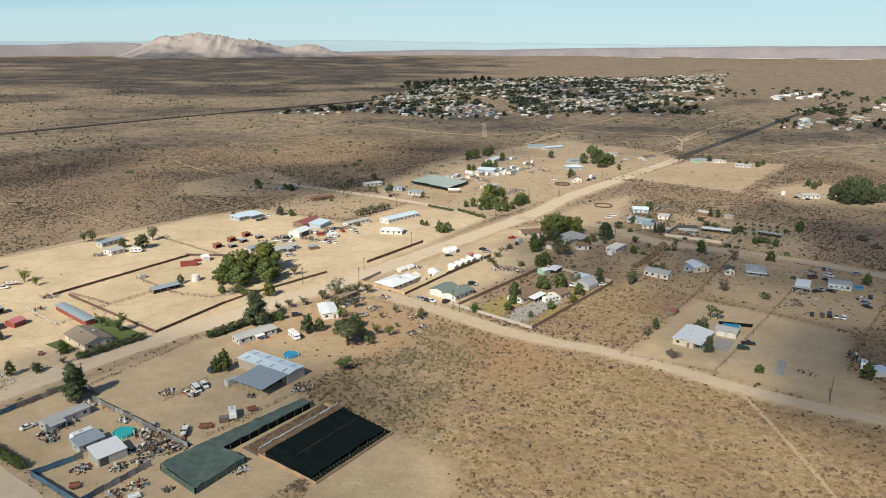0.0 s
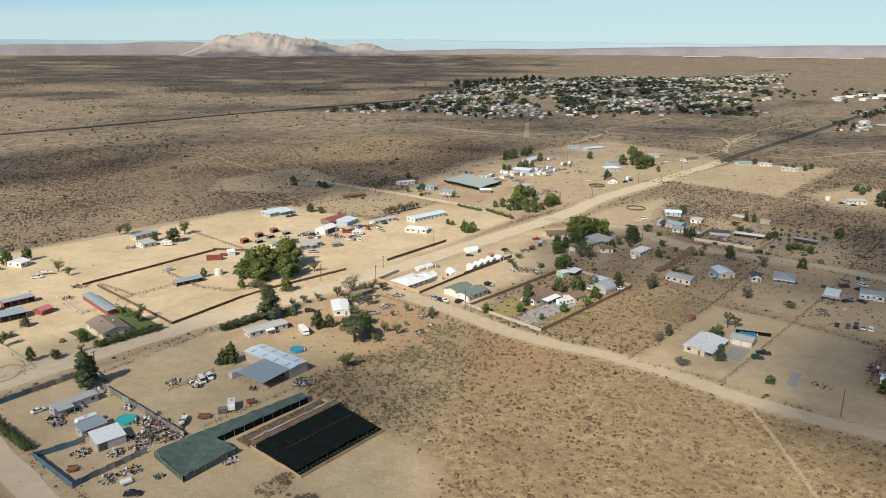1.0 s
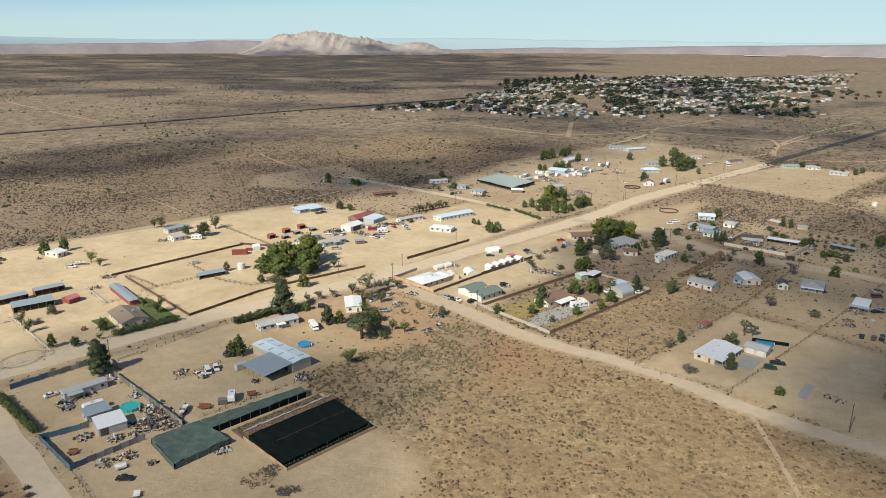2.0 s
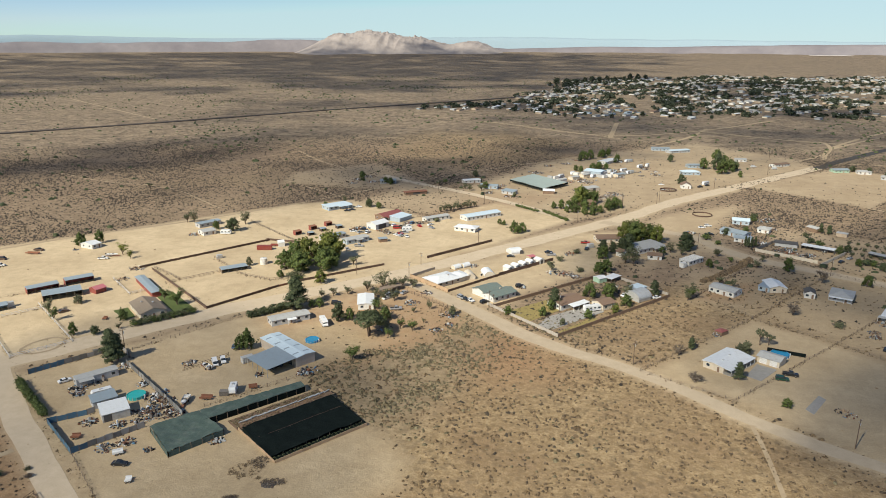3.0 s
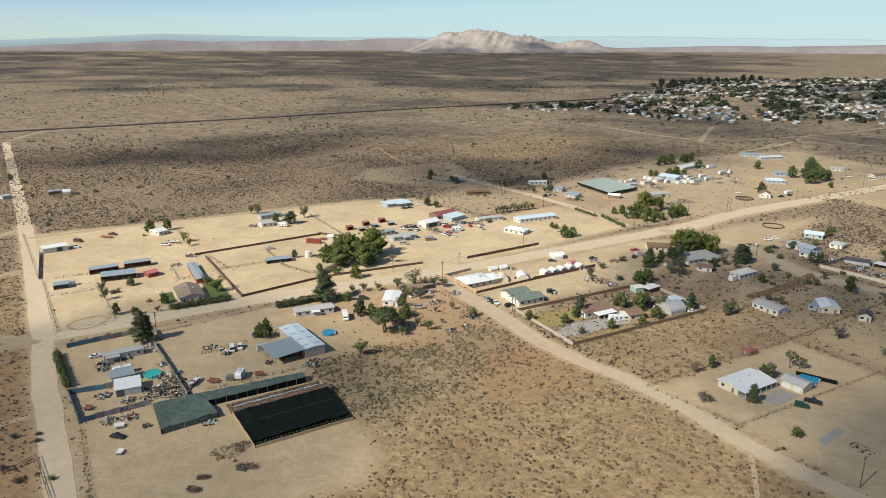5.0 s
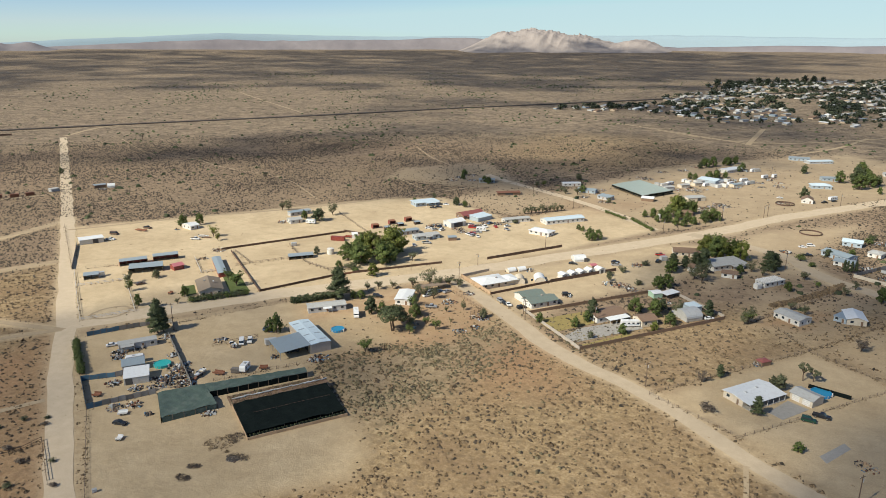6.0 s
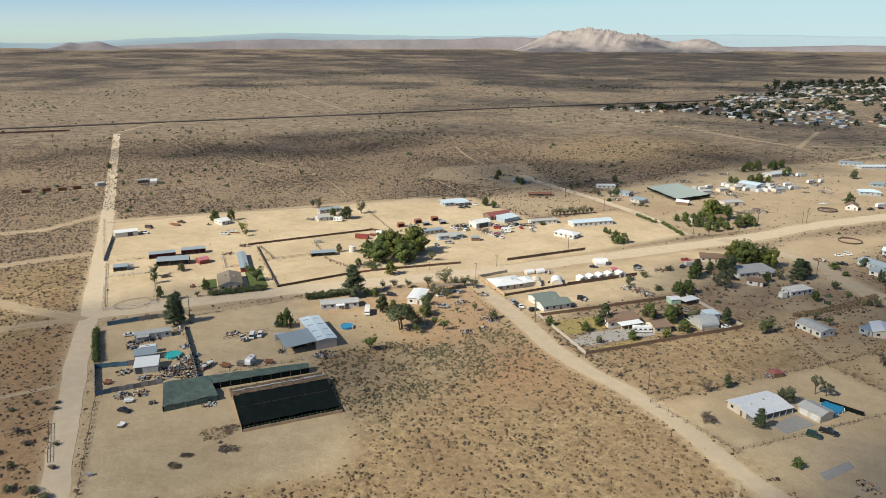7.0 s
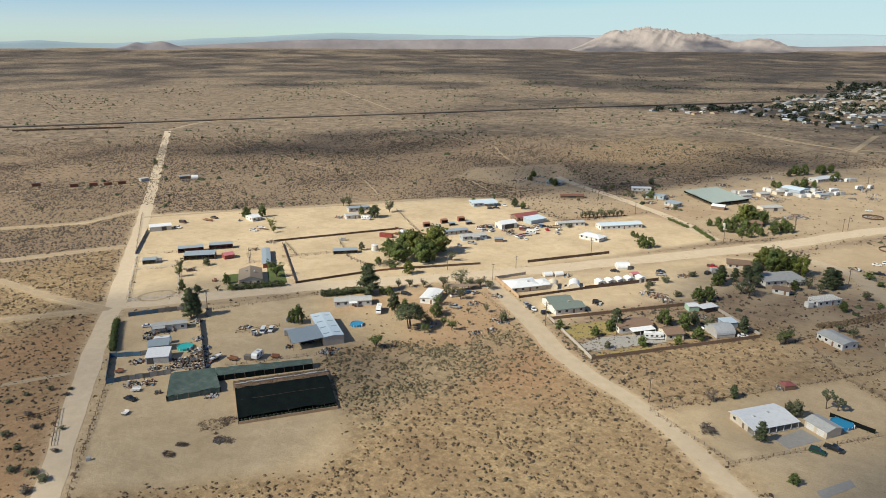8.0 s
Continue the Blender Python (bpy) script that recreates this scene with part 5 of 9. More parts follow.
def tree_meshes(kind, seed, fine=1.0):
    """Trunk and crown of a tree 1 m wide for each metre it says; about 8 m high (bushes 2 m)."""
    rng = random.Random(seed)
    wood, crown = Solid(), Solid()
    if kind == "broad":
        limb(wood, (0, 0, -0.2), (0.15, 0, 2.0), 0.36, 0.26, rng)
        for i in range(17):
            a, up = i * 2.4 + rng.uniform(-0.5, 0.5), (i + 0.5) / 17
            reach = rng.uniform(1.5, 2.9) * math.sin(math.pi * (0.26 + 0.68 * up)) ** 0.8
            tip = Vector((math.cos(a) * reach, math.sin(a) * reach, 1.3 + up * 5.5))
            limb(wood, (0.1, 0, 0.9 + up * 1.4), tip * 0.85, 0.14, 0.04, rng)
            r = rng.uniform(0.75, 1.4)
            lobe(crown, tip, r, int(95 * r * fine), rng, 0.34 / fine ** 0.5)
            for _ in range(3):      # stray sprays break the outline
                spray = tip + (tip - Vector((0, 0, 3.6))).normalized() * r * rng.uniform(0.8, 1.25) + Vector((rng.gauss(0, 0.5), rng.gauss(0, 0.5), rng.gauss(0, 0.4)))
                lobe(crown, spray, 0.42, int(13 * fine), rng, 0.26 / fine ** 0.5)
    elif kind == "umbrella":
        limb(wood, (0, 0, -0.2), (0.2, 0.1, 3.2), 0.3, 0.24, rng)
        limb(wood, (0.5, 0.2, -0.2), (0.9, 0.5, 3.6), 0.22, 0.16, rng)
        for i in range(18):
            a, u = i * 2.4, math.sqrt((i + 0.5) / 18)
            tip = Vector((math.cos(a) * 3.4 * u, math.sin(a) * 3.4 * u, 6.6 - 2.6 * u * u + rng.uniform(-0.5, 0.5)))
            limb(wood, (0.3, 0.2, 2.8), tip, 0.12, 0.03, rng)
            lobe(crown, tip, rng.uniform(1.0, 1.5), int(120 * fine), rng, 0.3 / fine ** 0.5, 0.75, (0, 0, 3.5))
    elif kind == "pine":
        limb(wood, (0, 0, -0.2), (0.1, 0.1, 8.4), 0.3, 0.06, rng, 5)
        for i in range(34):
            z = 1.0 + i * 0.22
            reach = (2.6 * (1 - ((z - 1.4) / 7.6)) ** 0.75 + 0.25) * rng.uniform(0.6, 1.15)
            a = i * 2.4 + rng.uniform(-0.5, 0.5)
            tip = Vector((math.cos(a) * reach, math.sin(a) * reach, z + reach * 0.22))
            limb(wood, (0.05, 0.05, z), tip, 0.07, 0.02, rng, 2)
            for k in range(int(4 * fine) + 1):
                u = 0.35 + 0.65 * k / max(1, int(4 * fine))
                c = Vector((0, 0, z)).lerp(tip, u)
                leaves_at(crown, c, 0.75, int(24 * fine), rng, 0.55, 0.25 / fine ** 0.5, (0, 0, z - 0.9))
    elif kind == "sparse":
        limb(wood, (0, 0, -0.2), (0.2, 0.1, 1.6), 0.22, 0.17, rng)
        for i in range(11):
            a = i * 2.4 + rng.uniform(-0.4, 0.4)
            tip = Vector((math.cos(a) * rng.uniform(0.8, 2.6), math.sin(a) * rng.uniform(0.8, 2.6), rng.uniform(3.0, 7.4)))
            limb(wood, (0.15, 0.1, 1.2), tip, 0.1, 0.02, rng)
            for k in range(int(5 * fine)):
                c = Vector((0.1, 0.1, 2.0)).lerp(tip, rng.uniform(0.5, 1.1)) + Vector((rng.gauss(0, 0.4), rng.gauss(0, 0.4), rng.gauss(0, 0.3)))
                leaves_at(crown, c, 0.85, int(17 * fine), rng, 0.7, 0.23 / fine ** 0.5, (0, 0, 3))
    elif kind == "joshua":
        limb(wood, (0, 0, -0.2), (0.1, 0, 2.6), 0.2, 0.16, rng)
        for i in range(7):
            a = i * 2.4
            mid = Vector((math.cos(a) * 0.8, math.sin(a) * 0.8, 3.4 + rng.uniform(-0.4, 0.6)))
            tip = mid + Vector((math.cos(a) * 0.7, math.sin(a) * 0.7, rng.uniform(0.6, 1.8)))
            limb(wood, (0.1, 0, 2.4), mid, 0.13, 0.1, rng, 2)
            limb(wood, mid, tip, 0.11, 0.09, rng, 2)
            leaves_at(crown, tip, 0.55, int(46 * fine), rng, 0.9, 0.32)
    else:      # bush
        for i in range(7):
            a = i * 2.4
            tip = Vector((math.cos(a) * rng.uniform(0.3, 0.9), math.sin(a) * rng.uniform(0.3, 0.9), rng.uniform(0.7, 1.7)))
            limb(wood, (0, 0, -0.1), tip, 0.05, 0.015, rng, 2)
            for k in range(int(4 * fine)):
                c = tip * rng.uniform(0.55, 1.05) + Vector((rng.gauss(0, 0.22), rng.gauss(0, 0.22), rng.gauss(0, 0.15)))
                c.z = max(0.12, c.z)
                leaves_at(crown, c, 0.5, int(18 * fine), rng, 0.6, 0.15 / fine ** 0.5, (0, 0, 0.3))
    return wood, crown


LEAVES = {"green": LEAF_GREEN, "bright": LEAF_BRIGHT, "dark": LEAF_DARK, "olive": LEAF_OLIVE, "grey": LEAF_GREY}
TREE_LABELS = {"broad": "tree with a dense rounded {} crown growing in sand", "umbrella": "spreading {} pine with a flat-topped crown on bare trunks", "pine": "tall {} conifer with ragged drooping boughs", "sparse": "thin open tree with wispy {} foliage", "joshua": "branching joshua tree with spiky {} leaf clusters", "bush": "low {} shrub with loose foliage on sand"}


def tree(x, y, h, kind="broad", leaf="green", wide=1.0, variant=0, fine=1.0, label="", group=""):
    """A tree of height h; wide stretches its crown."""
    tall = {"broad": 7.9, "umbrella": 7.4, "pine": 8.6, "sparse": 7.4, "joshua": 5.3, "bush": 1.9}[kind]
    slim = 0.82 if kind == "broad" else 1.0
    key = (kind, leaf, variant % 3, fine)
    if key not in SHARED:
        w, c = tree_meshes(kind, 11 + 7 * (variant % 3), fine)
        SHARED[key] = (w.mesh("trunk", BARK), c.mesh("crown", LEAVES[leaf]))
    wm, cm = SHARED[key]
    e = thing("bush" if kind == "bush" else "tree", pose(x, y, 0, 0, 0, (x * 37 + y * 61) % 360) @ Matrix.Diagonal((wide * slim * h / tall, wide * slim * h / tall, h / tall, 1)), label or TREE_LABELS[kind].format({"green": "green", "bright": "yellow-green", "dark": "dark green", "olive": "grey-green", "grey": "leafless grey-brown"}[leaf]), "shrub" if kind == "bush" else "tree", group)
    part("trunk", wm, None, e)
    part("crown", cm, None, e)
    return e


def hedge(x0, y0, x1, y1, h=2.0, w=2.0, leaf="dark", label="clipped dark green hedge along the yard"):
    n = max(2, round(math.hypot(x1 - x0, y1 - y0) / 1.6))
    rng = random.Random(int(x0 * 7 + y1 * 3))
    e = thing("hedge", pose(x0, y0, 0, 0, 0, math.degrees(math.atan2(y1 - y0, x1 - x0))), label, "hedge")
    d = math.hypot(x1 - x0, y1 - y0) / n
    wood, crown = Solid(), Solid()
    for i in range(n + 1):
        wood.rod((i * d, 0, -0.1), (i * d, 0, h * 0.7), 0.06, 0.03, 5)
        for k in range(24):
            leaves_at(crown, (i * d + rng.uniform(-0.8, 0.8), rng.gauss(0, w * 0.22), rng.uniform(0.15, 0.95) * h * rng.uniform(0.85, 1.05)), 0.7, 16, rng, 0.7, 0.3, (i * d, 0, h * 0.3))
    part("stems", wood, BARK, e)
    part("foliage", crown, LEAVES[leaf], e)
    return e


def brush_heap(x, y, long, wide, turn, seed, label, high=0.7, leaf=LEAF_GREY):
    """Cut branches thrown in a flat heap, with twigs sticking out."""
    rng = random.Random(seed)
    e = thing("brush_heap", pose(x, y, 0, 0, 0, turn), label, "brush")
    twigs, bits = Solid(), Solid()
    for i in range(70):
        a, d = rng.uniform(0, math.tau), math.sqrt(rng.random())
        c = Vector((math.cos(a) * d * long, math.sin(a) * d * wide, 0.04 + high * (1 - d) * rng.uniform(0.2, 1.0)))
        w = Vector((rng.uniform(-1, 1), rng.uniform(-1, 1), rng.uniform(-0.15, 0.3))) * rng.uniform(0.5, 1.3)
        twigs.rod(c - w * 0.5, c + w * 0.5, 0.045, 0.015, 4)
        leaves_at(bits, c, 0.7, 9, rng, 0.35, 0.16)
    tagged(part("branches", twigs, BARK, e), kind="stuff")
    part("dry_leaves", bits, leaf, e)
    return e


def ash_bed(x, y, r, seed):
    """A burn pit: a low ragged bed of ash with charred bits."""
    rng = random.Random(seed)
    e = thing("burn_pit", pose(x, y, 0), "grey ash bed of an old burn pit on sand", "burn pit")
    s = Solid()
    n = 40
    s.v = [(0, 0, 0.16)] + [(math.cos(math.tau * i / n) * r * k * q, math.sin(math.tau * i / n) * r * k * q * 0.8, z) for k, z in ((0.55, 0.12), (1.0, -0.06)) for i in range(n) for q in (1 + 0.3 * noise.noise((math.cos(math.tau * i / n) * 2, math.sin(math.tau * i / n) * 2, seed)),)]
    s.f = [(0, 1 + i, 1 + (i + 1) % n) for i in range(n)] + [(1 + i, 1 + n + i, 1 + n + (i + 1) % n, 1 + (i + 1) % n) for i in range(n)]
    part("ash", s, ASH, e)
    for i in range(26):
        a, d = rng.uniform(0, math.tau), r * rng.uniform(0.1, 1.15)
        part("charred_piece", Solid().box(d * math.cos(a), d * math.sin(a) * 0.8, -0.02, rng.uniform(0.2, 0.9), rng.uniform(0.1, 0.35), rng.uniform(0.12, 0.35), rng.uniform(0, 6)), rng.choice((DARK_WOOD, TYRE, SCRAP, WOOD)), e)
    return e


# ---- shade-net nursery ----
def cloth(corners, sag, material, parent, name="net", n=10, seed=1.0):
    """A stretched cloth between four corners, sagging and rippled, with thickness."""
    a, b, c_, d = [Vector(p) for p in corners]
    s = Solid()
    for k in (0, 1):
        for j in range(n + 1):
            for i in range(n + 1):
                u, v = i / n, j / n
                p = a.lerp(b, u).lerp(d.lerp(c_, u), v)
                p.z += -sag * 16 * u * (1 - u) * v * (1 - v) + noise.noise((p.x * 0.35, p.y * 0.35, seed)) * 0.4 + abs(noise.noise((p.x * 1.1 + p.y * 0.3, p.y * 0.8, seed + 3))) * 0.28 - 0.03 * k
                s.v.append(tuple(p))
    m = (n + 1) ** 2
    for j in range(n):
        for i in range(n):
            o = j * (n + 1) + i
            s.f += [(o, o + 1, o + n + 2, o + n + 1), (m + o, m + o + n + 1, m + o + n + 2, m + o + 1)]
    return part(name, s, material, parent, smooth=True)


def posts_along(a, b, h, parent, step=3.5):
    a, b = Vector(a), Vector(b)
    n = max(1, round((b - a).length / step))
    for i in range(n + 1):
        p = a.lerp(b, i / n)
        part("post", Solid().box(p.x, p.y, -0.2, 0.14, 0.14, h + 0.2), WOOD, parent)


def nursery():
    green = thing("shade_house", pose(0, 0, 0), "sagging grey-green shade-cloth canopy on wooden posts", "shade house")
    a, b, c_, d = (-79.5, 175.0, 2.4), (-66.0, 164.0, 2.0), (-56.5, 179.0, 2.0), (-70.0, 187.0, 2.4)
    cloth((a, b, c_, d), 0.5, GREEN_NET, green, n=30)
    for p, q in ((a, b), (b, c_), (c_, d), (d, a)):
        posts_along((*p[:2], 0), (*q[:2], 0), 2.1, green)
    part("front_net", Solid().box((b[0] + c_[0]) / 2, (b[1] + c_[1]) / 2, 0, math.hypot(c_[0] - b[0], c_[1] - b[1]) * 0.96, 0.05, 1.85, math.atan2(c_[1] - b[1], c_[0] - b[0])), GREEN_NET, green)
    part("side_net", Solid().box((b[0] + a[0]) / 2, (b[1] + a[1]) / 2, 0, math.hypot(a[0] - b[0], a[1] - b[1]) * 0.96, 0.05, 1.9, math.atan2(a[1] - b[1], a[0] - b[0])), GREEN_NET, green)
    strip = thing("shade_house", pose(0, 0, 0), "long narrow strip of grey-green shade cloth on posts", "shade house")
    p, q, r, t = (-69.8, 187.2, 2.4), (-65.0, 183.0, 2.2), (-43.5, 211.0, 2.2), (-46.5, 213.5, 2.4)
    cloth((p, q, r, t), 0.25, GREEN_NET, strip, seed=4.0, n=36)
    for m, k in ((p, t), (q, r)):
        posts_along((*m[:2], 0), (*k[:2], 0), 2.15, strip)
    part("back_net", Solid().box((q[0] + r[0]) / 2, (q[1] + r[1]) / 2, 0, math.hypot(r[0] - q[0], r[1] - q[1]), 0.05, 2.1, math.atan2(r[1] - q[1], r[0] - q[0])), BLACK_NET, strip)
    black = thing("shade_house", pose(-51.3, 181.2, 0, 0, 0, math.degrees(math.atan2(26.1, 19.0))), "open nursery bay lined with black shade cloth", "shade house")
    # local x runs along the bay, y = 0 is its back, y = -21 its front
    n = 12
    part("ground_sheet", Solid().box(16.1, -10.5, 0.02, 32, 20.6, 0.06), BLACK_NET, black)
    s = cloth(((0, 0, 2.3), (32.2, 0, 2.3), (32.2, -18.2, 0.9), (0, -18.2, 0.9)), 0.3, BLACK_NET, black, seed=9.0, n=34)
    for i in range(9):
        for y, h in ((-0.1, 2.2), (-18.1, 0.85), (-8.0, 1.4)):
            part("post", Solid().box(0.1 + i * 4.0, y, -0.2, 0.12, 0.12, h + 0.2), WOOD, black)
    for k in (0, 32.2):
        part("side_net", Solid().prism([(-21, 0), (0, 0), (0, 2.3), (-18.2, 0.9), (-21, 0.9)], k - 0.03, k + 0.03), BLACK_NET, black)
    for i in range(11):
        part("wall_board", Solid().box(1.5 + i * 2.93, -21.1, 0, 2.88, 0.16, 1.0 + 0.05 * (i % 3)), TAN_WOOD, black)
    for i in range(8):
        part("side_board", Solid().box(-0.16, -19.6 + i * 3.0, 0, 2.94, 0.12, 0.85 + 0.07 * (i % 3), math.pi / 2), TAN_WOOD, black)
    part("seam", ribbon([(1.5, -7.7), (10, -7.9), (20, -7.6), (31, -7.8)], 0.12, 4, 1.74, 0.5, 0.8), DARK_WOOD, black)
    rng = random.Random(5)
    part("roof_strip", Solid().prism([(0.1, 2.3), (3.4, 2.45), (3.4, 2.55), (0.1, 2.4)], 0.0, 33.0), BROWN_WALL, black)
    brush = Solid()
    for i in range(260):
        leaves_at(brush, (rng.uniform(0.3, 32.7), rng.uniform(0.3, 3.2), 2.5), 0.5, 5, rng, 0.25, 0.2)
    tagged(part("dry_brush", brush, DRY_TUFT, black), kind="stuff")
    for i in range(16):
        roll = Solid().rod((i * 2.06, 2.4 + rng.uniform(-0.25, 0.25), 2.75), (i * 2.06 + 2.2, 2.5 + rng.uniform(-0.3, 0.3), 2.78), rng.uniform(0.14, 0.32), rng.uniform(0.14, 0.32), 7)
        part("cloth_roll", roll, PLASTIC, black, "bleached roll of old netting" if i == 0 else "")
    for i in range(9):
        part("post", Solid().box(0.3 + i * 4.0, 3.3, -0.2, 0.12, 0.12, 2.6), WOOD, black)
    plant = Solid()
    leaves_at(plant, (0, 0, 0.45), 0.42, 16, rng, 0.8, 0.17)
    plant_mesh = plant.mesh("potted_plant", LEAF_DARK)
    pot_mesh = Solid().rod((0, 0, 0.05), (0, 0, 0.4), 0.16, 0.2, 7).mesh("pot", TYRE)
    for row in range(2):
        for i in range(24):
            o = part("potted_plant", plant_mesh, None, black)
            o.matrix_basis = pose(1.0 + i * 1.3, -18.9 - row * 1.1, 0, 0, 0, 40 * i + 70 * row)
            part("pot", pot_mesh, None, o)
    bed = thing("plant_bed", pose(-51.3, 181.2, 0, 0, 0, math.degrees(math.atan2(26.1, 19.0))), "neglected brown planting bed beside the net houses", "plant bed")
    dry = Solid()
    for i in range(420):
        leaves_at(dry, (rng.uniform(0, 32), rng.uniform(3.6, 9.5), 0.2), 0.7, 7, rng, 0.5, 0.24)
    part("dead_foliage", dry, SCRUB_LEAF, bed)
    part("mulch", Solid().box(16, 6.3, 0.0, 33, 7.4, 0.12), BROWN_WALL, bed)
    part("edge_board", Solid().box(33.0, 4.0, 0, 0.3, 10, 0.9), TAN_WOOD, bed)
    heap = junk_pile(-57.5, 176.0, 2.2, 12, 77, "white sacks and pipes heaped against the net house", 0.6, (PLASTIC, PLASTIC, WOOD))
    return black


nursery()


def fence_ring(x, y, r, h, mat, label):
    e = thing("corral", pose(x, y, 0), label, "corral")
    n = 20
    d = 2 * r * math.sin(math.pi / n)
    for i in range(n):
        a, b = i * math.tau / n, (i + 0.5) * math.tau / n
        part("post", Solid().box(r * math.cos(a), r * math.sin(a), -0.2, 0.16, 0.16, h + 0.3), mat, e)
        part("board", Solid().box(r * math.cos(math.pi / n) * math.cos(b), r * math.cos(math.pi / n) * math.sin(b), 0.25, d, 0.08, h - 0.25, b + math.pi / 2), mat, e)
    return e


def pale_net(a, b, c_, d):
    e = thing("shade_house", pose(0, 0, 0), "wide flat shade house roofed with pale grey-green cloth", "shade house")
    cloth([(*p, 3.0) for p in (a, b, c_, d)], 0.3, PALE_NET, e, seed=2.0)
    for p, q in ((a, b), (b, c_), (c_, d), (d, a)):
        posts_along((*p, 0), (*q, 0), 2.9, e)
        part("side_net", Solid().box((p[0] + q[0]) / 2, (p[1] + q[1]) / 2, 1.6, math.hypot(q[0] - p[0], q[1] - p[1]), 0.05, 1.2, math.atan2(q[1] - p[1], q[0] - p[0])), BLACK_NET, e)
    return e


# ---- the things ----

# yard with the turquoise pool, at the road corner
house(-120.4, 202.2, 54, 14.3, 4.4, 2.9, "gable", GREY_WALL, PALE_ROOF, "long pale grey single-wide mobile home in a cluttered yard", 0.16, 0.15, name="mobile_home", category="mobile home", extras=(("porch", -6.5, -1.5, 2.2, PALE_ROOF),))
house(-97.6, 182.0, 47, 8.6, 7.8, 3.0, "shed", METAL_WALL, WHITE_ROOF, "white-roofed metal shed beside scrap heaps", 0.09, 0.2, False, name="shed", category="shed", extras=(("gate", -2.5, 2.4, 2.4),))
house(-105.9, 187.6, 51, 8.0, 5.5, 2.8, "shed", GREY_WALL, STEEL_ROOF, "shed with a blue-grey lean-to metal roof", 0.1, 0.3, True, name="shed", category="shed")
camper(-109.6, 191.6, 50, 7.0, False, "white travel trailer behind the sheds")
pool(-98.4, 194.3, 3.1, 1.0, TURQUOISE, TURQUOISE, "round above-ground pool with a turquoise cover")
car(-129.9, 197.8, 55, "sedan", "white")
fence(-147.1, 199.7, -140.6, 210.2, 2.0, "sheet", WOOD, BLUE_PANEL, 2.6, "patchwork fence of blue sheets")
fence(-140.6, 210.2, -131.5, 223.4, 2.0, "sheet", WOOD, PANEL, 2.6, "patchwork fence of weathered grey sheets")
fence(-136.0, 220.0, -127.6, 226.1, 2.0, "sheet", WOOD, PANEL, 2.6, "patchwork fence of weathered grey sheets")
fence(-127.6, 226.1, -119.4, 220.2, 2.0, "sheet", WOOD, PANEL, 2.6, "patchwork fence of weathered grey sheets")
fence(-117.8, 215.4, -75.9, 186.8, 2.0, "sheet", WOOD, PANEL, 2.6, "patchwork fence of weathered grey sheets")
fence(-114.5, 171.9, -106.1, 179.8, 2.0, "sheet", WOOD, BLUE_PANEL, 2.6, "patchwork fence of blue sheets")
fence(-106.1, 179.8, -104.9, 181.9, 2.0, "sheet", WOOD, PANEL, 2.6, "patchwork fence of weathered grey sheets")
fence(-114.5, 171.9, -95.0, 159.0, 2.0, "sheet", WOOD, BLUE_PANEL, 2.6, "patchwork fence of blue sheets")
fence(-95.0, 159.0, -92.6, 163.4, 2.0, "sheet", WOOD, BLUE_PANEL, 2.6, "patchwork fence of blue sheets")
fence(-92.6, 163.4, -83.1, 177.4, 2.0, "sheet", WOOD, PANEL, 2.6, "patchwork fence of weathered grey sheets")
fence(-150.6, 197.7, -115.4, 173.1, 1.2, "wire", WOOD, WOOD, 4.0, "wire fence on grey wooden posts")
hedge(*(-144.6, 192.5), *(-119.1, 175.5), 2.6, 2.2, "green", "row of loose green shrubs along the yard fence")
junk_pile(-83.6, 186.8, 4, 22, 3)
junk_pile(-87.0, 192.3, 3.5, 20, 4)
junk_pile(-92.6, 194.6, 2.5, 10, 5)
junk_pile(-121.5, 194.2, 2.6, 14, 6)
junk_pile(-119.0, 207.1, 2.5, 12, 7)
junk_pile(-102.3, 175.7, 2.2, 9, 8)
junk_pile(-86.8, 180.4, 2.4, 9, 9)
junk_pile(-87.4, 163.9, 2.2, 8, 10)
junk_pile(-83.2, 168.0, 2.2, 9, 11)
junk_pile(-118.5, 200.7, 2.5, 8, 12)
junk_pile(-87.5, 187.0, 2.6, 12, 13)
junk_pile(-79.0, 187.2, 2.5, 12, 14)
junk_pile(-92.0, 176.7, 2, 8, 15)
junk_pile(-101.5, 202.9, 2, 8, 16)
junk_pile(-89.6, 185.5, 2, 8, 17)
junk_pile(-91.7, 197.9, 2.4, 10, 18)
junk_pile(-117.2, 213.9, 2.2, 8, 19)
junk_pile(-118.5, 190.7, 1.6, 6, 20)
flat_trailer(-99.9, 166.9, 20, 2.6, RUST, "small rusty farm implement on sand")
car(-77.3, 157.5, 10, "sedan", "black")
flat_trailer(-81.6, 162.3, 40, 3.0, PAINTS["white"], "small utility trailer with white side boards")
flat_trailer(-69.9, 151.2, 25, 1.7, PAINTS["white"], "tiny white box trailer on the open lot")
box_trailer(-54.0, 129.8, 60, 1.2, 0.9, 0.8, PLASTIC, "small white bin lying by the road fence", "bin", "bin")
ash_bed(-31.5, 159.0, 2.4, 71)
brush_heap(-30.6, 160.2, 3.6, 2.2, 20, 76, "ragged scatter of charred brush round an ash bed", 0.35)
brush_heap(-40.7, 163.9, 5.0, 4.2, 40, 72, "low heap of cut brown brush on sand", 0.6, GOLD_SCRUB)
brush_heap(-38.7, 168.3, 3.4, 2.8, 80, 73, "small scatter of cut brown brush on sand", 0.5)
brush_heap(-39.0, 151.0, 2.2, 1.0, 20, 74, "small scatter of cut brown brush on sand", 0.3)
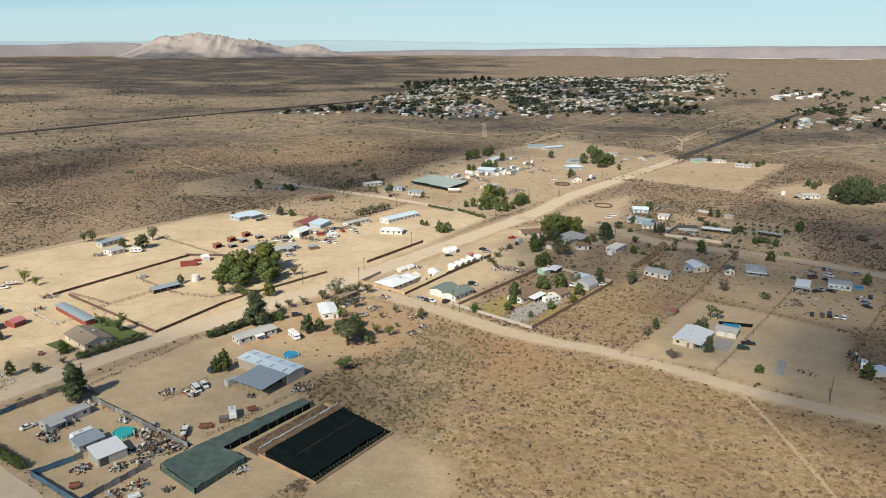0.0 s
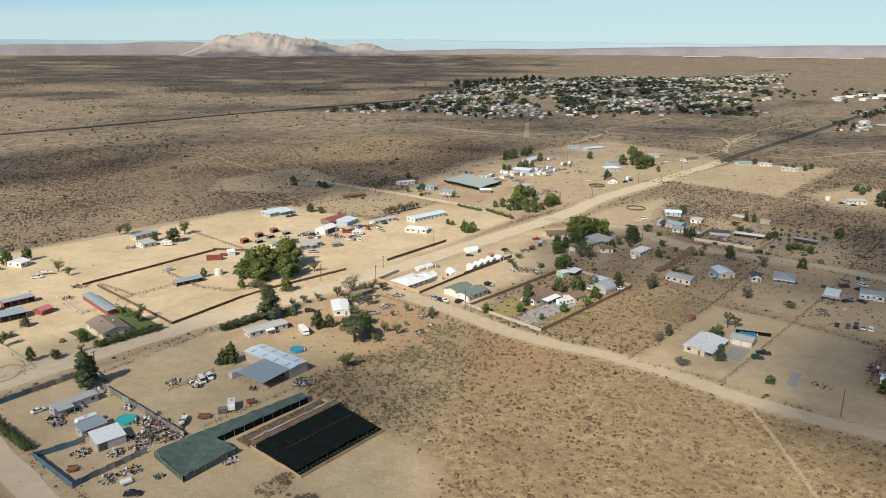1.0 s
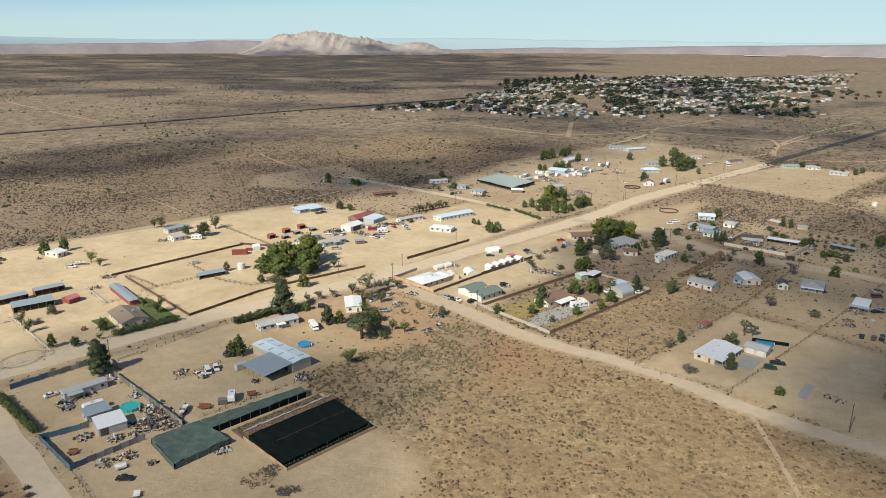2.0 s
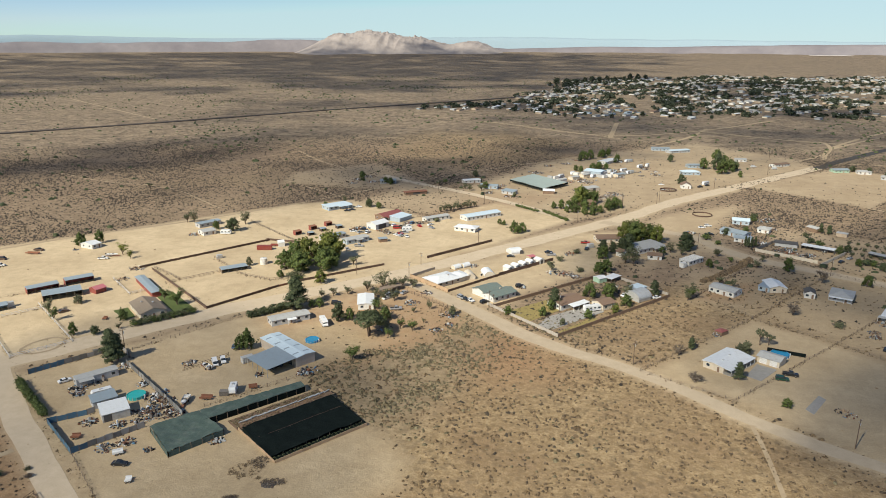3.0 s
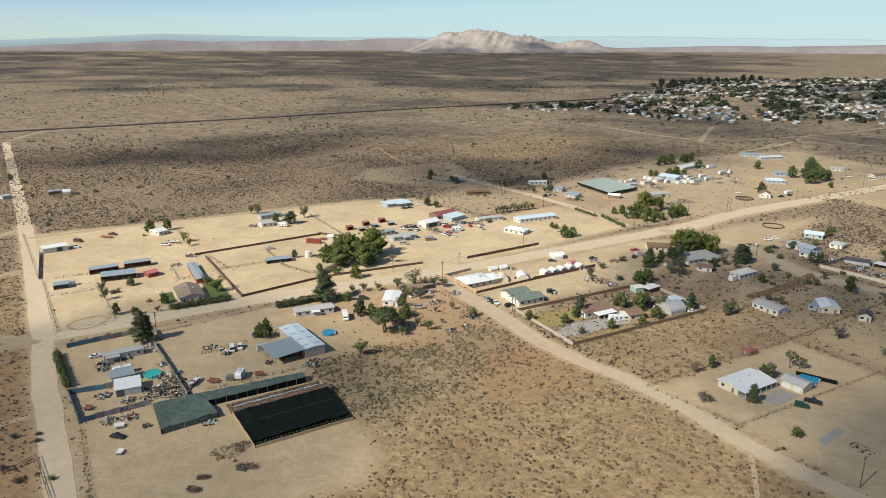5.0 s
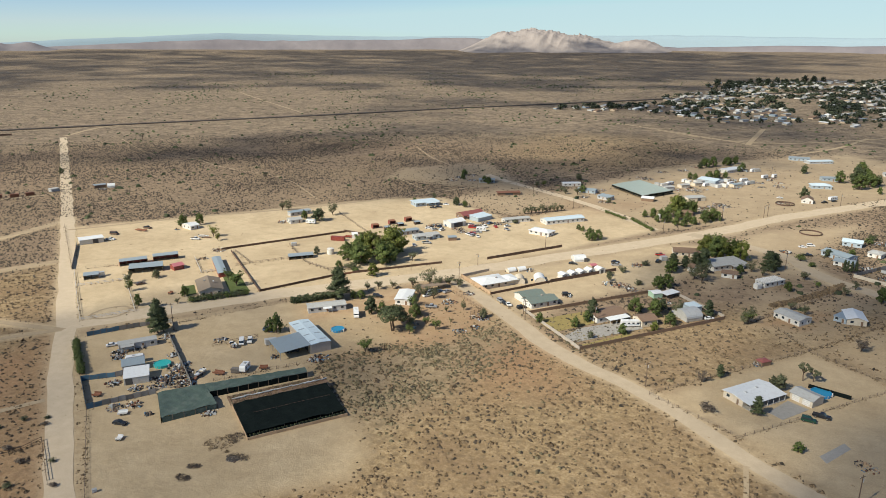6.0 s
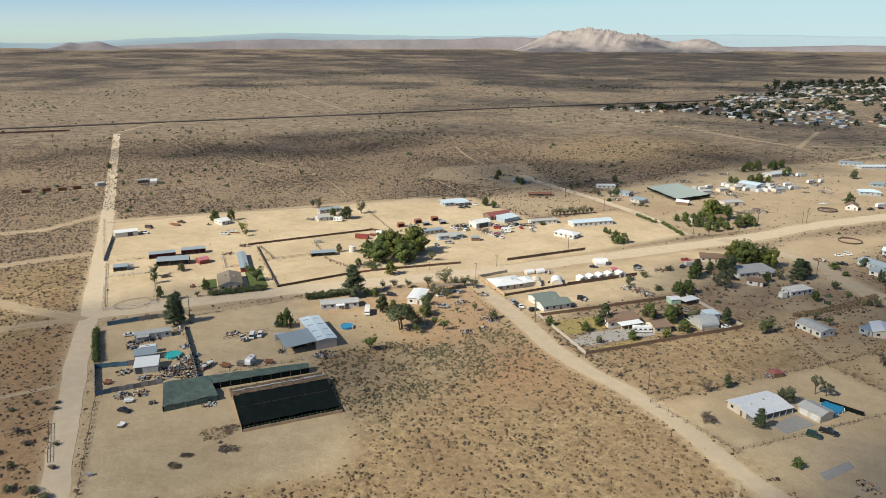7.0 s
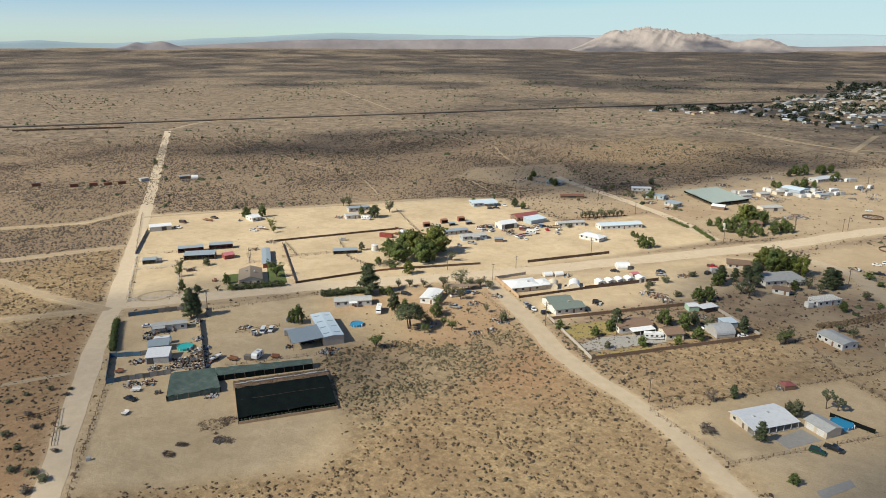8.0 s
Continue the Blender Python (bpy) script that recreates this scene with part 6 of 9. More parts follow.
brush_heap(-37.5, 145.6, 2.4, 1.3, 0, 75, "small scatter of cut brown brush on sand", 0.25)
tree(-95.2, 132.1, 1.6, "bush", "grey", 1.5, 0)
tree(-109.4, 138.4, 1.4, "bush", "olive", 1.5, 1)
tree(-87.8, 121.8, 1.8, "bush", "olive", 1.5, 2)
tree(-85.1, 129.4, 1.6, "bush", "grey", 1.5, 3)
tree(-77.3, 120.4, 1.5, "bush", "olive", 1.5, 4)
tree(-66.5, 113.9, 1.7, "bush", "olive", 1.5, 5)
tree(-53.2, 111.5, 2.0, "bush", "grey", 1.5, 6)
tree(-55.0, 117.1, 2.2, "bush", "olive", 1.5, 7)
tree(-60.4, 117.2, 1.8, "bush", "olive", 1.5, 8)
tree(-98.2, 146.4, 1.3, "bush", "grey", 1.5, 9)
tree(-101.2, 149.3, 1.2, "bush", "olive", 1.5, 10)
tree(-77.4, 134.1, 1.2, "bush", "olive", 1.5, 11)
tree(-66.4, 126.4, 1.3, "bush", "grey", 1.5, 12)
tree(-109.6, 132.4, 1.3, "bush", "olive", 1.5, 13)
tree(-106.8, 145.3, 1.4, "bush", "olive", 1.5, 14)
junk_pile(-74.2, 166.1, 1.2, 4, 72)
junk_pile(-92.8, 183.2, 1.6, 6, 73)
fence(-93.5, 157.9, -42.3, 117.5, 1.2, "wire", WOOD, WOOD, 3.0, "leaning post and wire fence along the dirt road")
tree(-124.0, 215.3, 13.5, "pine", "dark", 0.9, 0, 1.6)
tree(-122.9, 217.7, 11, "pine", "dark", 0.8, 1, 1.6)

# barn yard
house(-63.0, 238.2, -33, 26.0, 8.6, 4.3, "gable", TAN_METAL, BLUE_ROOF, "long steel barn with a pale blue metal roof", 0.1, 0.2, False, name="barn", category="barn", extras=(("gate", 8.0, 3.4, 3.4), ("skylights", 4)))
shelter(-63.8, 226.6, -33, 14.5, 12.5, 3.9, STEEL_ROOF, "open carport with a blue-grey steel roof beside the barn", None, METAL_WALL, 0.8, "carport", "carport")
car(-62.0, 226.0, 57, "pickup", "black", "dark pickup parked under the carport")
flat_trailer(-66.5, 229.0, 57, 4.5, RUST, "rusty trailer under the carport")
box_trailer(-74.7, 228.1, 52, 4.5, 2.2, 2.2, PLASTIC, "white storage box next to the carport")
house(-77.0, 269.7, 44, 17.5, 6.5, 2.8, "gable", GREY_WALL, PALE_ROOF, "pale grey double-wide mobile home with a small deck", 0.18, 0.3, name="mobile_home", category="mobile home", extras=(("porch", -2, 2, 2.0, WHITE_ROOF),))
camper(-60.7, 269.3, -55, 7.2, True, "white motorhome parked on bare sand")
pool(-58.6, 252.0, 2.8, 0.9, POOL_BLUE, WATER, "round blue above-ground pool in the barn yard")
boat(-86.6, 219.3, 150, 5.0, "small pale blue-white motorboat beside the parked cars")
car(-85.4, 223.1, -52, "van", "white")
car(-83.6, 225.9, -55, "suv", "white")
car(-84.0, 237.8, 5, "suv", "blue")
boat(-79.7, 194.4, -75, 6.2)
camper(-67.7, 205.0, -70, 5.5, False, "white truck camper standing on the lot")
flat_trailer(-74.3, 198.4, 10, 4.0, RUST, "rusty flatbed trailer beside the net house")
box_trailer(-69.7, 202.3, 20, 3, 2, 1.6, SCRAP, "dull metal bin beside the net house")
flat_trailer(-62.5, 209.3, 30, 3.0, RUST)
fence(-93.7, 215.7, -84.4, 231.3, 1.3, "rail", WOOD, WOOD, 3.5, "weathered wooden rail fence")
fence(-123.8, 227.1, -98.3, 271.0, 1.2, "wire", WOOD, WOOD, 4.0, "wire fence on grey wooden posts")
fence(-72.0, 193.4, -51.3, 220.5, 1.2, "wire", WOOD, WOOD, 4.0, "wire fence on grey wooden posts")
junk_pile(-95.2, 222.0, 2.2, 8, 80)
junk_pile(-65.3, 219.0, 1.5, 6, 81)
junk_pile(-49.0, 226.0, 3, 10, 82)
junk_pile(-49.8, 224.0, 2.0, 8, 83)
tree(-80.2, 238.2, 8.5, "broad", "green", 0.95, 0)
tree(-83.0, 236.9, 6.0, "broad", "green", 0.9, 1)
tree(-36.6, 239.0, 6.0, "sparse", "green", 1.3, 1, 1.6)
tree(-80.1, 284.1, 15, "pine", "dark", 1.15, 2, 1.6)
hedge(*(-95.1, 268.5), *(-81.7, 285.9), 3.4, 3.6, "dark")
tree(-70.7, 289.0, 4.5, "broad", "green", 1.2, 2)
tree(-73.8, 286.8, 4.0, "broad", "green", 1.2, 0)
tree(-37.6, 262.6, 11.5, "umbrella", "dark", 1.05, 1, 1.6)
tree(-56.0, 274.6, 8.5, "broad", "dark", 0.95, 0, 1.6)
tree(-51.5, 276.5, 6, "broad", "green", 1.0, 1)
tree(-33.0, 268.5, 5.5, "sparse", "olive", 1.3, 1)
tree(-29.5, 262.5, 4.5, "sparse", "green", 1.2, 2)
tree(-38.0, 284.0, 5, "sparse", "olive", 1.3, 0)
tree(-36.5, 280.1, 6.5, "broad", "green", 1.1, 2)
tree(-44.0, 291.7, 5.5, "sparse", "green", 1.3, 0)
tree(-74.4, 300.2, 4, "sparse", "olive", 1.3, 0)
tree(-69.9, 303.5, 4.5, "sparse", "olive", 1.3, 1)
tree(-64.2, 307.6, 4, "sparse", "olive", 1.3, 2)
tree(-49.5, 306.3, 5, "sparse", "olive", 1.3, 3)
tree(-56.2, 313.4, 6, "sparse", "olive", 1.3, 4)
tree(-50.7, 320.4, 8, "sparse", "olive", 1.3, 5)
tree(-45.0, 319.4, 6, "sparse", "olive", 1.3, 6)
tree(-41.3, 324.1, 5.5, "sparse", "olive", 1.3, 7)
tree(-45.0, 304.7, 5, "sparse", "olive", 1.3, 8)
tree(-39.6, 304.0, 6, "sparse", "olive", 1.3, 9)
tree(-36.2, 323.8, 5, "sparse", "olive", 1.6, 1)
house(-51.0, 296.3, 19, 7.6, 14.0, 3.0, "gable_end", WHITE_WALL, WHITE_ROOF, "white-roofed house among trees", 0.12, 0.4, True, name="house", category="house")
car(-43.9, 305.5, 60, "sedan", "white")
car(-43.9, 310.3, 60, "suv", "silver")
car(-41.4, 313.1, 70, "sedan", "blue")
car(-37.9, 314.7, 70, "sedan", "silver")
car(-35.6, 293.4, 20, "pickup", "silver")
car(-64.5, 293.5, 20, "suv", "black")
shelter(-45.6, 315.5, 53, 13.2, 3.5, 2.6, WOOD, "low brown lean-to over old cars", None, WOOD, 0.3)
junk_pile(-30.9, 302.9, 3, 10, 90)
junk_pile(-10.7, 292.3, 3.2, 14, 91)
junk_pile(-12.3, 274.4, 2.2, 8, 92)
junk_pile(-8.1, 281.1, 2.0, 6, 93)
junk_pile(-27.4, 317.5, 2.2, 10, 94)
junk_pile(-33.2, 270.5, 3, 8, 95, "pile of blue tarpaulin and boards in tree shade", 0.6, (BLUE_WALL, PLASTIC, WOOD))
tree(-21.0, 297.1, 4.5, "sparse", "olive", 1.0, 0)
tree(-26.7, 291.3, 3.0, "sparse", "olive", 1.1, 1)
tree(-9.3, 293.3, 4.5, "broad", "olive", 1.0, 2)
tree(-19.3, 280.6, 2.5, "sparse", "olive", 1, 2)
tree(-21.8, 271.2, 5, "sparse", "green", 1.2, 2)
tree(-27.2, 272.6, 5, "sparse", "green", 1.1, 1)
fence(-37.0, 317.3, -13.4, 300.9, 1.6, "rail", WOOD, TAN_WOOD, 2.5, "tan board fence along the side road")
fence(-13.4, 300.9, -15.7, 293.4, 1.6, "rail", WOOD, TAN_WOOD, 2.5, "tan board fence along the side road")

# shade-net nursery

# north block by the west road
house(-143.0, 264.8, 50, 11.6, 18.6, 3.0, "gable_end", CREAM_WALL, TAN_ROOF, "ranch house with a tan shingle roof and cream walls", 0.3, 0.5, extras=(("vent", -2, 2, 4.3), ("vent", 2, -1, 4.3)))
shelter(-194.4, 272.1, 46, 16.8, 7.5, 3.3, STEEL_ROOF, "long open stable with a grey steel roof", BROWN_WALL, WOOD, 0.5, "stable", "stable")
shelter(-209.7, 277.0, 54, 14.2, 4.5, 3.0, STEEL_ROOF, "long dark red shelter row", RED_WALL, WOOD, 0.4, "stable", "stable")
shelter(-200.7, 291.1, 51, 13.3, 4.5, 3.2, STEEL_ROOF, "dark red animal shelter with a metal roof", RED_WALL, WOOD, 0.4, "stable", "stable")
house(-182.5, 281.8, 70, 5.8, 6.0, 2.4, "gable", RED_WALL, PINK_ROOF, "small shed with a faded red roof", 0.35, 0.3, False, name="shed", category="shed")
shelter(-209.3, 250.4, 51, 7.2, 5.0, 2.6, STEEL_ROOF, "open stall with a grey metal roof", METAL_WALL, WOOD, 0.3, "stable", "stable")
box_trailer(-207.5, 254.9, 55, 3, 2.2, 2.2, METAL_WALL, "grey metal stock trailer")
house(-161.9, 291.6, -40, 30.3, 4.6, 2.7, "gable", RED_WALL, STEEL_ROOF, "long narrow red stable with a grey metal roof", 0.12, 0.4, False, name="stable", category="stable")
house(-266.7, 295.1, 60, 13.4, 8.0, 3.2, "gable", METAL_WALL, WHITE_ROOF, "long white-roofed metal workshop by the road", 0.1, 0.3, False, name="workshop", category="workshop", extras=(("gate", 2.0, 3.0, 2.6),))
fence(-271.2, 289.0, -230.6, 255.1, 1.6, "sheet", WOOD, PANEL, 3.0, "grey sheet fence at the road")
car(-269.0, 313.4, 15, "van", "brown")
car(-260.5, 303.6, 20, "pickup", "white")
flat_trailer(-260.7, 326.9, 10, 7.5, RUST, "long rusty stock trailer on open sand")
car(-262.4, 333.2, 10, "pickup", "brown")
house(-238.3, 346.8, 78, 6.7, 10.0, 2.8, "gable", WHITE_WALL, WHITE_ROOF, "small white house between two trees", 0.2, 0.3)
tree(-245.6, 347.3, 8, "broad", "green", 1.1, 0)
tree(-239.3, 355.8, 8, "broad", "green", 1.0, 1)
tree(-210.6, 338.1, 7, "sparse", "bright", 1.1, 2)
tree(-201.8, 332.6, 5, "sparse", "bright", 1.1, 0)
car(-215.5, 327.8, 20, "pickup", "white")
boat(-214.3, 333.7, 15, 6.5)
junk_pile(-242.9, 339.8, 1.5, 6, 40)
junk_pile(-187.0, 318.1, 3.5, 14, 41, "stack of old timber and rails", 0.8, (WOOD, TAN_WOOD, DARK_WOOD))
junk_pile(-182.9, 300.7, 2.5, 8, 42, "scattered timber on sand", 0.5, (WOOD, TAN_WOOD))
tree(-176.0, 245.8, 6.5, "sparse", "green", 1.0, 0)
tree(-185.1, 252.9, 6.5, "sparse", "olive", 1.0, 1)
tree(-156.5, 233.8, 6, "broad", "green", 0.9, 1)
tree(-180.4, 265.9, 4.5, "broad", "olive", 1.2, 2)
tree(-148.5, 236.7, 4, "broad", "dark", 1.3, 0)
tree(-142.6, 243.9, 3, "sparse", "olive", 1.3, 1)
tree(-147.1, 252.8, 5.5, "broad", "green", 1.0, 0)
tree(-135.3, 275.3, 7.5, "sparse", "green", 1.4, 1)
tree(-144.7, 279.8, 6, "sparse", "green", 1.2, 2)
flat_trailer(-155.5, 252.0, 20, 1.7, RUST, "small dark implement parked in the yard")
car(-179.1, 254.9, 60, "sedan", "brown")
tree(-138.6, 248.8, 3.0, "bush", "green", 1.3, 0)
tree(-136.8, 250.8, 3.0, "bush", "dark", 1.3, 1)
tree(-135.1, 252.9, 3.0, "bush", "dark", 1.3, 2)
tree(-133.4, 254.9, 3.0, "bush", "green", 1.3, 3)
tree(-131.6, 257.0, 3.0, "bush", "dark", 1.3, 4)
tree(-129.9, 259.1, 3.0, "bush", "dark", 1.3, 5)
tree(-128.1, 261.2, 3.0, "bush", "green", 1.3, 6)
tree(-126.3, 263.3, 3.0, "bush", "dark", 1.3, 7)
tree(-124.6, 265.4, 3.0, "bush", "dark", 1.3, 8)
tree(-122.8, 267.5, 3.0, "bush", "green", 1.3, 9)
patch("lawn", [(-154.1, 284.9), (-147.1, 290.0), (-124.4, 272.4), (-130.5, 265.8)], GREEN_LAWN, "green watered lawn beside the ranch house")
patch("lawn", [(-158.8, 261.6), (-155.0, 266.6), (-144.6, 257.8), (-146.4, 253.3)], GREEN_LAWN, "small green lawn at the ranch house")
fence(-225.2, 252.4, -164.9, 209.8, 1.3, "rail", WHITE_WOOD, WHITE_WOOD, 3.0, "white painted rail fence")
fence(-164.9, 209.8, -152.2, 228.3, 1.3, "rail", WHITE_WOOD, WHITE_WOOD, 3.0, "white painted rail fence")
fence(-152.2, 228.3, -196.9, 260.1, 1.3, "rail", WHITE_WOOD, WHITE_WOOD, 3.0, "white painted rail fence")
fence(-204.6, 238.8, -191.5, 256.6, 1.3, "rail", WHITE_WOOD, WHITE_WOOD, 3.0, "white painted rail fence")
fence(-187.9, 299.9, -165.2, 281.8, 1.3, "rail", WHITE_WOOD, WHITE_WOOD, 3.0, "white painted rail fence")
fence(-165.2, 281.8, -159.5, 290.9, 1.3, "rail", WHITE_WOOD, WHITE_WOOD, 3.0, "white painted rail fence")
fence(-314.9, 312.8, -230.6, 255.1, 1.2, "wire", WOOD, WOOD, 4.0, "wire fence on grey wooden posts")
fence(-224.9, 259.2, -213.6, 272.8, 1.2, "wire", WOOD, WOOD, 4.0, "wire fence on grey wooden posts")
fence(-185.9, 318.9, -143.2, 385.3, 1.2, "tie", DARK_WOOD, DARK_WOOD, 3.0, "dark low fence of stacked boards round the yard")
fence(-178.3, 318.4, -119.4, 273.8, 1.2, "tie", DARK_WOOD, DARK_WOOD, 3.0, "dark low fence of stacked boards round the yard")
fence(-119.4, 273.8, -100.9, 309.2, 1.2, "tie", DARK_WOOD, DARK_WOOD, 3.0, "dark low fence of stacked boards round the yard")
fence(-100.9, 309.2, -94.8, 318.2, 1.0, "tie", DARK_WOOD, RUST, 3.0, "low rusty edging along the yard")
fence(-157.9, 299.8, -138.9, 325.6, 1.3, "rail", WOOD, WOOD, 3.5, "weathered wooden rail fence")
fence(-156.9, 344.5, -128.7, 322.2, 1.3, "rail", WOOD, WOOD, 3.5, "weathered wooden rail fence")
fence(-128.7, 322.2, -109.8, 317.0, 1.3, "rail", WOOD, WOOD, 3.5, "weathered wooden rail fence")
fence(-109.8, 317.0, -98.5, 322.7, 1.3, "rail", WOOD, WOOD, 3.5, "weathered wooden rail fence")
fence(-178.8, 321.0, -154.6, 307.4, 1.3, "rail", WOOD, WOOD, 3.5, "weathered wooden rail fence")
fence(-145.6, 385.3, -117.4, 384.2, 1.2, "tie", DARK_WOOD, DARK_WOOD, 3.0, "dark low fence of stacked boards round the yard")
fence(-94.8, 318.2, -60.9, 354.8, 1.2, "tie", DARK_WOOD, DARK_WOOD, 3.0, "dark low fence of stacked boards round the yard")
fence(-41.3, 372.7, -11.6, 415.2, 1.5, "tie", DARK_WOOD, DARK_WOOD, 3.0, "solid dark brown board fence along the main road")

# north block: lots round the big trees
shelter(-135.4, 327.2, 45, 13.9, 5.0, 2.3, STEEL_ROOF, "row of low animal pens under patched metal roofs", WOOD, WOOD, 0.3, "animal_pen", "animal pen")
box_trailer(-154.1, 345.0, 50, 3, 2, 1.8, METAL_WALL, "small metal crate shed in the paddock")
house(-188.4, 389.7, 57, 8.7, 8.0, 2.7, "gable", WHITE_WALL, PALE_ROOF, "small white house with a pale roof", 0.2, 0.3)
house(-199.0, 408.7, 61, 15.7, 6.0, 2.9, "gable", GREY_WALL, STEEL_ROOF, "long grey mobile home under trees", 0.12, 0.3, name="mobile_home", category="mobile home")
camper(-176.6, 391.8, 15, 6.5, False, "rounded silver-white travel trailer on sand")
tree(-176.0, 399.9, 9, "broad", "dark", 1.3, 1, 1.6)
tree(-188.6, 400.7, 6, "broad", "green", 1.0, 2)
tree(-176.8, 417.4, 9, "sparse", "olive", 1.2, 0)
tree(-216.4, 412.1, 7, "sparse", "olive", 1.0, 1)
tree(-211.8, 413.2, 8, "sparse", "olive", 1.0, 2)
junk_pile(-194.8, 386.2, 3, 10, 50)
box_trailer(-137.4, 366.4, 15, 8.5, 2.4, 2.4, RED_PAINT, "faded red railway wagon body in the paddock", "wagon_body", "wagon")
flat_trailer(-135.0, 374.6, 15, 5.0, RED_PAINT, "red flatbed trailer coupled behind the wagon body")
house(-131.8, 376.3, 35, 3.8, 5.0, 2.8, "gable", WHITE_WALL, WHITE_ROOF, "white tent-roofed garage by the big trees", 0.4, 0.1, False, name="shed", category="shed")
tank(-125.3, 341.4, 2.0, 3.2, WHITE_WALL, "white water tank beside the big trees")
tree(-131.4, 336.6, 5, "broad", "olive", 1.1, 1)
tree(-106.1, 322.1, 4.5, "broad", "green", 1.1, 2)
tree(-95.4, 321.3, 3, "bush", "green", 1.4, 1)
tree(-109.6, 336.1, 10.8, "broad", "green", 1.21, 0, 1.6)
tree(-100.92, 333.2, 11.7, "broad", "green", 1.45, 1, 1.6)
tree(-101.3, 348.8, 14.4, "broad", "bright", 1.39, 2, 1.6)
tree(-89.1, 338.1, 12.6, "broad", "green", 1.16, 4, 1.6)
tree(-92.1, 355.5, 15.3, "broad", "bright", 1.32, 5, 1.6)
tree(-87.1, 343.3, 11.7, "broad", "green", 1.16, 7, 1.6)
tree(-109.9, 349.3, 12.6, "broad", "green", 1.16, 9, 1.6)
tree(-93.5, 358.5, 16.2, "broad", "bright", 1.19, 772, 1.6)
tree(-82.7, 318.9, 7.5, "broad", "bright", 1.2, 1)
tree(-99.8, 324.2, 4, "bush", "olive", 1.5, 0)
tree(-76.9, 350.7, 6, "sparse", "olive", 1.2, 1)
house(-107.8, 398.2, 56, 16.5, 5.5, 2.8, "gable", GREY_WALL, STEEL_ROOF, "grey mobile home behind the big trees", 0.14, 0.3, name="mobile_home", category="mobile home")
house(-92.0, 395.2, 52, 16.0, 6.6, 2.9, "gable", BLUE_WALL, PALE_ROOF, "pale mobile home with a blue-grey front", 0.14, 0.3, name="mobile_home", category="mobile home", extras=(("porch", -2, 3, 2.2, PALE_ROOF),))
house(-76.0, 399.2, 36, 5.4, 3.5, 2.3, "shed", BROWN_WALL, STEEL_ROOF, "small dark shed with a flat metal roof", 0.08, 0.3, False, name="shed", category="shed")
car(-90.7, 377.5, -50, "sedan", "silver")
car(-86.3, 385.1, 10, "pickup", "silver")
tank(-102.2, 362.0, 1.3, 2.0, WHITE_WALL, "white round tank in front of the trees")
shelter(-132.7, 401.7, 52, 4.5, 3.5, 2.6, RUST, "rust-red animal shelter with an open front", RED_WALL, WOOD, 0.3, "animal_shelter", "shelter", "animal shelters")
shelter(-128.4, 415.6, 52, 4.5, 3.5, 2.6, RUST, "rust-red animal shelter with an open front", RED_WALL, WOOD, 0.3, "animal_shelter", "shelter", "animal shelters")
shelter(-122.6, 427.2, 52, 4.5, 3.5, 2.6, RUST, "rust-red animal shelter with an open front", RED_WALL, WOOD, 0.3, "animal_shelter", "shelter", "animal shelters")
shelter(-120.8, 413.9, 52, 4.0, 3.0, 2.0, STEEL_ROOF, "low dark animal shelter", DARK_WOOD, WOOD, 0.3, "animal_shelter", "shelter", "animal shelters")
shelter(-113.4, 422.9, 52, 4.0, 3.0, 2.0, STEEL_ROOF, "low dark animal shelter", DARK_WOOD, WOOD, 0.3, "animal_shelter", "shelter", "animal shelters")
shelter(-124.2, 402.6, 52, 4.0, 3.0, 2.0, STEEL_ROOF, "low dark animal shelter", DARK_WOOD, WOOD, 0.3, "animal_shelter", "shelter", "animal shelters")
house(-135.8, 476.2, 52, 19.4, 11.0, 3.0, "flat", BLUE_WALL, BLUE_ROOF, "low house with a pale blue flat roof", 0.1, 0.6, extras=(("porch", -2, 9, 2.5, BLUE_ROOF),))
car(-124.6, 468.0, 15, "sedan", "black")
car(-122.2, 471.9, 15, "sedan", "black")
car(-120.8, 481.6, 15, "sedan", "white")
tree(-144.3, 475.8, 4.5, "broad", "green", 1, 0)
tree(-134.0, 488.0, 7, "sparse", "olive", 0.7, 1)
tree(-113.9, 484.5, 6.5, "broad", "dark", 1.2, 2)
tree(-105.7, 481.7, 5, "broad", "green", 1.2, 0)
house(-90.5, 457.2, 61, 17.9, 10.0, 3.0, "gable", BROWN_WALL, RED_ROOF, "dark house with a dull red metal roof", 0.35, 0.6, extras=(("porch", -7, 2, 2.5, RED_ROOF),))
house(-89.7, 430.9, 63, 12.2, 9.0, 3.6, "gable", WHITE_WALL, WHITE_ROOF, "white open tent canopy among parked cars", 0.35, 0.3, False, name="canopy", category="canopy", extras=(("gate", 0, 7, 3.0),))
house(-80.9, 453.9, 69, 13.7, 9.0, 3.0, "shed", BLUE_WALL, BLUE_ROOF, "patched workshop with blue sheet roof", 0.08, 0.3, False, name="workshop", category="workshop")
car(-100.9, 416.0, 15, "sedan", "white")
car(-95.8, 414.7, 60, "sedan", "silver")
car(-95.8, 421.5, -30, "pickup", "black")
car(-91.5, 416.1, 80, "suv", "white")
car(-94.4, 427.7, 130, "sedan", "blue")
car(-76.5, 430.4, 15, "van", "red")
car(-75.2, 434.7, 60, "suv", "tan")
car(-71.8, 414.1, -30, "sedan", "white")
car(-68.5, 413.3, 80, "suv", "silver")
car(-65.0, 412.7, 130, "sedan", "white")
car(-68.8, 421.0, 15, "pickup", "silver")
car(-69.7, 428.6, 60, "van", "black")
car(-70.1, 436.7, -30, "sedan", "white")
car(-70.4, 445.2, 80, "suv", "blue")
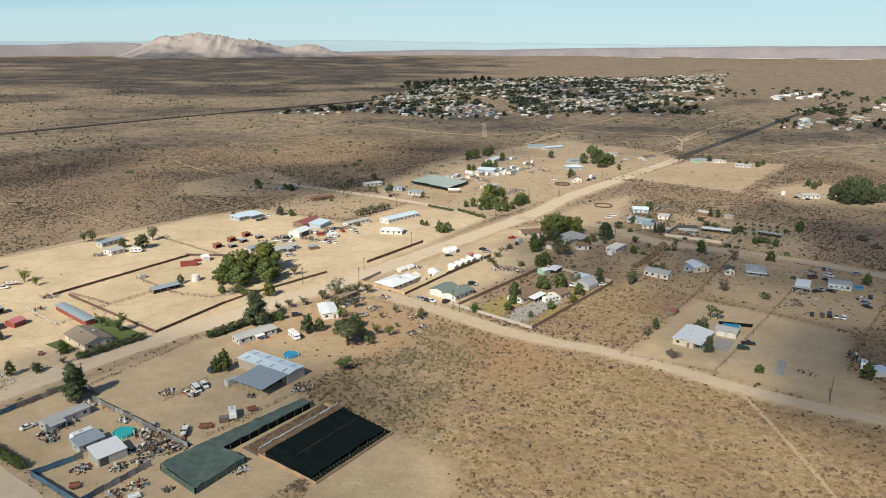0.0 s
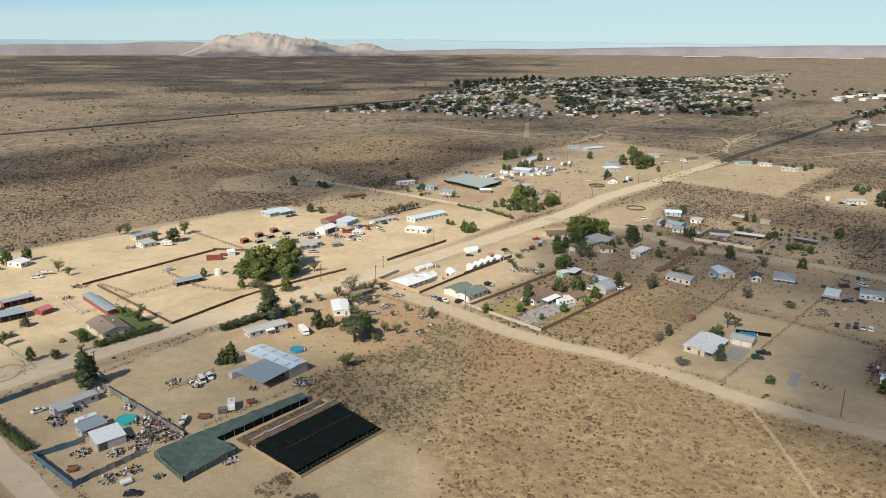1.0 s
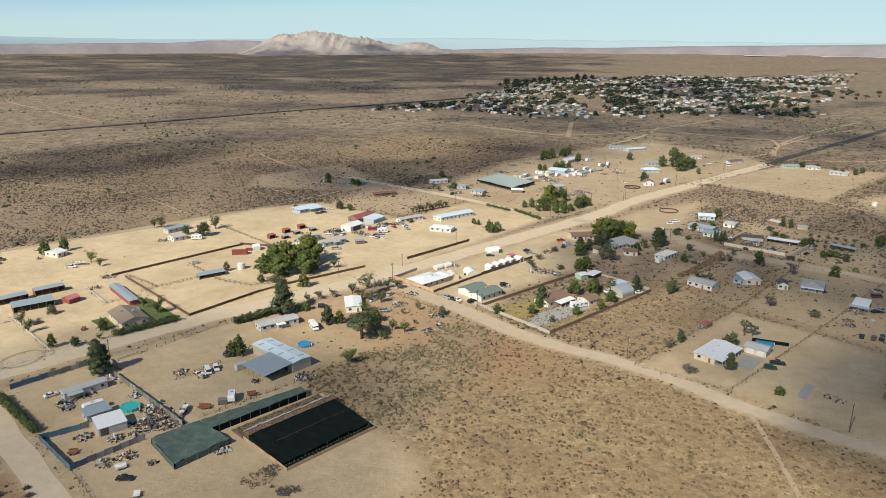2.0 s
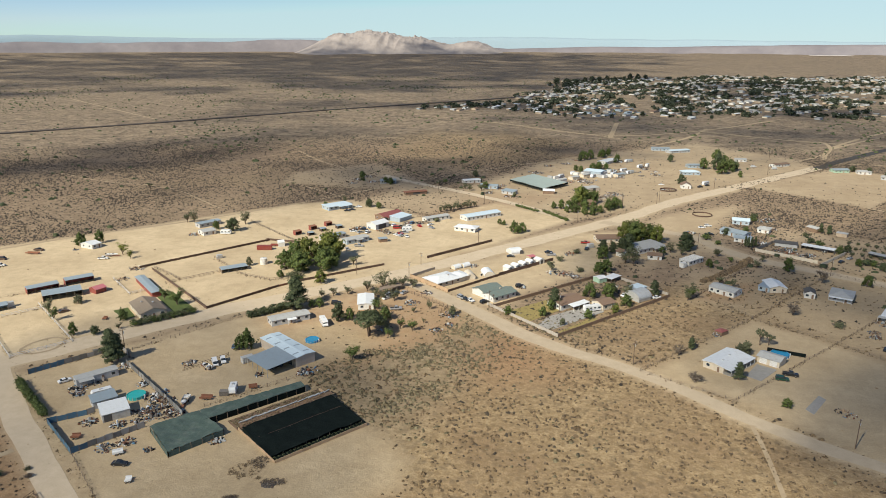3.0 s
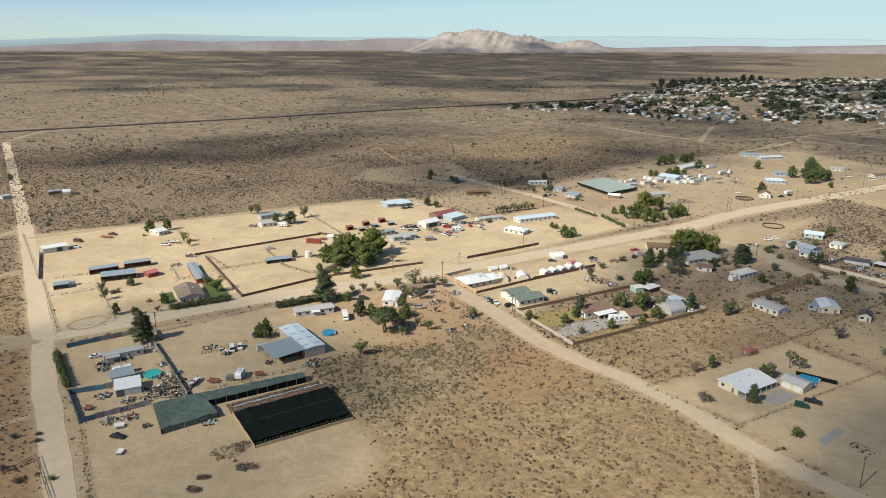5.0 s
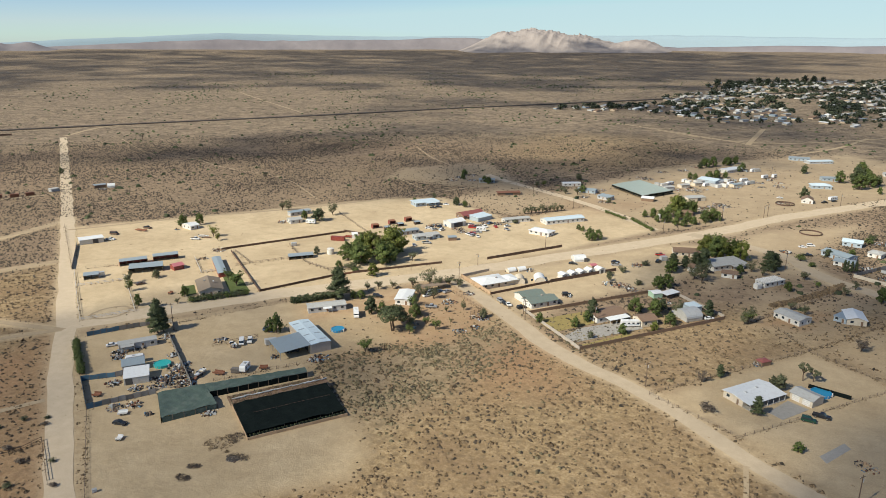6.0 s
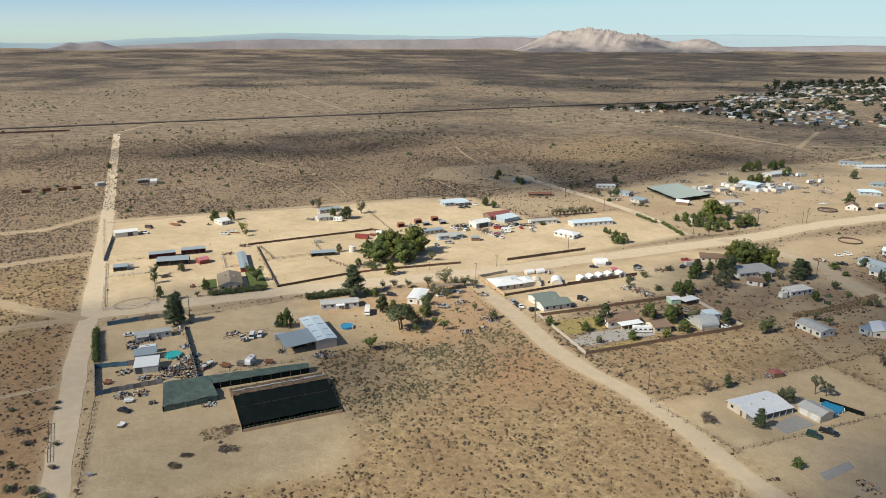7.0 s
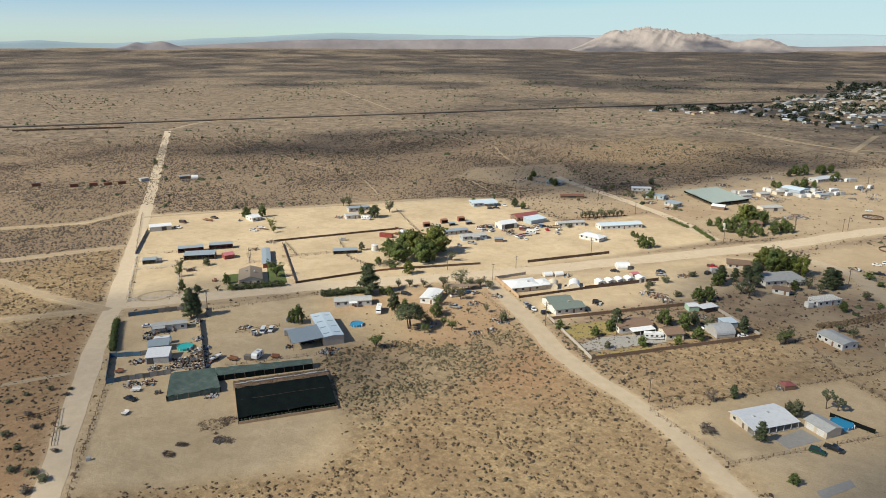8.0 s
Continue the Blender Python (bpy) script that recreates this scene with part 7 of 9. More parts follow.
car(-64.1, 439.4, 130, "sedan", "red")
car(-62.3, 449.3, 15, "pickup", "tan")
car(-57.6, 444.1, 60, "sedan", "white")
car(-54.8, 436.1, -30, "sedan", "silver")
car(-80.9, 437.5, 80, "sedan", "white")
camper(-68.4, 426.2, 20, 6.5, False, "white travel trailer in the car yard")
car(-71.0, 417.8, 30, "sedan", "red")
junk_pile(-101.9, 422.3, 3.0, 12, 100)
junk_pile(-78.6, 418.8, 3.0, 12, 101)
junk_pile(-73.3, 446.6, 3.0, 12, 102)
junk_pile(-65.9, 448.4, 3.0, 12, 103)
junk_pile(-74.2, 438.9, 3.0, 12, 104)
junk_pile(-83.4, 423.6, 3.0, 12, 105)
junk_pile(-100.4, 426.9, 3.0, 12, 106)
house(-57.5, 459.3, 47, 19.1, 6.0, 2.8, "gable", WHITE_WALL, PALE_ROOF, "low white house with a shed end", 0.2, 0.3)
house(-29.4, 473.4, 47, 29.2, 9.0, 3.0, "gable", WHITE_WALL, BLUE_ROOF, "long white house with a pale blue-grey roof", 0.22, 0.3)
house(-31.8, 438.0, -10, 14.7, 9.0, 2.6, "hip", WHITE_WALL, WHITE_ROOF, "white-roofed house beside open sand", 0.25, 0.4)
tree(-56.1, 454.9, 3, "bush", "olive", 1.3, 0)
tree(-13.5, 457.0, 4.0, "broad", "green", 1.2, 1)
tree(-10.4, 455.6, 3.5, "broad", "green", 1.2, 0)
tree(-1.7, 441.0, 7, "broad", "green", 1.2, 0)
tree(3.4, 441.1, 6.5, "broad", "green", 1.2, 1)
tree(0.8, 436.9, 5.5, "broad", "green", 1.2, 2)
tree(-59.6, 481.9, 4.0, "sparse", "olive", 1.1, 0)
tree(-57.7, 483.9, 5.0, "sparse", "olive", 1.1, 1)
tree(-55.7, 486.0, 6.0, "sparse", "olive", 1.1, 2)
tree(-53.8, 488.1, 4.0, "sparse", "olive", 1.1, 3)
tree(-51.8, 490.2, 5.0, "sparse", "olive", 1.1, 4)
tree(-49.8, 492.3, 6.0, "sparse", "olive", 1.1, 5)
tree(-47.7, 494.5, 4.0, "sparse", "olive", 1.1, 6)
tree(-45.7, 496.6, 5.0, "sparse", "olive", 1.1, 7)
tree(-43.6, 498.8, 6.0, "sparse", "olive", 1.1, 8)
tree(-41.6, 501.0, 4.0, "sparse", "olive", 1.1, 9)
tree(-39.5, 503.2, 5.0, "sparse", "olive", 1.1, 10)
tree(-9.6, 513.0, 2.0, "bush", "green", 1.2, 0)
tree(-7.5, 511.1, 2.0, "bush", "green", 1.2, 1)
tree(-5.4, 509.3, 2.0, "bush", "green", 1.2, 2)
tree(-3.3, 507.5, 2.0, "bush", "green", 1.2, 3)
tree(-1.2, 505.7, 2.0, "bush", "green", 1.2, 4)
tree(0.9, 503.9, 2.0, "bush", "green", 1.2, 5)
tree(2.9, 502.1, 2.0, "bush", "green", 1.2, 6)
tree(5.0, 500.3, 2.0, "bush", "green", 1.2, 7)
tree(7.0, 498.6, 2.0, "bush", "green", 1.2, 8)
tree(11.9, 498.7, 2.4, "bush", "green", 1.2, 0)
tree(13.9, 496.2, 2.4, "bush", "green", 1.2, 1)
tree(15.8, 493.8, 2.4, "bush", "green", 1.2, 2)
tree(17.8, 491.4, 2.4, "bush", "green", 1.2, 3)
tree(19.7, 489.0, 2.4, "bush", "green", 1.2, 4)
tree(21.6, 486.6, 2.4, "bush", "green", 1.2, 5)
tree(23.5, 484.3, 2.4, "bush", "green", 1.2, 6)
tree(25.4, 481.9, 2.4, "bush", "green", 1.2, 7)
tree(27.3, 479.6, 2.4, "bush", "green", 1.2, 8)
tree(29.1, 477.3, 2.4, "bush", "green", 1.2, 9)
fence(-95.9, 444.8, -80.2, 463.8, 1.2, "wire", WOOD, WOOD, 4.0, "wire fence on grey wooden posts")
fence(-80.2, 463.8, -59.9, 465.4, 1.2, "wire", WOOD, WOOD, 4.0, "wire fence on grey wooden posts")
fence(-196.2, 455.7, -173.3, 476.7, 1.2, "wire", WOOD, WOOD, 4.0, "wire fence on grey wooden posts")
fence(-173.3, 476.7, -148.4, 499.5, 1.2, "wire", WOOD, WOOD, 4.0, "wire fence on grey wooden posts")
fence(-176.7, 424.7, -122.3, 383.0, 1.3, "rail", WOOD, WOOD, 3.5, "weathered wooden rail fence")
utility_pole(-180.9, 465.2, 6.0, 52, False)
utility_pole(-174.3, 471.7, 6.0, 52, False)

# beyond the cross road
house(-93.2, 536.6, 34, 18.6, 6.0, 2.4, "flat", BROWN_WALL, RUST, "low rusty roofed ruin with open bays", 0.1, 0.5, False, name="shed", category="shed", extras=(("gate", 0, 6, 1.8),))
house(-128.1, 575.2, 21, 13.8, 8.0, 2.8, "gable", GREY_WALL, STEEL_ROOF, "grey metal shed beside scrap heaps", 0.2, 0.3)
junk_pile(-157.4, 582.7, 5, 16, 120)
junk_pile(-152.5, 597.6, 5, 14, 121)
junk_pile(-141.6, 575.8, 4, 12, 122)
junk_pile(-158.4, 568.5, 5, 12, 123)
tree(-129.0, 571.4, 6, "broad", "green", 1.2, 505)
tree(-123.9, 569.2, 6, "broad", "green", 1.2, 515)
tree(-157.5, 592.5, 6, "broad", "green", 1.2, 455)
tree(-150.9, 575.7, 5, "broad", "green", 1.2, 460)
house(-59.4, 593.8, 30, 15.2, 7.0, 2.8, "gable", WHITE_WALL, WHITE_ROOF, "white mobile home by the cross road", 0.15, 0.3, name="mobile_home", category="mobile home")
house(-40.4, 574.8, 1, 14.8, 8.0, 2.8, "gable", BLUE_WALL, STEEL_ROOF, "blue-grey house behind shrubs", 0.2, 0.3)
house(-21.0, 556.5, -22, 11.3, 7.0, 2.6, "shed", GREY_WALL, STEEL_ROOF, "small grey house beside the net structure", 0.1, 0.3)
tree(-60.7, 620.4, 6, "broad", "olive", 1.3, 662)
tree(-58.9, 565.9, 5, "sparse", "olive", 1.3, 655)
tree(-53.7, 559.3, 5, "sparse", "olive", 1.3, 665)
tree(-44.7, 561.7, 6, "sparse", "olive", 1.3, 685)
tree(-43.1, 570.8, 6, "broad", "green", 1.3, 690)
tree(-79.3, 581.8, 5, "sparse", "green", 1.3, 615)
tree(-83.1, 574.7, 5, "sparse", "olive", 1.3, 605)
tree(-15.5, 544.8, 4, "broad", "olive", 1.3, 748)
junk_pile(-32.3, 585.2, 4, 12, 130)
junk_pile(-29.2, 571.1, 4, 12, 131)
junk_pile(-37.5, 555.2, 4, 12, 132)
junk_pile(-19.9, 544.7, 4, 12, 133)

# far scrap yard
box_trailer(5.3, 626.3, -38, 5, 2.4, 2.5, PLASTIC, "pale storage container in a crowded yard")
box_trailer(10.2, 627.3, 52, 6, 2.4, 2.5, WHITE_WALL, "pale storage container in a crowded yard")
camper(13.9, 635.2, 64, 8, False, "old white camper in a crowded yard")
camper(23.0, 652.4, 71, 6, True, "old white camper in a crowded yard")
box_trailer(26.5, 649.7, -38, 6, 2.4, 2.5, WHITE_WALL, "pale storage container in a crowded yard")
house(34.2, 644.9, 50, 9, 6, 2.6, "gable", CREAM_WALL, PALE_ROOF, "small pale shed in a crowded yard", 0.2, 0.3, False, name="shed", category="shed")
camper(41.6, 642.6, 62, 6, False, "old white camper in a crowded yard")
house(35.0, 655.9, 50, 9, 6, 2.6, "gable", WHITE_WALL, PALE_ROOF, "small pale shed in a crowded yard", 0.2, 0.3, False, name="shed", category="shed")
box_trailer(47.4, 644.3, -38, 7, 2.4, 2.5, METAL_WALL, "pale storage container in a crowded yard")
box_trailer(51.8, 642.5, 52, 5, 2.4, 2.5, PLASTIC, "pale storage container in a crowded yard")
box_trailer(55.7, 647.9, -38, 6, 2.4, 2.5, WHITE_WALL, "pale storage container in a crowded yard")
camper(59.3, 658.1, 67, 8, True, "old white camper in a crowded yard")
box_trailer(55.3, 670.7, -38, 5, 2.4, 2.5, PLASTIC, "pale storage container in a crowded yard")
camper(50.9, 659.6, 51, 7, True, "old white camper in a crowded yard")
house(63.9, 653.9, 50, 9, 6, 2.6, "gable", CREAM_WALL, STEEL_ROOF, "small pale shed in a crowded yard", 0.2, 0.3, False, name="shed", category="shed")
box_trailer(68.0, 661.8, 52, 5, 2.4, 2.5, PLASTIC, "pale storage container in a crowded yard")
camper(72.0, 667.3, 72, 7, False, "old white camper in a crowded yard")
house(25.4, 630.8, 50, 9, 6, 2.6, "gable", CREAM_WALL, PALE_ROOF, "small pale shed in a crowded yard", 0.2, 0.3, False, name="shed", category="shed")
junk_pile(22.4, 616.2, 4.5, 14, 218)
house(15.4, 616.0, 50, 9, 6, 2.6, "gable", WHITE_WALL, PALE_ROOF, "small pale shed in a crowded yard", 0.2, 0.3, False, name="shed", category="shed")
junk_pile(32.2, 628.2, 4.5, 14, 220)
junk_pile(37.2, 617.4, 4.5, 14, 221)
junk_pile(41.0, 657.6, 4.5, 14, 222)
box_trailer(45.3, 668.7, 52, 7, 2.4, 2.5, METAL_WALL, "pale storage container in a crowded yard")
junk_pile(57.6, 683.1, 4.5, 14, 224)
junk_pile(63.1, 673.7, 4.5, 14, 225)
camper(68.3, 680.2, 52, 8, False, "old white camper in a crowded yard")
box_trailer(75.3, 672.3, 52, 5, 2.4, 2.5, PLASTIC, "pale storage container in a crowded yard")
camper(72.0, 733.9, 66, 7, False, "old white camper in a crowded yard")
box_trailer(75.1, 736.2, 52, 7, 2.4, 2.5, METAL_WALL, "pale storage container in a crowded yard")
junk_pile(65.3, 735.2, 4.5, 14, 230)
camper(83.6, 704.9, 57, 7, True, "old white camper in a crowded yard")
junk_pile(87.4, 707.6, 4.5, 14, 232)
camper(90.9, 712.9, 71, 6, True, "old white camper in a crowded yard")
junk_pile(22.2, 735.7, 4.5, 14, 234)
junk_pile(13.2, 709.6, 4.5, 14, 235)
junk_pile(-1.7, 692.4, 4.5, 14, 236)
junk_pile(-7.9, 652.1, 4.5, 14, 237)
junk_pile(-13.0, 654.1, 4.5, 14, 238)
yard = random.Random(611)
for i in range(20):
    a, b = yard.uniform(0, 1), yard.uniform(-1, 1)
    junk_pile(8 + 88 * a + 9 * b, 612 + 82 * a - 13 * b, yard.uniform(2.5, 4.5), 6, 620 + i, "rows of scrap, crates and old fittings in a crowded yard", 1.6)
house(43.0, 662.2, -23, 17.2, 14.0, 3.4, "gable", BLUE_WALL, BLUE_ROOF, "large workshop with a pale blue steel roof", 0.15, 0.3, False, name="workshop", category="workshop")
house(53.2, 725.9, 61, 23.5, 10.0, 3.0, "gable", WHITE_WALL, WHITE_ROOF, "white house behind the scrap yard", 0.15, 0.3)
house(40.0, 583.8, 42, 15.5, 9.0, 3.0, "gable", CREAM_WALL, PALE_ROOF, "cream building with a pale roof", 0.15, 0.3, False, name="workshop", category="workshop", extras=(("gate", 2, 3, 2.4),))
house(9.2, 565.3, 3, 9.4, 6.0, 2.6, "gable", BROWN_WALL, WHITE_ROOF, "small hut with a white canvas roof", 0.4, 0.3, False, name="shed", category="shed")
junk_pile(50.0, 558.4, 4.0, 14, 250, "low rows of old timber and blocks", 0.6, (WOOD, SCRAP, DARK_WOOD, PLASTIC))
junk_pile(55.7, 566.4, 4.0, 14, 251, "low rows of old timber and blocks", 0.6, (WOOD, SCRAP, DARK_WOOD, PLASTIC))
junk_pile(59.2, 576.9, 4.0, 14, 252, "low rows of old timber and blocks", 0.6, (WOOD, SCRAP, DARK_WOOD, PLASTIC))
junk_pile(46.6, 548.4, 4.0, 14, 253, "low rows of old timber and blocks", 0.6, (WOOD, SCRAP, DARK_WOOD, PLASTIC))
junk_pile(32.0, 582.0, 4.0, 14, 254, "low rows of old timber and blocks", 0.6, (WOOD, SCRAP, DARK_WOOD, PLASTIC))
junk_pile(63.6, 572.2, 4.0, 14, 255, "low rows of old timber and blocks", 0.6, (WOOD, SCRAP, DARK_WOOD, PLASTIC))
tree(27.3, 746.2, 8, "broad", "green", 1.1, 0)
tree(35.8, 745.7, 10, "broad", "green", 1.1, 1)
tree(47.8, 764.6, 8, "broad", "green", 1.1, 2)
tree(53.6, 772.3, 8, "broad", "green", 1.1, 3)
tree(45.5, 679.8, 8, "broad", "green", 1.1, 4)
tree(52.3, 690.3, 6, "broad", "green", 1.1, 5)
tree(62.6, 739.4, 7, "broad", "green", 1.1, 6)
tree(24.9, 670.3, 6, "broad", "green", 1.1, 7)
tree(29.6, 668.2, 6, "broad", "green", 1.1, 8)
house(40.1, 530.1, 29, 11.3, 9.0, 2.8, "gable", BROWN_WALL, BROWN_ROOF, "brown house almost hidden by trees", 0.3, 0.4)
tree(17.4, 512.5, 5, "broad", "green", 1.1, 0)
tree(22.8, 512.9, 7, "broad", "green", 1.1, 1)
tree(28.1, 513.2, 7, "broad", "green", 1.1, 2)
tree(31.8, 519.4, 8, "broad", "green", 1.1, 3)
tree(34.9, 528.8, 14, "broad", "bright", 1.1, 4)
tree(37.2, 534.2, 13, "broad", "green", 1.1, 5)
tree(42.5, 534.4, 10, "broad", "green", 1.1, 6)
tree(32.5, 502.8, 6, "broad", "green", 1.1, 7)
tree(40.4, 498.7, 6, "broad", "green", 1.1, 8)
tree(45.7, 497.7, 6, "broad", "green", 1.1, 9)
tree(45.6, 536.6, 10, "broad", "green", 1.1, 10)
tree(50.5, 506.0, 6, "broad", "green", 1.1, 11)
tree(56.5, 516.9, 9, "broad", "green", 1.1, 12)
tree(60.3, 523.0, 9, "broad", "green", 1.1, 13)
tree(63.3, 525.1, 7, "broad", "green", 1.1, 14)
tree(35.4, 504.9, 5, "broad", "green", 1.1, 15)
tree(27.4, 502.4, 5, "broad", "green", 1.1, 16)
tree(39.4, 514.5, 8, "broad", "green", 1.1, 17)
tree(45.7, 512.4, 7, "broad", "green", 1.1, 18)
tank(27.3, 510.9, 1.0, 3.5, WHITE_WALL, "white water tank under trees")

# far along the main road
fence_ring(103.1, 600.3, 6.5, 1.1, DARK_WOOD, "round dark board pen")
junk_pile(102.5, 602.8, 4, 12, 300)
car(98.9, 621.1, 10, "sedan", "white")
house(117.8, 615.9, 1, 8.4, 10.0, 3.0, "gable_end", WHITE_WALL, BROWN_ROOF, "small white gabled house by the main road", 0.5, 0.3)
camper(135.5, 632.9, 52, 8, False, "white travel trailer by the road")
car(129.7, 619.1, 50, "pickup", "black")
car(136.4, 627.4, 50, "sedan", "black")
house(127.3, 680.7, 13, 16.2, 10.0, 2.9, "hip", BLUE_WALL, BLUE_ROOF, "blue-grey hip-roofed house beside tall trees", 0.3, 0.5)
house(135.1, 720.4, 15, 15.0, 9.0, 2.9, "gable", BLUE_WALL, STEEL_ROOF, "long blue-grey house behind trees", 0.2, 0.4)
tree(115.5, 629.7, 9, "broad", "dark", 1.1, 0)
tree(142.2, 711.0, 11, "broad", "green", 1.1, 1)
tree(161.5, 767.6, 12, "broad", "green", 1.1, 2)
tree(155.4, 711.3, 16, "broad", "dark", 1.1, 3)
tree(156.0, 687.7, 14, "broad", "green", 1.1, 4)
tree(165.3, 704.6, 12, "broad", "green", 1.1, 5)
tree(170.9, 711.7, 9, "broad", "dark", 1.1, 6)
tree(169.6, 675.2, 6, "broad", "green", 1.1, 7)
tree(163.2, 729.3, 12, "broad", "green", 1.1, 8)
tree(114.8, 746.8, 8, "broad", "dark", 1.1, 9)
tree(30.6, 737.1, 9, "broad", "green", 1.1, 10)
tree(46.5, 756.7, 9, "broad", "green", 1.1, 11)
tree(26.2, 729.6, 6, "broad", "dark", 1.1, 12)
tree(60.6, 726.8, 6, "broad", "green", 1.1, 13)
tree(40.7, 675.3, 8, "broad", "green", 1.1, 14)
tree(45.7, 685.1, 8, "broad", "dark", 1.1, 15)
house(109.3, 827.2, 2, 19.7, 10.0, 3.0, "gable", BLUE_WALL, STEEL_ROOF, "far blue-grey house at the end of a track", 0.15, 0.4)
house(126.9, 815.6, 33, 25.8, 10.0, 2.8, "gable", GREY_WALL, BLUE_ROOF, "far grey house at the end of a track", 0.15, 0.4)
house(184.0, 768.7, 2, 11.1, 9.0, 2.8, "gable", WHITE_WALL, PALE_ROOF, "far white house beside the main road", 0.2, 0.4)
house(216.4, 746.9, 37, 19.3, 8.0, 2.8, "gable", WHITE_WALL, BROWN_ROOF, "far white house with a brown roof", 0.2, 0.4)
car(190.6, 733.7, 20, "van", "white")
car(208.2, 726.8, 20, "van", "white")
junk_pile(97.8, 667.3, 5, 10, 310)
junk_pile(83.6, 660.8, 3, 6, 311)
junk_pile(62.2, 660.3, 4, 10, 312)
house(264.6, 727.2, 15, 14.7, 9.0, 2.8, "gable", GREEN_WALL, STEEL_ROOF, "far house with pale green walls", 0.2, 0.4)
house(283.5, 722.4, 1, 11.7, 9.0, 2.8, "gable", WHITE_WALL, PALE_ROOF, "far white house beside the paved road", 0.2, 0.4)
house(297.6, 695.1, -24, 15.4, 9.0, 2.8, "gable", GREY_WALL, PALE_ROOF, "far grey house among dark trees", 0.2, 0.4)
tree(287.9, 721.6, 6, "broad", "dark", 1.2, 0)
tree(295.9, 701.0, 6, "broad", "dark", 1.2, 1)
tree(299.9, 694.4, 6, "broad", "dark", 1.2, 2)
tree(311.2, 694.6, 6, "broad", "dark", 1.2, 3)
tree(321.3, 705.0, 6, "broad", "dark", 1.2, 4)
tree(277.3, 732.2, 6, "broad", "dark", 1.2, 5)

# corner lots south of the main road
house(-23.8, 335.2, 52, 16.0, 12.4, 2.8, "hip", CREAM_WALL, WHITE_ROOF, "low house with a broad white roof behind a tan fence", 0.2, 0.7, extras=(("wing", 10.2, -1.4, 6.0, 8.0, 2.5, "hip"), ("chimney", 2.5, -1.5, 2.9)))
fence(-41.6, 338.6, -17.9, 321.5, 1.9, "wall", TAN_WOOD, TAN_WOOD, 3.0, "tan solid board fence at the road corner")
fence(-41.6, 338.6, -32.4, 354.2, 1.5, "wall", BLOCK, BLOCK, 3.0, "low concrete block wall")
fence(-17.9, 321.5, 2.4, 351.7, 1.2, "tie", DARK_WOOD, DARK_WOOD, 3.0, "dark low fence of stacked boards round the yard")
fence(2.4, 351.7, 27.6, 385.5, 1.7, "tie", DARK_WOOD, DARK_WOOD, 3.0, "brown board fence between lots")
house(-12.0, 345.4, 115, 7.5, 5.5, 3.4, "arch", CREAM_WALL, CREAM_WALL, "round-roofed cream storage shed", 0.2, 0.3, False, name="shed", category="shed")
house(-3.5, 351.9, -65, 8.4, 6.0, 3.2, "arch", CREAM_WALL, WHITE_ROOF, "round-roofed white storage shed", 0.2, 0.3, False, name="shed", category="shed")
house(6.0, 361.4, 52, 4.2, 4.6, 2.6, "gable_end", WHITE_WALL, WHITE_ROOF, "small white storage shed in a row", 0.35, 0.15, False, name="storage_shed", category="shed", group="row of storage sheds", extras=(("gate", 0.0, 1.6, 2.0),))
house(9.4, 366.0, 52, 4.2, 4.6, 2.6, "gable_end", WHITE_WALL, WHITE_ROOF, "small white storage shed in a row", 0.35, 0.15, False, name="storage_shed", category="shed", group="row of storage sheds", extras=(("gate", 0.0, 1.6, 2.0),))
house(12.7, 370.4, 52, 4.2, 4.6, 2.6, "gable_end", WHITE_WALL, WHITE_ROOF, "small white storage shed in a row", 0.35, 0.15, False, name="storage_shed", category="shed", group="row of storage sheds", extras=(("gate", 0.0, 1.6, 2.0),))
house(16.0, 375.0, 52, 4.2, 4.6, 2.6, "gable_end", WHITE_WALL, WHITE_ROOF, "small white storage shed in a row", 0.35, 0.15, False, name="storage_shed", category="shed", group="row of storage sheds", extras=(("gate", 0.0, 1.6, 2.0),))
house(20.4, 379.2, 52, 4.2, 4.6, 2.6, "gable_end", WHITE_WALL, WHITE_ROOF, "small white storage shed in a row", 0.35, 0.15, False, name="storage_shed", category="shed", group="row of storage sheds", extras=(("gate", 0.0, 1.6, 2.0),))
house(15.5, 383.3, 52, 4, 4, 2.5, "gable", PAINTS["tan"], PINK_ROOF, "small pinkish shed behind the storage row", 0.3, 0.2, False, name="shed", category="shed")
house(4.6, 394.5, 36, 7.3, 7.0, 3.3, "arch", WHITE_WALL, WHITE_ROOF, "white open round-topped canopy garage", 0.3, 0.2, False, name="canopy", category="canopy", extras=(("gate", 3.0, 2.0, 2.2),))
car(3.8, 386.1, 10, "sedan", "black")
house(-21.7, 358.5, 52, 5, 4, 2.4, "arch", CREAM_WALL, WHITE_ROOF, "small cream storage shed", 0.3, 0.2, False, name="shed", category="shed")
house(-17.6, 362.6, 52, 5, 4, 2.4, "arch", CREAM_WALL, WHITE_ROOF, "small cream storage shed", 0.3, 0.2, False, name="shed", category="shed")
junk_pile(-14.0, 365.2, 2.5, 8, 320)
house(7.6, 320.4, 52, 15.0, 8.6, 2.8, "gable", WHITE_WALL, GREEN_ROOF, "white house with a green-grey shingle roof and a garage end", 0.3, 0.5, extras=(("wing", -0.8, 7.6, 11.5, 9.0, 2.6, "gable"), ("end_garage", 0.0), ("chimney", 1.5, 1.0, 3.2)))
car(-7.4, 312.9, -40, "sedan", "black")
car(-4.9, 312.1, -40, "sedan", "white")
car(-9.8, 314.6, -40, "suv", "silver")
car(2.0, 311.2, 50, "suv", "black")
junk_pile(15.8, 336.7, 2, 8, 321)
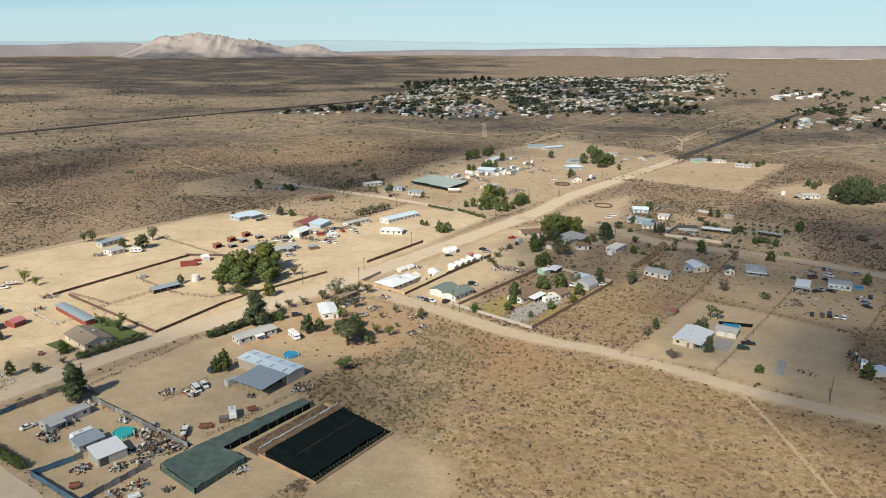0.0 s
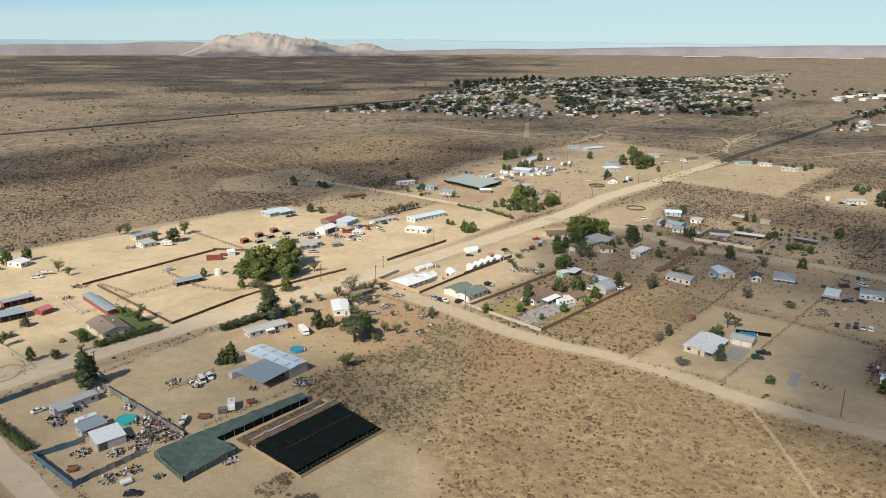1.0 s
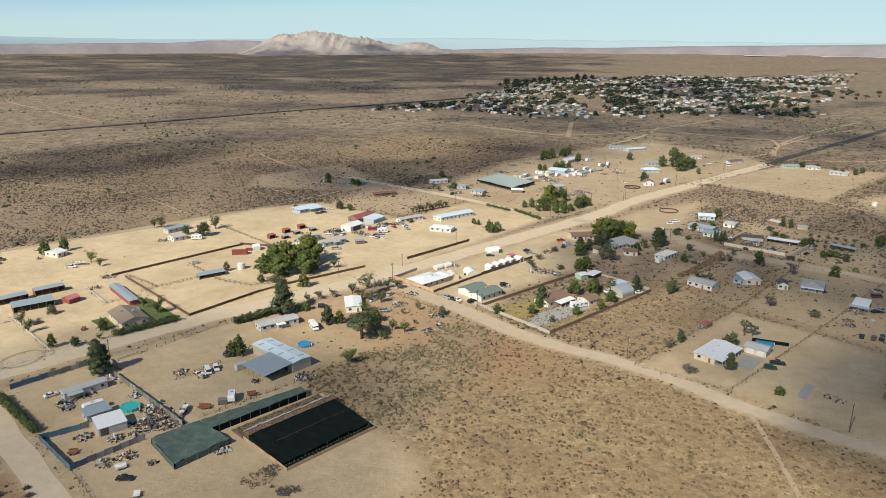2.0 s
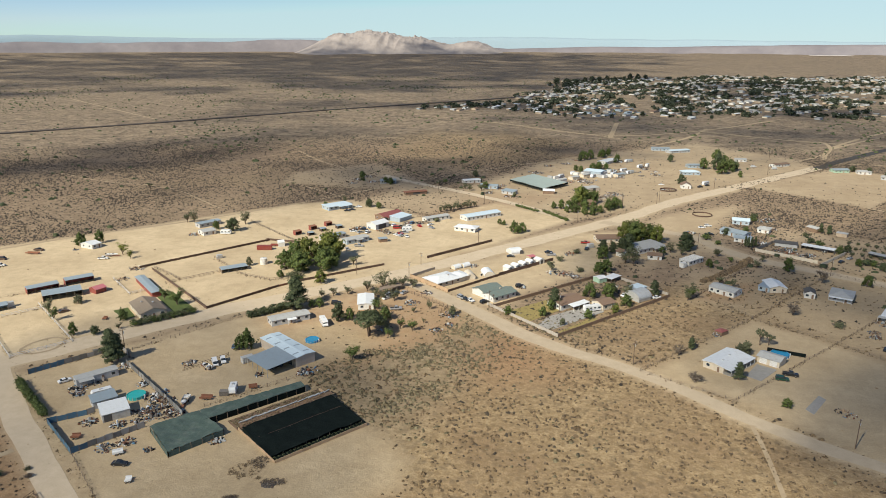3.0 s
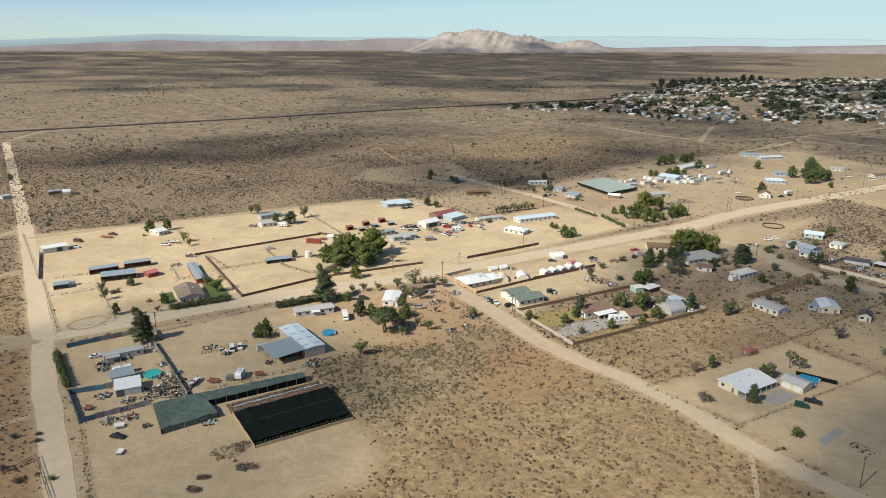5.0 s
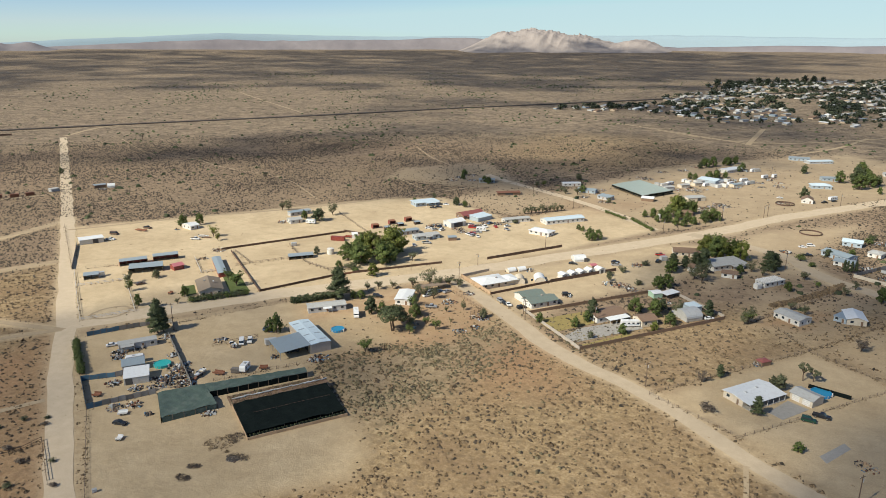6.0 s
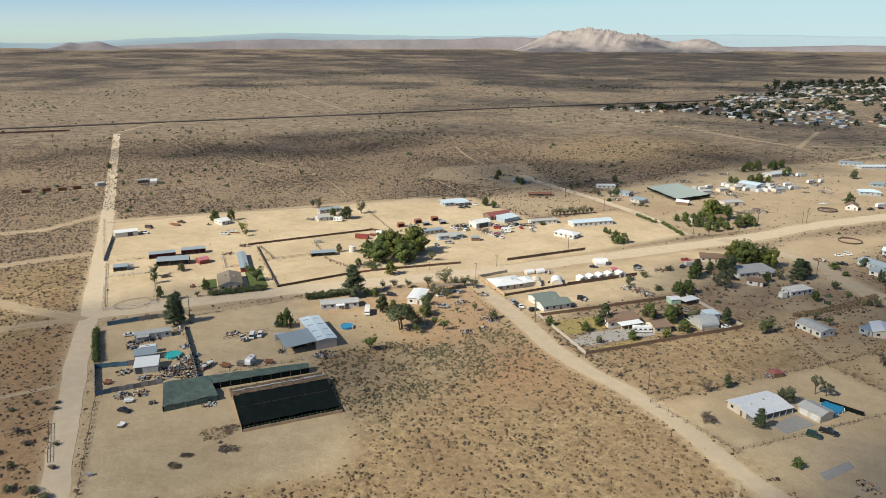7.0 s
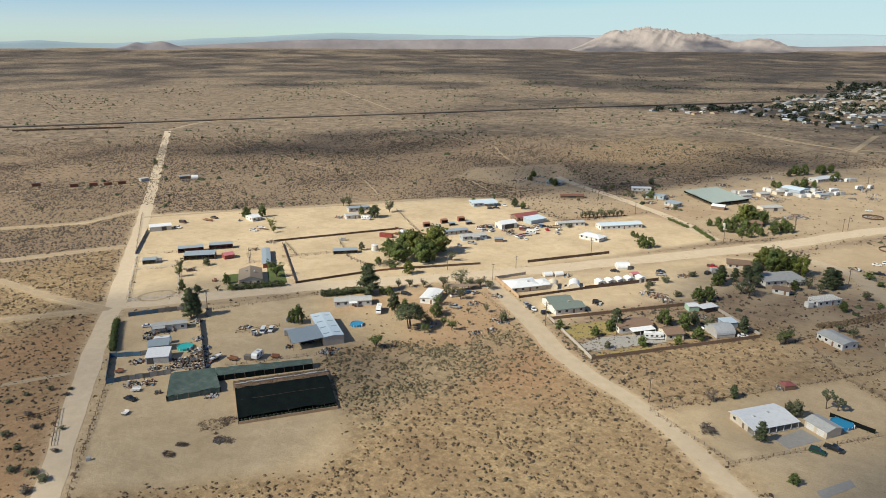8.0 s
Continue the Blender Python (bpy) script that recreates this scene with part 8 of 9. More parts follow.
car(15.3, 337.2, 30, "suv", "black")
junk_pile(35.5, 362.9, 4, 16, 322)
junk_pile(40.6, 360.0, 3, 10, 323)
junk_pile(29.7, 363.5, 3, 8, 324)
junk_pile(36.2, 399.4, 3, 8, 325)
car(23.9, 399.5, 20, "sedan", "black")
car(25.8, 394.1, 15, "pickup", "silver")
car(43.7, 424.4, 10, "pickup", "red")
car(45.0, 411.3, 80, "suv", "black")
box_trailer(46.8, 416.1, 40, 3.5, 2.4, 2.3, PLASTIC, "white box behind the red pickup")
tree(28.3, 367.4, 4, "sparse", "olive", 1.3, 0)
tree(26.5, 376.2, 3, "bush", "olive", 1.3, 1)
tree(31.5, 385.1, 3, "bush", "olive", 1.3, 2)
tree(39.8, 402.0, 3, "bush", "olive", 1.3, 3)
tree(43.2, 368.5, 3, "bush", "olive", 1.3, 4)
tree(52.8, 367.9, 7, "broad", "green", 1.2, 1235)
tree(56.5, 371.5, 7.5, "broad", "green", 1.2, 1253)
tree(54.2, 401.5, 9, "pine", "dark", 1.2, 1275, 1.6)
tree(54.5, 395.4, 8, "broad", "green", 1.2, 1270)
tree(70.9, 388.5, 9, "sparse", "olive", 1.2, 1325)
tree(66.6, 390.1, 8, "sparse", "olive", 1.2, 1310)
tree(59.6, 407.5, 7, "pine", "dark", 1.2, 1300)

# walled corner house
fence(3.6, 309.1, 38.3, 279.5, 1.5, "wall", BLOCK, BLOCK, 3.0, "low concrete block wall")
fence(6.9, 306.5, 51.1, 360.4, 1.5, "wall", DARK_WOOD, BROWN_WALL, 3.0, "weathered brown board fence of the corner lot")
fence(38.3, 279.5, 86.5, 339.9, 1.5, "wall", DARK_WOOD, BROWN_WALL, 3.0, "weathered brown board fence of the corner lot")
fence(57.1, 366.5, 86.1, 341.8, 1.5, "wall", BLOCK, BLOCK, 3.0, "low concrete block wall")
house(39.0, 318.2, 51, 16.1, 9.5, 2.8, "gable", WHITE_WALL, BROWN_ROOF, "house with a brown roof and a white patio cover", 0.25, 0.4, extras=(("porch", -4, 7, 4.0, WHITE_ROOF),))
house(56.0, 319.3, 44, 8.3, 8.0, 3.0, "gable", CREAM_WALL, BROWN_ROOF, "cream garage with a brown shingle roof", 0.3, 0.4, name="garage", category="garage")
camper(51.0, 312.9, 30, 8.0, True, "white and blue motorhome beside the garage")
patch("driveway", [(28.3, 288.3), (32.1, 300.7), (52.1, 322.3), (56.5, 312.7), (35.7, 287.0), (31.1, 286.3)], CONCRETE, "pale concrete driveway")
patch("lawn", [(12.4, 301.1), (30.5, 322.8), (37.0, 309.9), (23.6, 291.7)], LAWN, "dry yellow-green lawn")
patch("lawn", [(37.9, 284.8), (52.1, 305.4), (54.1, 302.9), (39.8, 283.0)], LAWN, "strip of dry lawn along the wall")
tree(14.8, 299.1, 4.5, "broad", "green", 1.15, 990)
tree(30.1, 301.3, 4.5, "broad", "green", 1.15, 1053)
tree(32.7, 309.8, 5, "broad", "green", 1.15, 1078)
tree(34.1, 313.8, 9, "pine", "dark", 1.15, 1090, 1.6)
tree(39.2, 292.8, 3.2, "broad", "olive", 1.15, 1075)
tree(49.8, 303.1, 4.5, "broad", "green", 1.15, 1137)
tree(49.4, 330.1, 7.5, "broad", "green", 1.15, 1175)
tree(58.0, 330.2, 8, "broad", "green", 1.15, 1210)
tree(60.0, 337.8, 6, "broad", "dark", 1.15, 1228)
tree(66.2, 322.5, 6, "broad", "green", 1.15, 1235)
tree(61.4, 312.1, 4.5, "broad", "bright", 1.15, 1200)
tree(67.1, 335.4, 7, "sparse", "olive", 1.15, 1255)
tree(79.6, 340.7, 7.5, "pine", "dark", 1.15, 1315)
house(71.7, 334.6, 47, 8.9, 9.5, 4.6, "arch", METAL_WALL, METAL_WALL, "ribbed white metal quonset hut", 0.3, 0.1, False, name="quonset_hut", category="shed")
house(72.1, 345.5, 47, 6.3, 6.0, 2.6, "flat", BLUE_WALL, BLUE_ROOF, "small blue-grey shed behind the quonset hut", 0.1, 0.2, False, name="shed", category="shed")
house(53.7, 355.3, 43, 5.2, 5.0, 2.6, "gable", GREEN_WALL, WHITE_ROOF, "small pale green shed", 0.25, 0.2, False, name="shed", category="shed")
shelter(59.8, 357.9, 58, 9.1, 5.0, 2.4, WHITE_ROOF, "low white flat patio roof", None, WOOD, 0.1)
car(65.6, 336.5, 60, "sedan", "white")
car(80.7, 336.4, 20, "sedan", "white")
junk_pile(69.5, 348.5, 3, 10, 340)
junk_pile(59.5, 349.4, 2.5, 8, 341)

# houses further along the south side
house(55.8, 433.7, 16, 14.1, 10.0, 2.8, "gable", CREAM_WALL, BROWN_ROOF, "cream house with a brown roof by the main road", 0.3, 0.5)
house(77.9, 419.5, 47, 22.4, 11.0, 3.0, "shed", WHITE_WALL, PALE_ROOF, "long white house with a flat pale roof", 0.06, 0.5, extras=(("porch", 0, 10, 3.0, PALE_ROOF),))
house(82.7, 402.9, 1, 8.1, 6.0, 2.7, "gable", WHITE_WALL, BROWN_ROOF, "small white house with a brown roof", 0.35, 0.4)
house(64.6, 403.8, 52, 5, 4.5, 2.8, "gable_end", WHITE_WALL, BROWN_ROOF, "small white gabled playhouse under trees", 0.6, 0.3, False, name="shed", category="shed")
car(72.5, 404.4, 20, "suv", "black")
tree(67.2, 435.5, 13, "broad", "bright", 1.1, 0, 1.6)
tree(72.0, 434.3, 14, "broad", "green", 1.1, 1, 1.6)
tree(76.3, 435.1, 12, "broad", "bright", 1.1, 2, 1.6)
tree(81.1, 438.6, 11, "broad", "green", 1.1, 3, 1.6)
tree(85.5, 437.2, 11, "broad", "bright", 1.1, 4, 1.6)
tree(68.3, 411.7, 11, "pine", "dark", 1.2, 1335, 1.6)
tree(64.7, 409.1, 9, "pine", "dark", 1.2, 1320, 1.6)
tree(87.1, 409.9, 5.5, "broad", "green", 1.2, 1405)
tree(100.3, 422.4, 11, "pine", "dark", 1.2, 1465, 1.6)
tree(103.0, 426.4, 9, "pine", "dark", 1.2, 1478, 1.6)
tree(92.3, 416.6, 6, "sparse", "olive", 1.2, 1430)
tree(103.7, 424.9, 6, "sparse", "olive", 1.2, 1480)
tree(97.9, 412.8, 5, "sparse", "olive", 1.2, 1450)
tree(110.6, 392.9, 5, "broad", "green", 1.2, 1492)
tree(96.1, 341.2, 7, "sparse", "olive", 1.2, 1390)
tree(94.7, 337.5, 5, "sparse", "olive", 1.2, 1380)
tree(117.9, 415.0, 4.5, "sparse", "olive", 1.2, 1534)
tree(115.4, 450.1, 4, "bush", "green", 1.2, 1538)
tree(121.2, 441.6, 3, "bush", "green", 1.2, 1558)
tree(124.0, 408.6, 2.5, "bush", "green", 1.2, 1558)
house(102.0, 399.4, 52, 14.0, 6.4, 2.7, "flat", WHITE_WALL, PALE_ROOF, "white building with open white rafters on its roof", 0.1, 0.2, extras=(("slats",),))
box_trailer(96.9, 389.9, 50, 3, 2.6, 2.4, WHITE_WALL, "small white cube shed", "shed", "shed")
house(113.3, 352.3, -36, 13.3, 8.5, 3.0, "gable", WHITE_WALL, PALE_ROOF, "white mobile home with a pale grey roof", 0.2, 0.3, name="mobile_home", category="mobile home", extras=(("skirt", CREAM_WALL),))
house(133.8, 362.4, -29, 5.8, 8.0, 2.7, "flat", BLUE_WALL, STEEL_ROOF, "open grey carport wing", 0.1, 0.3)
house(137.7, 364.0, 8, 8.3, 12.0, 2.8, "gable_end", CREAM_WALL, WHITE_ROOF, "cream house with a white roof", 0.3, 0.4)
house(152.0, 356.9, -10, 5.1, 7.0, 2.8, "gable_end", WHITE_WALL, DARK_ROOF, "small white house with a dark gabled roof", 0.5, 0.3)
house(166.3, 357.3, -21, 10.1, 13.0, 3.0, "hip", GREY_WALL, PALE_ROOF, "grey house with a broad pale hip roof", 0.3, 0.8, extras=(("porch", -5, 5, 2.0, WHITE_ROOF),))
tree(138.6, 329.0, 6, "sparse", "grey", 1.5, 0)
tree(150.4, 394.6, 8, "broad", "green", 1.1, 1)
tree(183.6, 378.4, 6.5, "broad", "green", 1, 2)
tree(163.1, 379.2, 7, "sparse", "grey", 1.1, 1)
tree(155.0, 318.7, 3, "bush", "olive", 1.6, 1)
tree(96.2, 339.6, 6, "sparse", "green", 1.3, 1)
tree(118.4, 362.2, 4.5, "sparse", "olive", 1.2, 0)
tree(112.5, 365.1, 4.5, "sparse", "olive", 1.2, 1)
tree(135.6, 397.9, 4.5, "sparse", "olive", 1.2, 2)
tree(117.1, 415.9, 4.5, "sparse", "olive", 1.2, 3)
tree(140.4, 410.0, 4.5, "sparse", "olive", 1.2, 4)
house(179.5, 332.9, -31, 6.5, 8.0, 2.6, "shed", GREY_WALL, WHITE_ROOF, "patched hut with a white and grey roof", 0.15, 0.4, extras=(("porch", -4, 4, 2.5, PALE_ROOF),))
junk_pile(175.2, 326.9, 3, 10, 350)
house(198.7, 334.7, -23, 10.4, 10.0, 2.9, "gable", WHITE_WALL, PALE_ROOF, "house with a pale grey roof behind a motorhome", 0.2, 0.4)
camper(196.4, 331.3, -14, 9.5, True, "long cream motorhome parked before a house")
car(184.0, 327.9, 20, "sedan", "black")
car(187.2, 330.4, -60, "sedan", "silver")
car(191.0, 327.9, -55, "sedan", "black")
car(192.5, 348.8, 10, "van", "brown")
car(205.9, 363.3, 60, "sedan", "black")
car(208.5, 361.3, 20, "sedan", "silver")
car(202.9, 351.7, -60, "suv", "white")
car(198.0, 345.2, -55, "sedan", "black")
car(218.5, 354.7, 10, "pickup", "silver")
car(166.2, 296.9, 62, "sedan", "black")
car(170.1, 295.5, 62, "suv", "brown")
car(173.4, 295.6, 62, "van", "black")
car(175.8, 294.2, 62, "sedan", "silver")
car(178.3, 292.9, 62, "suv", "white")
car(205.4, 319.3, 60, "pickup", "black")
car(198.3, 311.5, 20, "pickup", "silver")
car(196.6, 306.4, -60, "sedan", "black")
box_trailer(177.5, 315.1, 20, 1.6, 1.2, 1.0, PLASTIC, "small white crate on sand", "bin", "bin")
junk_pile(166.6, 309.7, 2, 8, 351)
junk_pile(167.5, 315.0, 2, 6, 352, "low pile of brown brush", 0.4, (WOOD, DARK_WOOD))
junk_pile(196.9, 359.2, 2.5, 8, 353)
junk_pile(200.4, 317.7, 3, 8, 354)
tree(214.7, 338.3, 6, "broad", "green", 1.0, 0)
tree(154.4, 233.4, 6.5, "broad", "green", 1.1, 1)
camper(158.5, 242.8, 60, 5, False, "white travel trailer behind a round tree")
house(161.1, 237.8, 0, 5.6, 5.0, 2.5, "flat", WHITE_WALL, BLUE_ROOF, "small white shed with a pale roof", 0.1, 0.2, False, name="shed", category="shed")
junk_pile(160.4, 251.2, 2.5, 8, 355)
junk_pile(161.4, 254.8, 2, 6, 356)
pool(207.8, 333.1, 2.2, 0.8, POOL_BLUE, POOL_BLUE, "small round blue pool")
fence(70.7, 255.6, 119.9, 319.1, 1.2, "wire", WOOD, WOOD, 4.0, "wire fence on grey wooden posts")
fence(119.9, 319.1, 148.8, 298.8, 1.2, "wire", WOOD, WOOD, 4.0, "wire fence on grey wooden posts")
fence(100.0, 237.6, 148.8, 298.8, 1.2, "wire", WOOD, WOOD, 4.0, "wire fence on grey wooden posts")
fence(148.8, 298.8, 204.5, 371.3, 1.2, "wire", WOOD, WOOD, 4.0, "wire fence on grey wooden posts")
fence(148.8, 298.8, 176.4, 273.4, 1.2, "wire", WOOD, WOOD, 4.0, "wire fence on grey wooden posts")
fence(176.4, 273.4, 207.5, 310.2, 1.2, "wire", WOOD, WOOD, 4.0, "wire fence on grey wooden posts")
fence(119.9, 319.1, 169.3, 392.5, 1.2, "wire", WOOD, WOOD, 4.0, "wire fence on grey wooden posts")
fence(105.9, 341.5, 120.5, 320.7, 1.2, "wire", WOOD, WOOD, 4.0, "wire fence on grey wooden posts")
fence(151.7, 241.3, 176.4, 273.4, 1.2, "wire", WOOD, WOOD, 4.0, "wire fence on grey wooden posts")
fence(168.3, 398.3, 203.4, 369.2, 1.2, "wire", WOOD, WOOD, 4.0, "wire fence on grey wooden posts")
fence(203.4, 369.2, 228.8, 345.6, 1.2, "wire", WOOD, WOOD, 4.0, "wire fence on grey wooden posts")
fence(205.1, 482.9, 261.8, 445.0, 1.2, "wire", WOOD, WOOD, 4.0, "wire fence on grey wooden posts")
fence(208.7, 379.8, 261.5, 447.9, 1.3, "rail", WOOD, WOOD, 3.5, "weathered wooden rail fence")
fence(70.4, 254.6, 101.7, 238.5, 1.2, "wire", WOOD, WOOD, 4.0, "wire fence on grey wooden posts")
fence(96.7, 339.6, 146.2, 422.8, 1.3, "rail", WOOD, WOOD, 3.5, "weathered wooden rail fence")

# tumbleweed drifted along the fence behind the mobile home
rng_drift = np.random.default_rng(77)
u = rng_drift.random(1500)
mounds("tumbleweed_drift", np.interp(u, (0, 0.36, 0.8, 1), (105.1, 116.3, 129.7, 135.0)) + rng_drift.normal(0, 0.9, 1500), np.interp(u, (0, 0.36, 0.8, 1), (367.1, 382.3, 401.9, 414.8)) + rng_drift.normal(0, 0.9, 1500), 0.5, GOLD_SCRUB, "straw-coloured drift of tumbleweed along a fence", rng_drift, flat=1.1)

# compound by the cross road
house(143.0, 499.2, -8, 11.1, 9.0, 3.0, "gable", BLUE_WALL, BLUE_ROOF, "blue-grey house with a pale blue roof", 0.25, 0.5)
house(134.8, 466.7, -39, 17.0, 9.0, 2.9, "gable", BLUE_WALL, STEEL_ROOF, "long blue-grey house with a grey roof", 0.25, 0.4)
house(137.3, 452.8, -16, 10.4, 8.0, 2.8, "gable", WHITE_WALL, STEEL_ROOF, "white house wing with a grey roof", 0.25, 0.4)
house(154.1, 479.1, -24, 7.6, 8.0, 2.8, "hip", WHITE_WALL, PALE_ROOF, "small pale house in the compound", 0.3, 0.4)
tree(136.5, 440.3, 6.5, "pine", "dark", 0.55, 1158)
tree(137.9, 438.9, 6.5, "pine", "dark", 0.55, 1163)
tree(139.8, 438.9, 6.5, "pine", "dark", 0.55, 1168)
tree(142.0, 440.4, 6.5, "pine", "dark", 0.55, 1173)
junk_pile(159.6, 487.2, 3, 10, 360)
junk_pile(159.0, 508.5, 4, 12, 361)
junk_pile(164.9, 514.2, 3, 10, 362)
fence(140.6, 432.0, 169.6, 414.1, 1.9, "wall", CREAM_WALL, CREAM_WALL, 4.0, "cream plastered wall along the cross road")
fence(170.1, 409.1, 189.2, 435.5, 1.9, "wall", CREAM_WALL, CREAM_WALL, 4.0, "cream plastered wall round the compound")
fence(140.6, 432.0, 156.6, 455.2, 2.0, "sheet", WOOD, PANEL, 2.6, "patchwork fence of weathered grey sheets")
shelter(176.6, 441.7, -27, 17.9, 5.0, 2.4, WHITE_ROOF, "long pale shade roof inside the compound", GREY_WALL, WOOD, 0.2, "shelter", "shelter")
house(160.6, 448.4, -12, 12.7, 7.0, 2.2, "flat", GREY_WALL, DARK_ROOF, "dark flat-roofed shed in the compound", 0.1, 0.3, False, name="shed", category="shed")
shelter(207.5, 432.6, -40, 14.3, 4.0, 2.3, PALE_ROOF, "row of pale roofed pens", GREY_WALL, WOOD, 0.2, "animal_pen", "animal pen")
junk_pile(156.0, 436.4, 3, 10, 370)
junk_pile(160.0, 432.3, 3, 10, 371)
junk_pile(165.3, 427.0, 3, 10, 372)
junk_pile(169.8, 429.8, 3, 10, 373)
junk_pile(161.0, 440.7, 3, 10, 374)
junk_pile(179.4, 440.9, 3, 10, 375)
junk_pile(147.7, 450.6, 3, 10, 376)
car(189.5, 427.4, 50, "sedan", "silver")
car(183.1, 419.4, 50, "sedan", "black")
tree(186.8, 436.9, 5, "broad", "green", 1.2, 0)
tree(192.2, 441.1, 5, "broad", "dark", 1.2, 1)
tree(190.0, 414.4, 4.5, "broad", "green", 1.2, 2)
tree(194.6, 417.0, 4, "bush", "dark", 1.2, 3)
tree(198.0, 417.0, 4, "bush", "green", 1.2, 4)
tree(200.0, 408.3, 5, "broad", "dark", 1.2, 5)
tree(179.4, 451.1, 4, "bush", "green", 1.2, 6)
tree(176.5, 458.5, 4, "bush", "dark", 1.2, 7)
tree(232.2, 444.6, 7, "broad", "green", 1.2, 8)
tree(177.1, 471.0, 3.5, "bush", "dark", 1.2, 9)
tree(221.6, 441.6, 2.5, "bush", "green", 1.2, 10)
tree(129.2, 465.5, 5, "broad", "dark", 1.2, 11)
tree(141.3, 470.4, 5, "broad", "green", 1.2, 12)
tree(154.5, 517.8, 4, "bush", "dark", 1.2, 13)
tree(151.7, 504.7, 4, "bush", "green", 1.2, 14)
house(186.1, 489.4, -54, 8.2, 6.0, 2.6, "gable", BROWN_WALL, PALE_ROOF, "small shed with a pale roof on the slope of scrub", 0.3, 0.3, False, name="shed", category="shed")
house(199.7, 479.6, -29, 6.6, 4.0, 2.4, "flat", TAN_WALL, PALE_ROOF, "small open tan shelter", 0.1, 0.2, False, name="shed", category="shed")
tree(189.1, 486.0, 6, "pine", "dark", 1.0, 1257)
tree(193.1, 482.7, 6, "pine", "dark", 1.0, 1270)
tree(198.7, 461.9, 2.2, "bush", "olive", 1.0, 0)
tree(203.1, 459.7, 2.2, "bush", "olive", 1.0, 1)
tree(207.5, 457.5, 2.2, "bush", "olive", 1.0, 2)
tree(211.8, 455.3, 2.2, "bush", "olive", 1.0, 3)
tree(216.1, 453.1, 2.2, "bush", "olive", 1.0, 4)
tree(220.3, 451.0, 2.2, "bush", "olive", 1.0, 5)
tree(193.8, 449.8, 2.2, "bush", "olive", 1.0, 6)
tree(198.2, 447.7, 2.2, "bush", "olive", 1.0, 7)
tree(202.4, 445.6, 2.2, "bush", "olive", 1.0, 8)
tree(206.7, 443.5, 2.2, "bush", "olive", 1.0, 9)
tree(210.9, 441.4, 2.2, "bush", "olive", 1.0, 10)
tree(215.1, 439.4, 2.2, "bush", "olive", 1.0, 11)
tree(189.2, 438.3, 2.2, "bush", "olive", 1.0, 12)
tree(193.5, 436.3, 2.2, "bush", "olive", 1.0, 13)
tree(197.7, 434.2, 2.2, "bush", "olive", 1.0, 14)
tree(201.8, 432.3, 2.2, "bush", "olive", 1.0, 15)
tree(206.0, 430.3, 2.2, "bush", "olive", 1.0, 16)
tree(210.1, 428.3, 2.2, "bush", "olive", 1.0, 17)
fence_ring(120.5, 517.2, 6.6, 1.0, DARK_WOOD, "round corral of dark boards")
car(116.3, 479.8, 15, "sedan", "white")
car(120.6, 484.9, 15, "suv", "white")
car(118.8, 462.2, 15, "pickup", "black")
junk_pile(108.0, 465.1, 3, 8, 380)

# far right house and trees
house(290.6, 551.3, 1, 14.3, 10.0, 2.8, "gable", WHITE_WALL, PALE_ROOF, "white house beside a dark grove", 0.2, 0.4)
tree(305.0, 540.3, 12, "broad", "dark", 1.1, 0)
tree(306.1, 530.2, 14, "broad", "dark", 1.1, 1)
tree(310.5, 526.4, 15, "broad", "dark", 1.1, 2)
tree(317.0, 526.5, 15, "broad", "dark", 1.1, 3)
tree(323.5, 526.6, 15, "broad", "dark", 1.1, 4)
tree(332.4, 530.7, 13, "broad", "dark", 1.1, 5)
tree(327.0, 562.1, 14, "broad", "dark", 1.1, 6)
tree(334.9, 562.3, 16, "broad", "dark", 1.1, 7)
tree(339.3, 558.0, 15, "broad", "dark", 1.1, 8)
tree(318.7, 562.0, 10, "broad", "dark", 1.1, 9)
tree(342.8, 541.0, 13, "broad", "dark", 1.1, 10)
tree(311.9, 584.9, 7, "broad", "dark", 1.1, 11)
tree(313.2, 597.1, 6, "broad", "dark", 1.1, 12)
tree(323.0, 597.3, 6, "broad", "dark", 1.1, 13)
tree(261.1, 424.4, 3, "bush", "grey", 2.5, 0)
tree(258.8, 405.5, 3, "bush", "grey", 1.8, 1)
car(280.1, 548.2, 5, "sedan", "black")
car(286.0, 542.1, 5, "sedan", "black")
tank(275.3, 561.1, 1.8, 3.0, WHITE_WALL, "white water tank by a house")

# white-roofed house by the side road
house(102.0, 269.2, -37, 9.0, 17.9, 2.8, "gable_end", CREAM_WALL, WHITE_ROOF, "cream house with broad white roof and a posted porch", 0.15, 0.5, extras=(("side_porch", 3.2, WHITE_ROOF), ("vent", 0.5, 2, 3.0), ("vent", 1.2, -4, 2.9)))
house(119.4, 274.5, -32, 8.8, 7.0, 2.8, "gable", CREAM_WALL, PALE_ROOF, "two-door cream garage with a pale grey roof", 0.28, 0.4, False, name="garage", category="garage", extras=(("garage", -1.9, 1.9),))
patch("driveway", [(108.0, 260.1), (113.8, 271.6), (120.3, 268.1), (112.7, 256.9)], CONCRETE, "pale concrete apron before the garage")
patch("slab", [(123.2, 238.7), (130.1, 250.1), (131.8, 247.4), (125.1, 235.5)], CONCRETE, "bare concrete slab on sand")
car(120.2, 259.6, -5, "suv", "green")
car(124.0, 264.2, -10, "pickup", "black")
pool(123.9, 281.8, 3.4, 1.1, POOL_BLUE, WATER, "round blue above-ground pool behind the garage")
fence(120.0, 285.5, 133.2, 282.2, 1.6, "wall", DARK_WOOD, BLACK_NET, 3.0, "black cloth screen fence")
tree(104.9, 256.3, 7.0, "pine", "dark", 0.95, 0)
